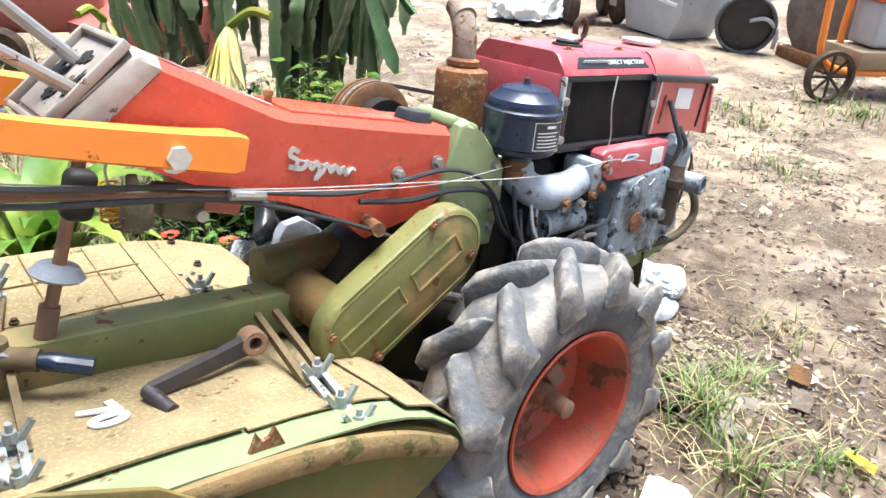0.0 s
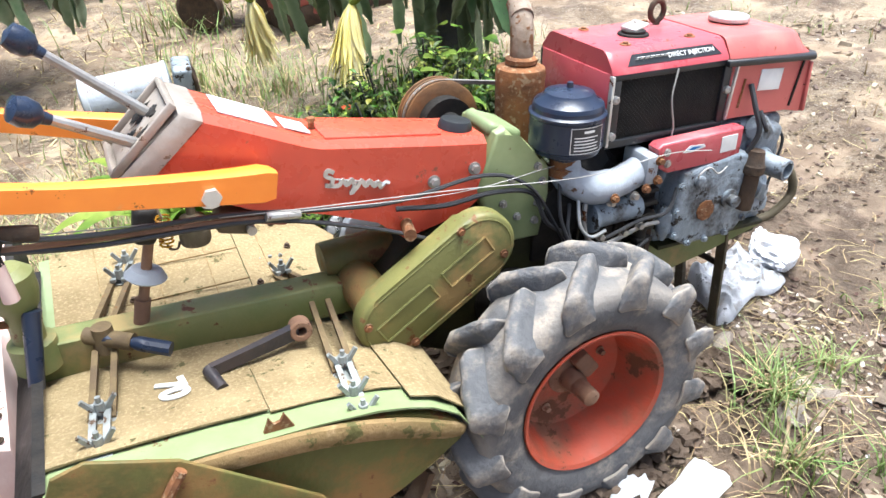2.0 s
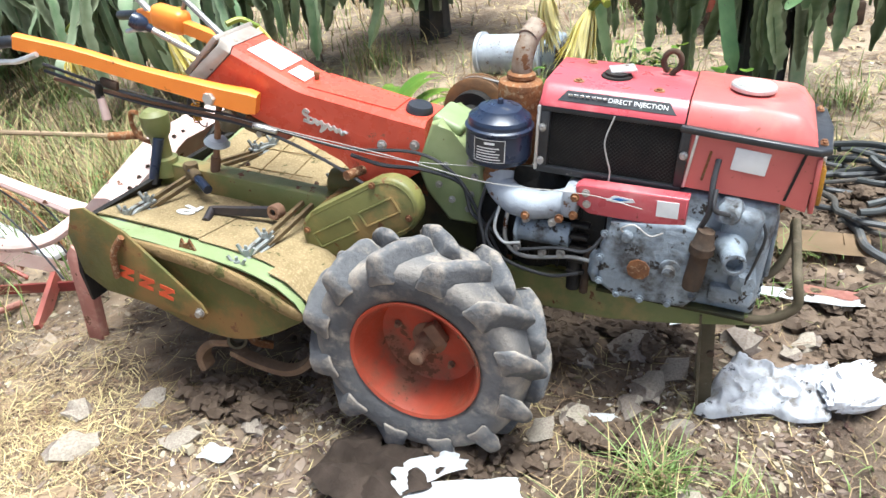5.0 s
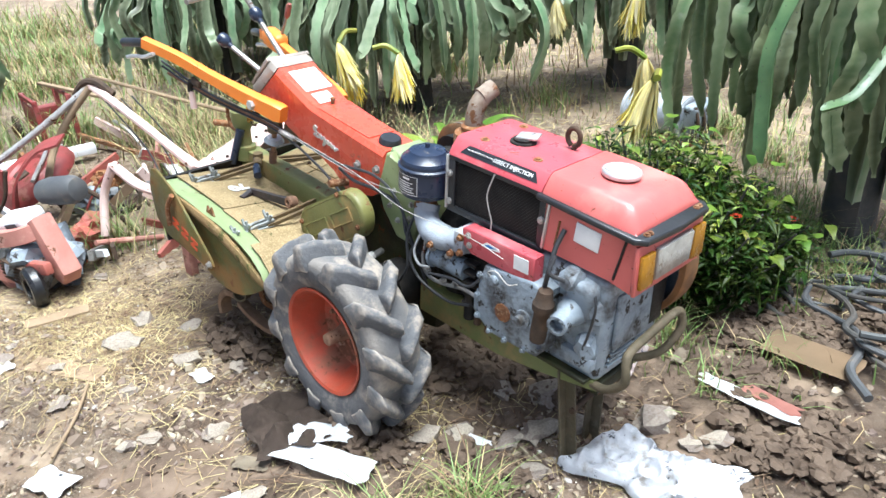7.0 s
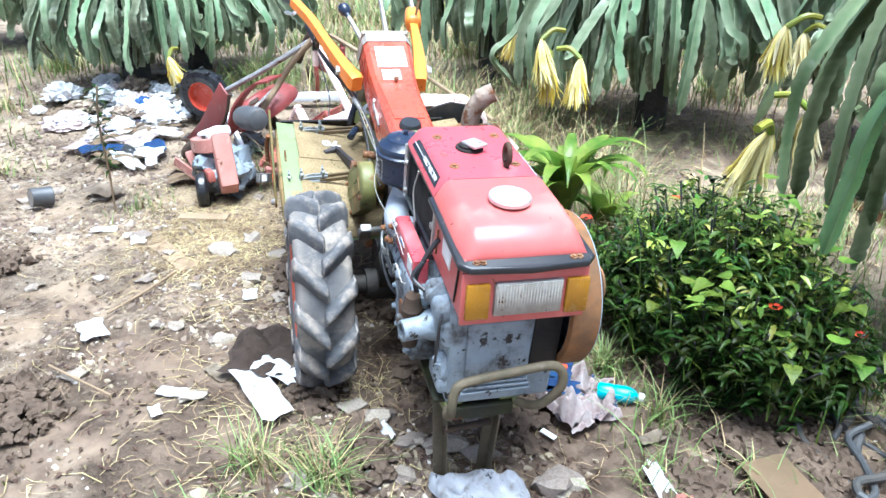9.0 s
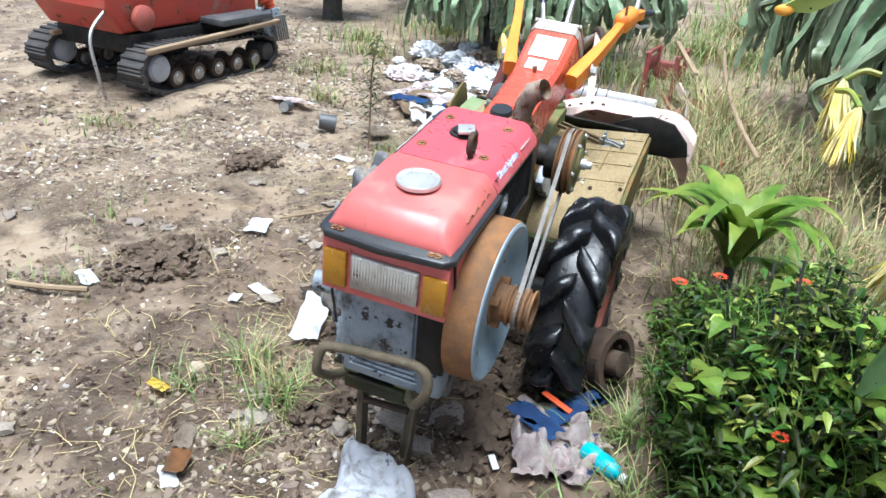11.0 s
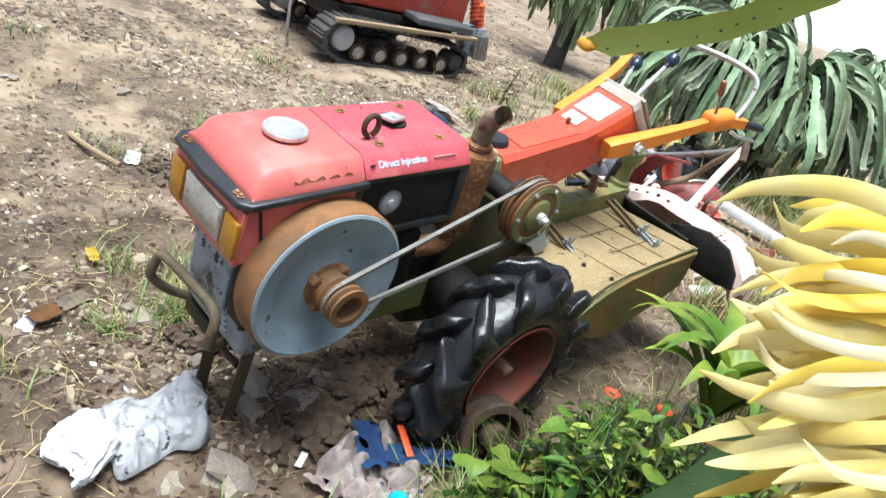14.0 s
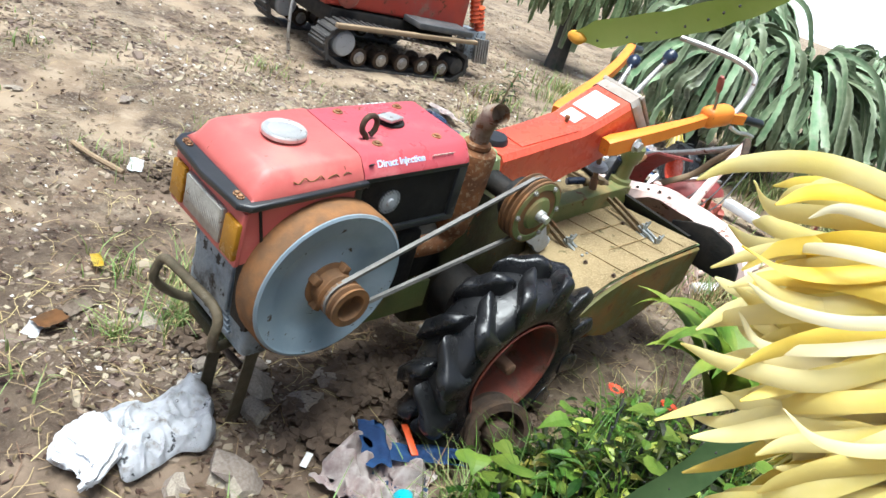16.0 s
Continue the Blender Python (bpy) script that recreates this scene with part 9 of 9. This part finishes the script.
for k in range(44):
    x, y = -4.05 + rng.gauss(0, 0.40), -1.65 + rng.gauss(0, 0.32)
    s = rng.uniform(0.05, 0.15)
    b = bm_new()
    crumpled(b, (0, 0, 0), (s, s * rng.uniform(0.6, 1), s * rng.uniform(0.4, 0.8)), 40 + k, 0.3, 4)
    ob = part("rubbish_bag", b, ("white", "sack", "white", "white", "blue_cloth", "shard", "sack", "pipe", "white", "print_cloth", "white")[k % 11], None, "", 25)
    ob.matrix_basis = pose(x, y, s * 0.3, 0, 0, rng.uniform(0, 360))
    tagged(ob, "crumpled plastic rubbish bag on a trash heap", "rubbish bag", "rubbish heap")
for k in range(34):
    x, y = -2.95 + rng.gauss(0, 0.45), -1.35 + rng.gauss(0, 0.30)
    sheet_thing("rubbish_sheet", pose(x, y, 0.01, rng.uniform(-6, 6), rng.uniform(-6, 6), rng.uniform(0, 180)), rng.uniform(0.15, 0.4), rng.uniform(0.06, 0.16), ("white", "shard", "pipe", "white", "print_cloth", "wood", "blue_cloth")[k % 7], "flattened plastic and board rubbish on the ground", "rubbish", 0.04, 6, 60 + k, 14, 10, group="flat rubbish")


def crawler():
    """Tracked carrier with an orange-red body."""
    root = thing("crawler_carrier", pose(-2.57, -3.38, 0, 0, 0, 176), "orange-red tracked farm carrier with muddy rubber tracks", "crawler")
    root.matrix_basis = root.matrix_basis @ Matrix.Diagonal((-1, 1, 1, 1))
    L, H = 1.45, 0.34
    for s, y in ((1, -0.20), (-1, 0.75)):
        tr = new("track")
        tr.parent = root
        tr["label"] = "muddy black rubber track with rollers"
        out = [(-L / 2 + 0.10, 0.0), (L / 2 - 0.16, 0.0), (L / 2 + 0.02, 0.08), (L / 2 + 0.06, 0.20), (L / 2 - 0.02, 0.30), (L / 2 - 0.14, H), (-L / 2 + 0.14, H - 0.05), (-L / 2, 0.22), (-L / 2 - 0.02, 0.10)]
        inn = [(x * 0.955, 0.022 + z * 0.875) for x, z in out]
        bm = bm_new()
        n = len(out)
        A = [[bm.verts.new((x, y + yy, z)) for x, z in o] for yy, o in ((-0.11, out), (0.11, out), (0.11, inn), (-0.11, inn))]
        for a, b in zip(A, A[1:] + A[:1]):
            for i in range(n):
                bm.faces.new((a[i], a[(i + 1) % n], b[(i + 1) % n], b[i]))
        part("belt", bm, "track", tr)
        P = [Vector((x, 0, z)) for x, z in out]
        for i in range(n):
            a, b = P[i], P[(i + 1) % n]
            d = (b - a)
            m = max(1, int(d.length / 0.062))
            for k in range(m):
                c = a + d * ((k + 0.5) / m)
                ang = -math.atan2(d.z, d.x)
                part("track_lug", box(bm_new(), (c.x, y, c.z), (0.026, 0.225, 0.030), Matrix.Rotation(ang, 4, 'Y'), 0.004, 1), "track", tr, "", 0)
        for x in (-0.46, -0.24, -0.02, 0.20, 0.42):
            part("roller_hub", lathe(bm_new(), (x, y - 0.10, 0.10), (0, 1, 0), [(0.001, -0.012), (0.030, -0.010), (0.036, 0.0), (0.050, 0.004), (0.055, 0.02)], 16), "steel", tr)
            part("roller", lathe(bm_new(), (x, y - 0.09, 0.10), (0, 1, 0), [(0.03, -0.01), (0.075, 0.0), (0.075, 0.03), (0.05, 0.04), (0.05, 0.14), (0.075, 0.15), (0.075, 0.18)], 20), "rust_dark", tr)
        part("sprocket", lathe(bm_new(), (0.58, y - 0.10, 0.19), (0, 1, 0), [(0.03, -0.01), (0.085, 0.0), (0.10, 0.02), (0.10, 0.18)], 22), "grey_clean", tr)
        part("idler", lathe(bm_new(), (-0.62, y - 0.10, 0.14), (0, 1, 0), [(0.03, -0.01), (0.07, 0.0), (0.075, 0.02), (0.075, 0.18)], 20), "track", tr)
        part("skid_rail", box(bm_new(), (0.0, y - 0.135, 0.36), (1.45, 0.05, 0.035), pose(0, 0, 0, 0, 2, 0), 0.006), "wood", tr)
    part("chassis", box(bm_new(), (0, 0.27, 0.34), (1.3, 0.75, 0.14), None, 0.02), "black", root)
    part("body", prism(bm_new(), [(-0.75, 0.42), (0.70, 0.42), (0.82, 0.60), (0.80, 1.02), (0.30, 1.10), (-0.10, 0.86), (-0.72, 0.80)], -0.10, 0.66, 'y', 0.03, 3), "crawler_red", root, "orange-red sheet-metal body")
    part("step", box(bm_new(), (-0.35, -0.22, 0.44), (0.60, 0.24, 0.05), None, 0.008), "pipe", root)
    part("lamp", lathe(bm_new(), (0.55, -0.12, 0.52), (0, -1, 0), [(0.09, 0), (0.09, 0.04), (0.06, 0.06), (0.001, 0.065)], 20), "mach_red", root)
    part("motor", box(bm_new(), (-0.98, 0.0, 0.30), (0.20, 0.24, 0.26), pose(0, 0, 0, 0, 12, 20), 0.02), "grey", root, "grey finned motor on the end")
    for i in range(6):
        part("motor_fin", box(bm_new(), (-0.93 - 0.03 * i, -0.14, 0.27), (0.010, 0.06, 0.22), pose(0, 0, 0, 0, 12, 20)), "steel", root)
    for x, z in ((-0.85, 0.62), (-0.95, 0.52)):
        part("spring", lathe(bm_new(), (x, -0.05, z), (0.4, 0.0, 1), [(0.05, -0.12 + 0.0)] + [(0.05 - 0.012 * (i % 2), -0.12 + 0.02 * i) for i in range(1, 13)], 14), "mach_orange", root)
    part("arm", tube(bm_new(), [(0.78, -0.05, 0.60), (0.98, -0.1, 0.45), (1.0, -0.15, 0.2), (0.96, -0.15, 0.02)], 0.012, 8), "steel", root)
    part("arm", box(bm_new(), (-0.98, 0.05, 0.62), (0.05, 0.05, 0.70), pose(0, 0, 0, 0, 4, 0), 0.006), "rust", root)


crawler()

# ---- machines across the yard ----


def yard_junk():
    r1 = thing("fan_drum", pose(5.05, 2.05, 0.24, 90, 0, -58) @ Matrix.Scale(0.58, 4), "round dark fan drum of a thresher leaning in the yard", "fan drum")
    part("shell", lathe(bm_new(), (0, 0, 0), (0, 0, 1), [(0.40, -0.16), (0.42, -0.14), (0.42, 0.14), (0.40, 0.16), (0.37, 0.15), (0.37, -0.15)], 40, closed=True), "pipe", r1)
    part("disc", lathe(bm_new(), (0, 0, 0.02), (0, 0, 1), [(0.37, 0), (0.36, 0.02), (0.06, 0.04), (0.001, 0.04)], 40), "black_paint", r1)
    part("pipe", tube(bm_new(), [(0.05, 0.05, 0.06), (0.25, 0.1, 0.14), (0.42, -0.05, 0.12), (0.42, -0.3, 0.1)], 0.03, 10), "grey_clean", r1)
    r2 = thing("grain_chute", pose(5.15, 2.85, 0, 0, 0, 75), "grey sheet-metal grain chute on the ground", "chute")
    part("hopper", prism(bm_new(), [(-0.42, 0.25), (-0.30, 0.02), (0.30, 0.02), (0.46, 0.55), (-0.40, 0.62)], -0.25, 0.25, 'y', 0.02), "grey_clean", r2)
    part("seam", box(bm_new(), (0.02, 0.255, 0.35), (0.75, 0.015, 0.03), pose(0, 0, 0, 0, -5, 0), 0.003), "white", r2)
    part("side_box", box(bm_new(), (0.52, 0.05, 0.42), (0.16, 0.4, 0.5), None, 0.02), "white", r2)
    r3 = thing("thresher_gear", pose(5.25, 1.45, 0, 0, 0, 70), "dirty machine casing with a big gear wheel", "machine")
    part("casing", lathe(bm_new(), (0, -0.10, 0.40), (0, 1, 0), [(0.05, -0.02), (0.33, 0), (0.36, 0.03), (0.36, 0.22), (0.3, 0.25)], 30), "stone", r3)
    part("gear", lathe(bm_new(), (0, -0.16, 0.40), (0, 1, 0), [(0.03, -0.02)] + [(0.27, 0), (0.27, 0.05), (0.03, 0.05)], 24), "rust_dark", r3)
    part("base", box(bm_new(), (0, 0.05, 0.05), (0.6, 0.3, 0.10), None, 0.01), "rust", r3)
    r4 = thing("yellow_cart", pose(4.45, 0.85, 0, 0, 0, -30), "yellow tubular cart with iron wheel and small engine", "cart")
    part("frame", tube(bm_new(), [(-0.40, -0.05, 0.95), (-0.38, -0.05, 0.5), (-0.34, -0.05, 0.28), (-0.1, -0.02, 0.18), (0.6, 0.0, 0.16)], 0.025, 10), "orange", r4, "yellow bent tube frame")
    part("frame", tube(bm_new(), [(0.0, 0.25, 0.62), (0.0, 0.25, 0.3), (0.1, 0.22, 0.18), (0.6, 0.2, 0.16)], 0.025, 10), "orange", r4)
    for a in range(8):
        part("spoke", cyl(bm_new(), (-0.30, -0.12, 0.17), (-0.30 + 0.15 * math.cos(a * 0.785), -0.12, 0.17 + 0.15 * math.sin(a * 0.785)), 0.010, n=6), "rust_dark", r4)
    part("wheel_rim", lathe(bm_new(), (-0.30, -0.12, 0.17), (0, 1, 0), [(0.145, -0.025), (0.17, -0.025), (0.17, 0.025), (0.145, 0.025)], 30, closed=True), "rust_dark", r4)
    part("tray", box(bm_new(), (0.25, 0.12, 0.26), (0.65, 0.40, 0.12), None, 0.01), "wood", r4)
    part("engine", box(bm_new(), (0.22, 0.12, 0.48), (0.36, 0.28, 0.30), None, 0.03, 3), "grey_clean", r4)
    part("engine_cover", box(bm_new(), (0.20, 0.10, 0.69), (0.40, 0.30, 0.12), None, 0.03, 3), "mach_orange", r4)
    r5 = thing("old_tiller", pose(5.05, 3.72, 0, 0, 0, 55) @ Matrix.Scale(0.72, 4), "orange-red rusty tiller body parked in the yard", "tiller")
    part("body", box(bm_new(), (0, 0, 0.50), (0.9, 0.5, 0.40), pose(0, 0, 0, 0, 6, 0), 0.05, 3), "mach_orange", r5)
    for x, y in ((-0.3, -0.32), (0.35, -0.32), (-0.3, 0.32), (0.35, 0.32)):
        part("wheel", lathe(bm_new(), (x, y, 0.24), (0, 1, 0), [(0.05, -0.06), (0.2, -0.07), (0.24, -0.03), (0.24, 0.03), (0.2, 0.07), (0.05, 0.06)], 24), "rust_dark", r5)
    r6 = thing("tarp_heap", pose(4.55, 4.05, 0), "crumpled white tarpaulin heap", "tarpaulin")
    b = bm_new()
    crumpled(b, (0, 0, 0.05), (0.42, 0.3, 0.28), 3, 0.25, 4)
    part("tarp", b, "white", r6, "", 25)
    r7 = thing("red_machine", pose(0.85, 3.95, 0, 0, 0, 10), "low red machine body behind the cactus", "machine")
    part("body", prism(bm_new(), [(-0.5, 0.14), (0.45, 0.16), (0.52, 0.30), (0.30, 0.44), (0.0, 0.36), (-0.25, 0.46), (-0.52, 0.34)], -0.2, 0.2, 'y', 0.03, 3), "mach_red", r7)
    for i in range(6):
        part("bar", tube(bm_new(), [(-0.45 + 0.17 * i, -0.24, 0.10), (-0.40 + 0.17 * i, -0.25, 0.34), (-0.30 + 0.15 * i, -0.1, 0.50)], 0.018, 8), ("rust", "mach_red", "steel")[i % 3], r7)
    part("skid", box(bm_new(), (0, 0, 0.08), (1.0, 0.4, 0.16), None, 0.02), "rust_dark", r7)
    r8 = thing("red_machine", pose(0.28, 4.25, 0, 0, 0, -25) @ Matrix.Scale(0.8, 4), "red machine with dark wheel at the field edge", "machine")
    part("body", box(bm_new(), (0, 0, 0.50), (0.9, 0.5, 0.34), None, 0.06, 3), "mach_red", r8)
    for x in (-0.35, 0.35):
        part("wheel", lathe(bm_new(), (x, -0.3, 0.20), (0, 1, 0), [(0.05, -0.05), (0.17, -0.06), (0.2, -0.03), (0.2, 0.03), (0.17, 0.06), (0.05, 0.05)], 22), "rust_dark", r8)
    # pale engine drum lying in the grass
    r9 = thing("scrap_motor", pose(-0.60, 2.72, 0, 0, 0, -5), "pale weathered motor drum lying in the grass", "scrap motor")
    part("drum", lathe(bm_new(), (-0.34, 0, 0.15), (1, 0, 0.03), [(0.001, 0.0), (0.118, 0.0), (0.125, 0.006), (0.125, 0.44), (0.118, 0.45), (0.001, 0.45)], 36), "elbow_grey", r9, "pale weathered drum")
    for x in (-0.33, 0.08):
        part("flange", lathe(bm_new(), (x, 0, 0.152), (1, 0, 0.03), [(0.10, 0), (0.140, 0.0), (0.142, 0.012), (0.142, 0.026), (0.10, 0.03)], 36), "grey_clean", r9)
    part("end_casting", box(bm_new(), (0.17, 0, 0.155), (0.10, 0.22, 0.24), pose(0, 0, 0, 4, 6, 0), 0.02, 3), "grey", r9, "dark gear casting")
    for i in range(4):
        part("end_bar", tube(bm_new(), [(0.20, -0.10 + 0.065 * i, 0.05), (0.235, -0.10 + 0.065 * i, 0.16), (0.21, -0.10 + 0.06 * i, 0.27)], 0.011, 8), "rust_dark", r9)
    part("foot", box(bm_new(), (-0.05, 0, 0.02), (0.5, 0.22, 0.04), None, 0.006), "rust", r9)


yard_junk()
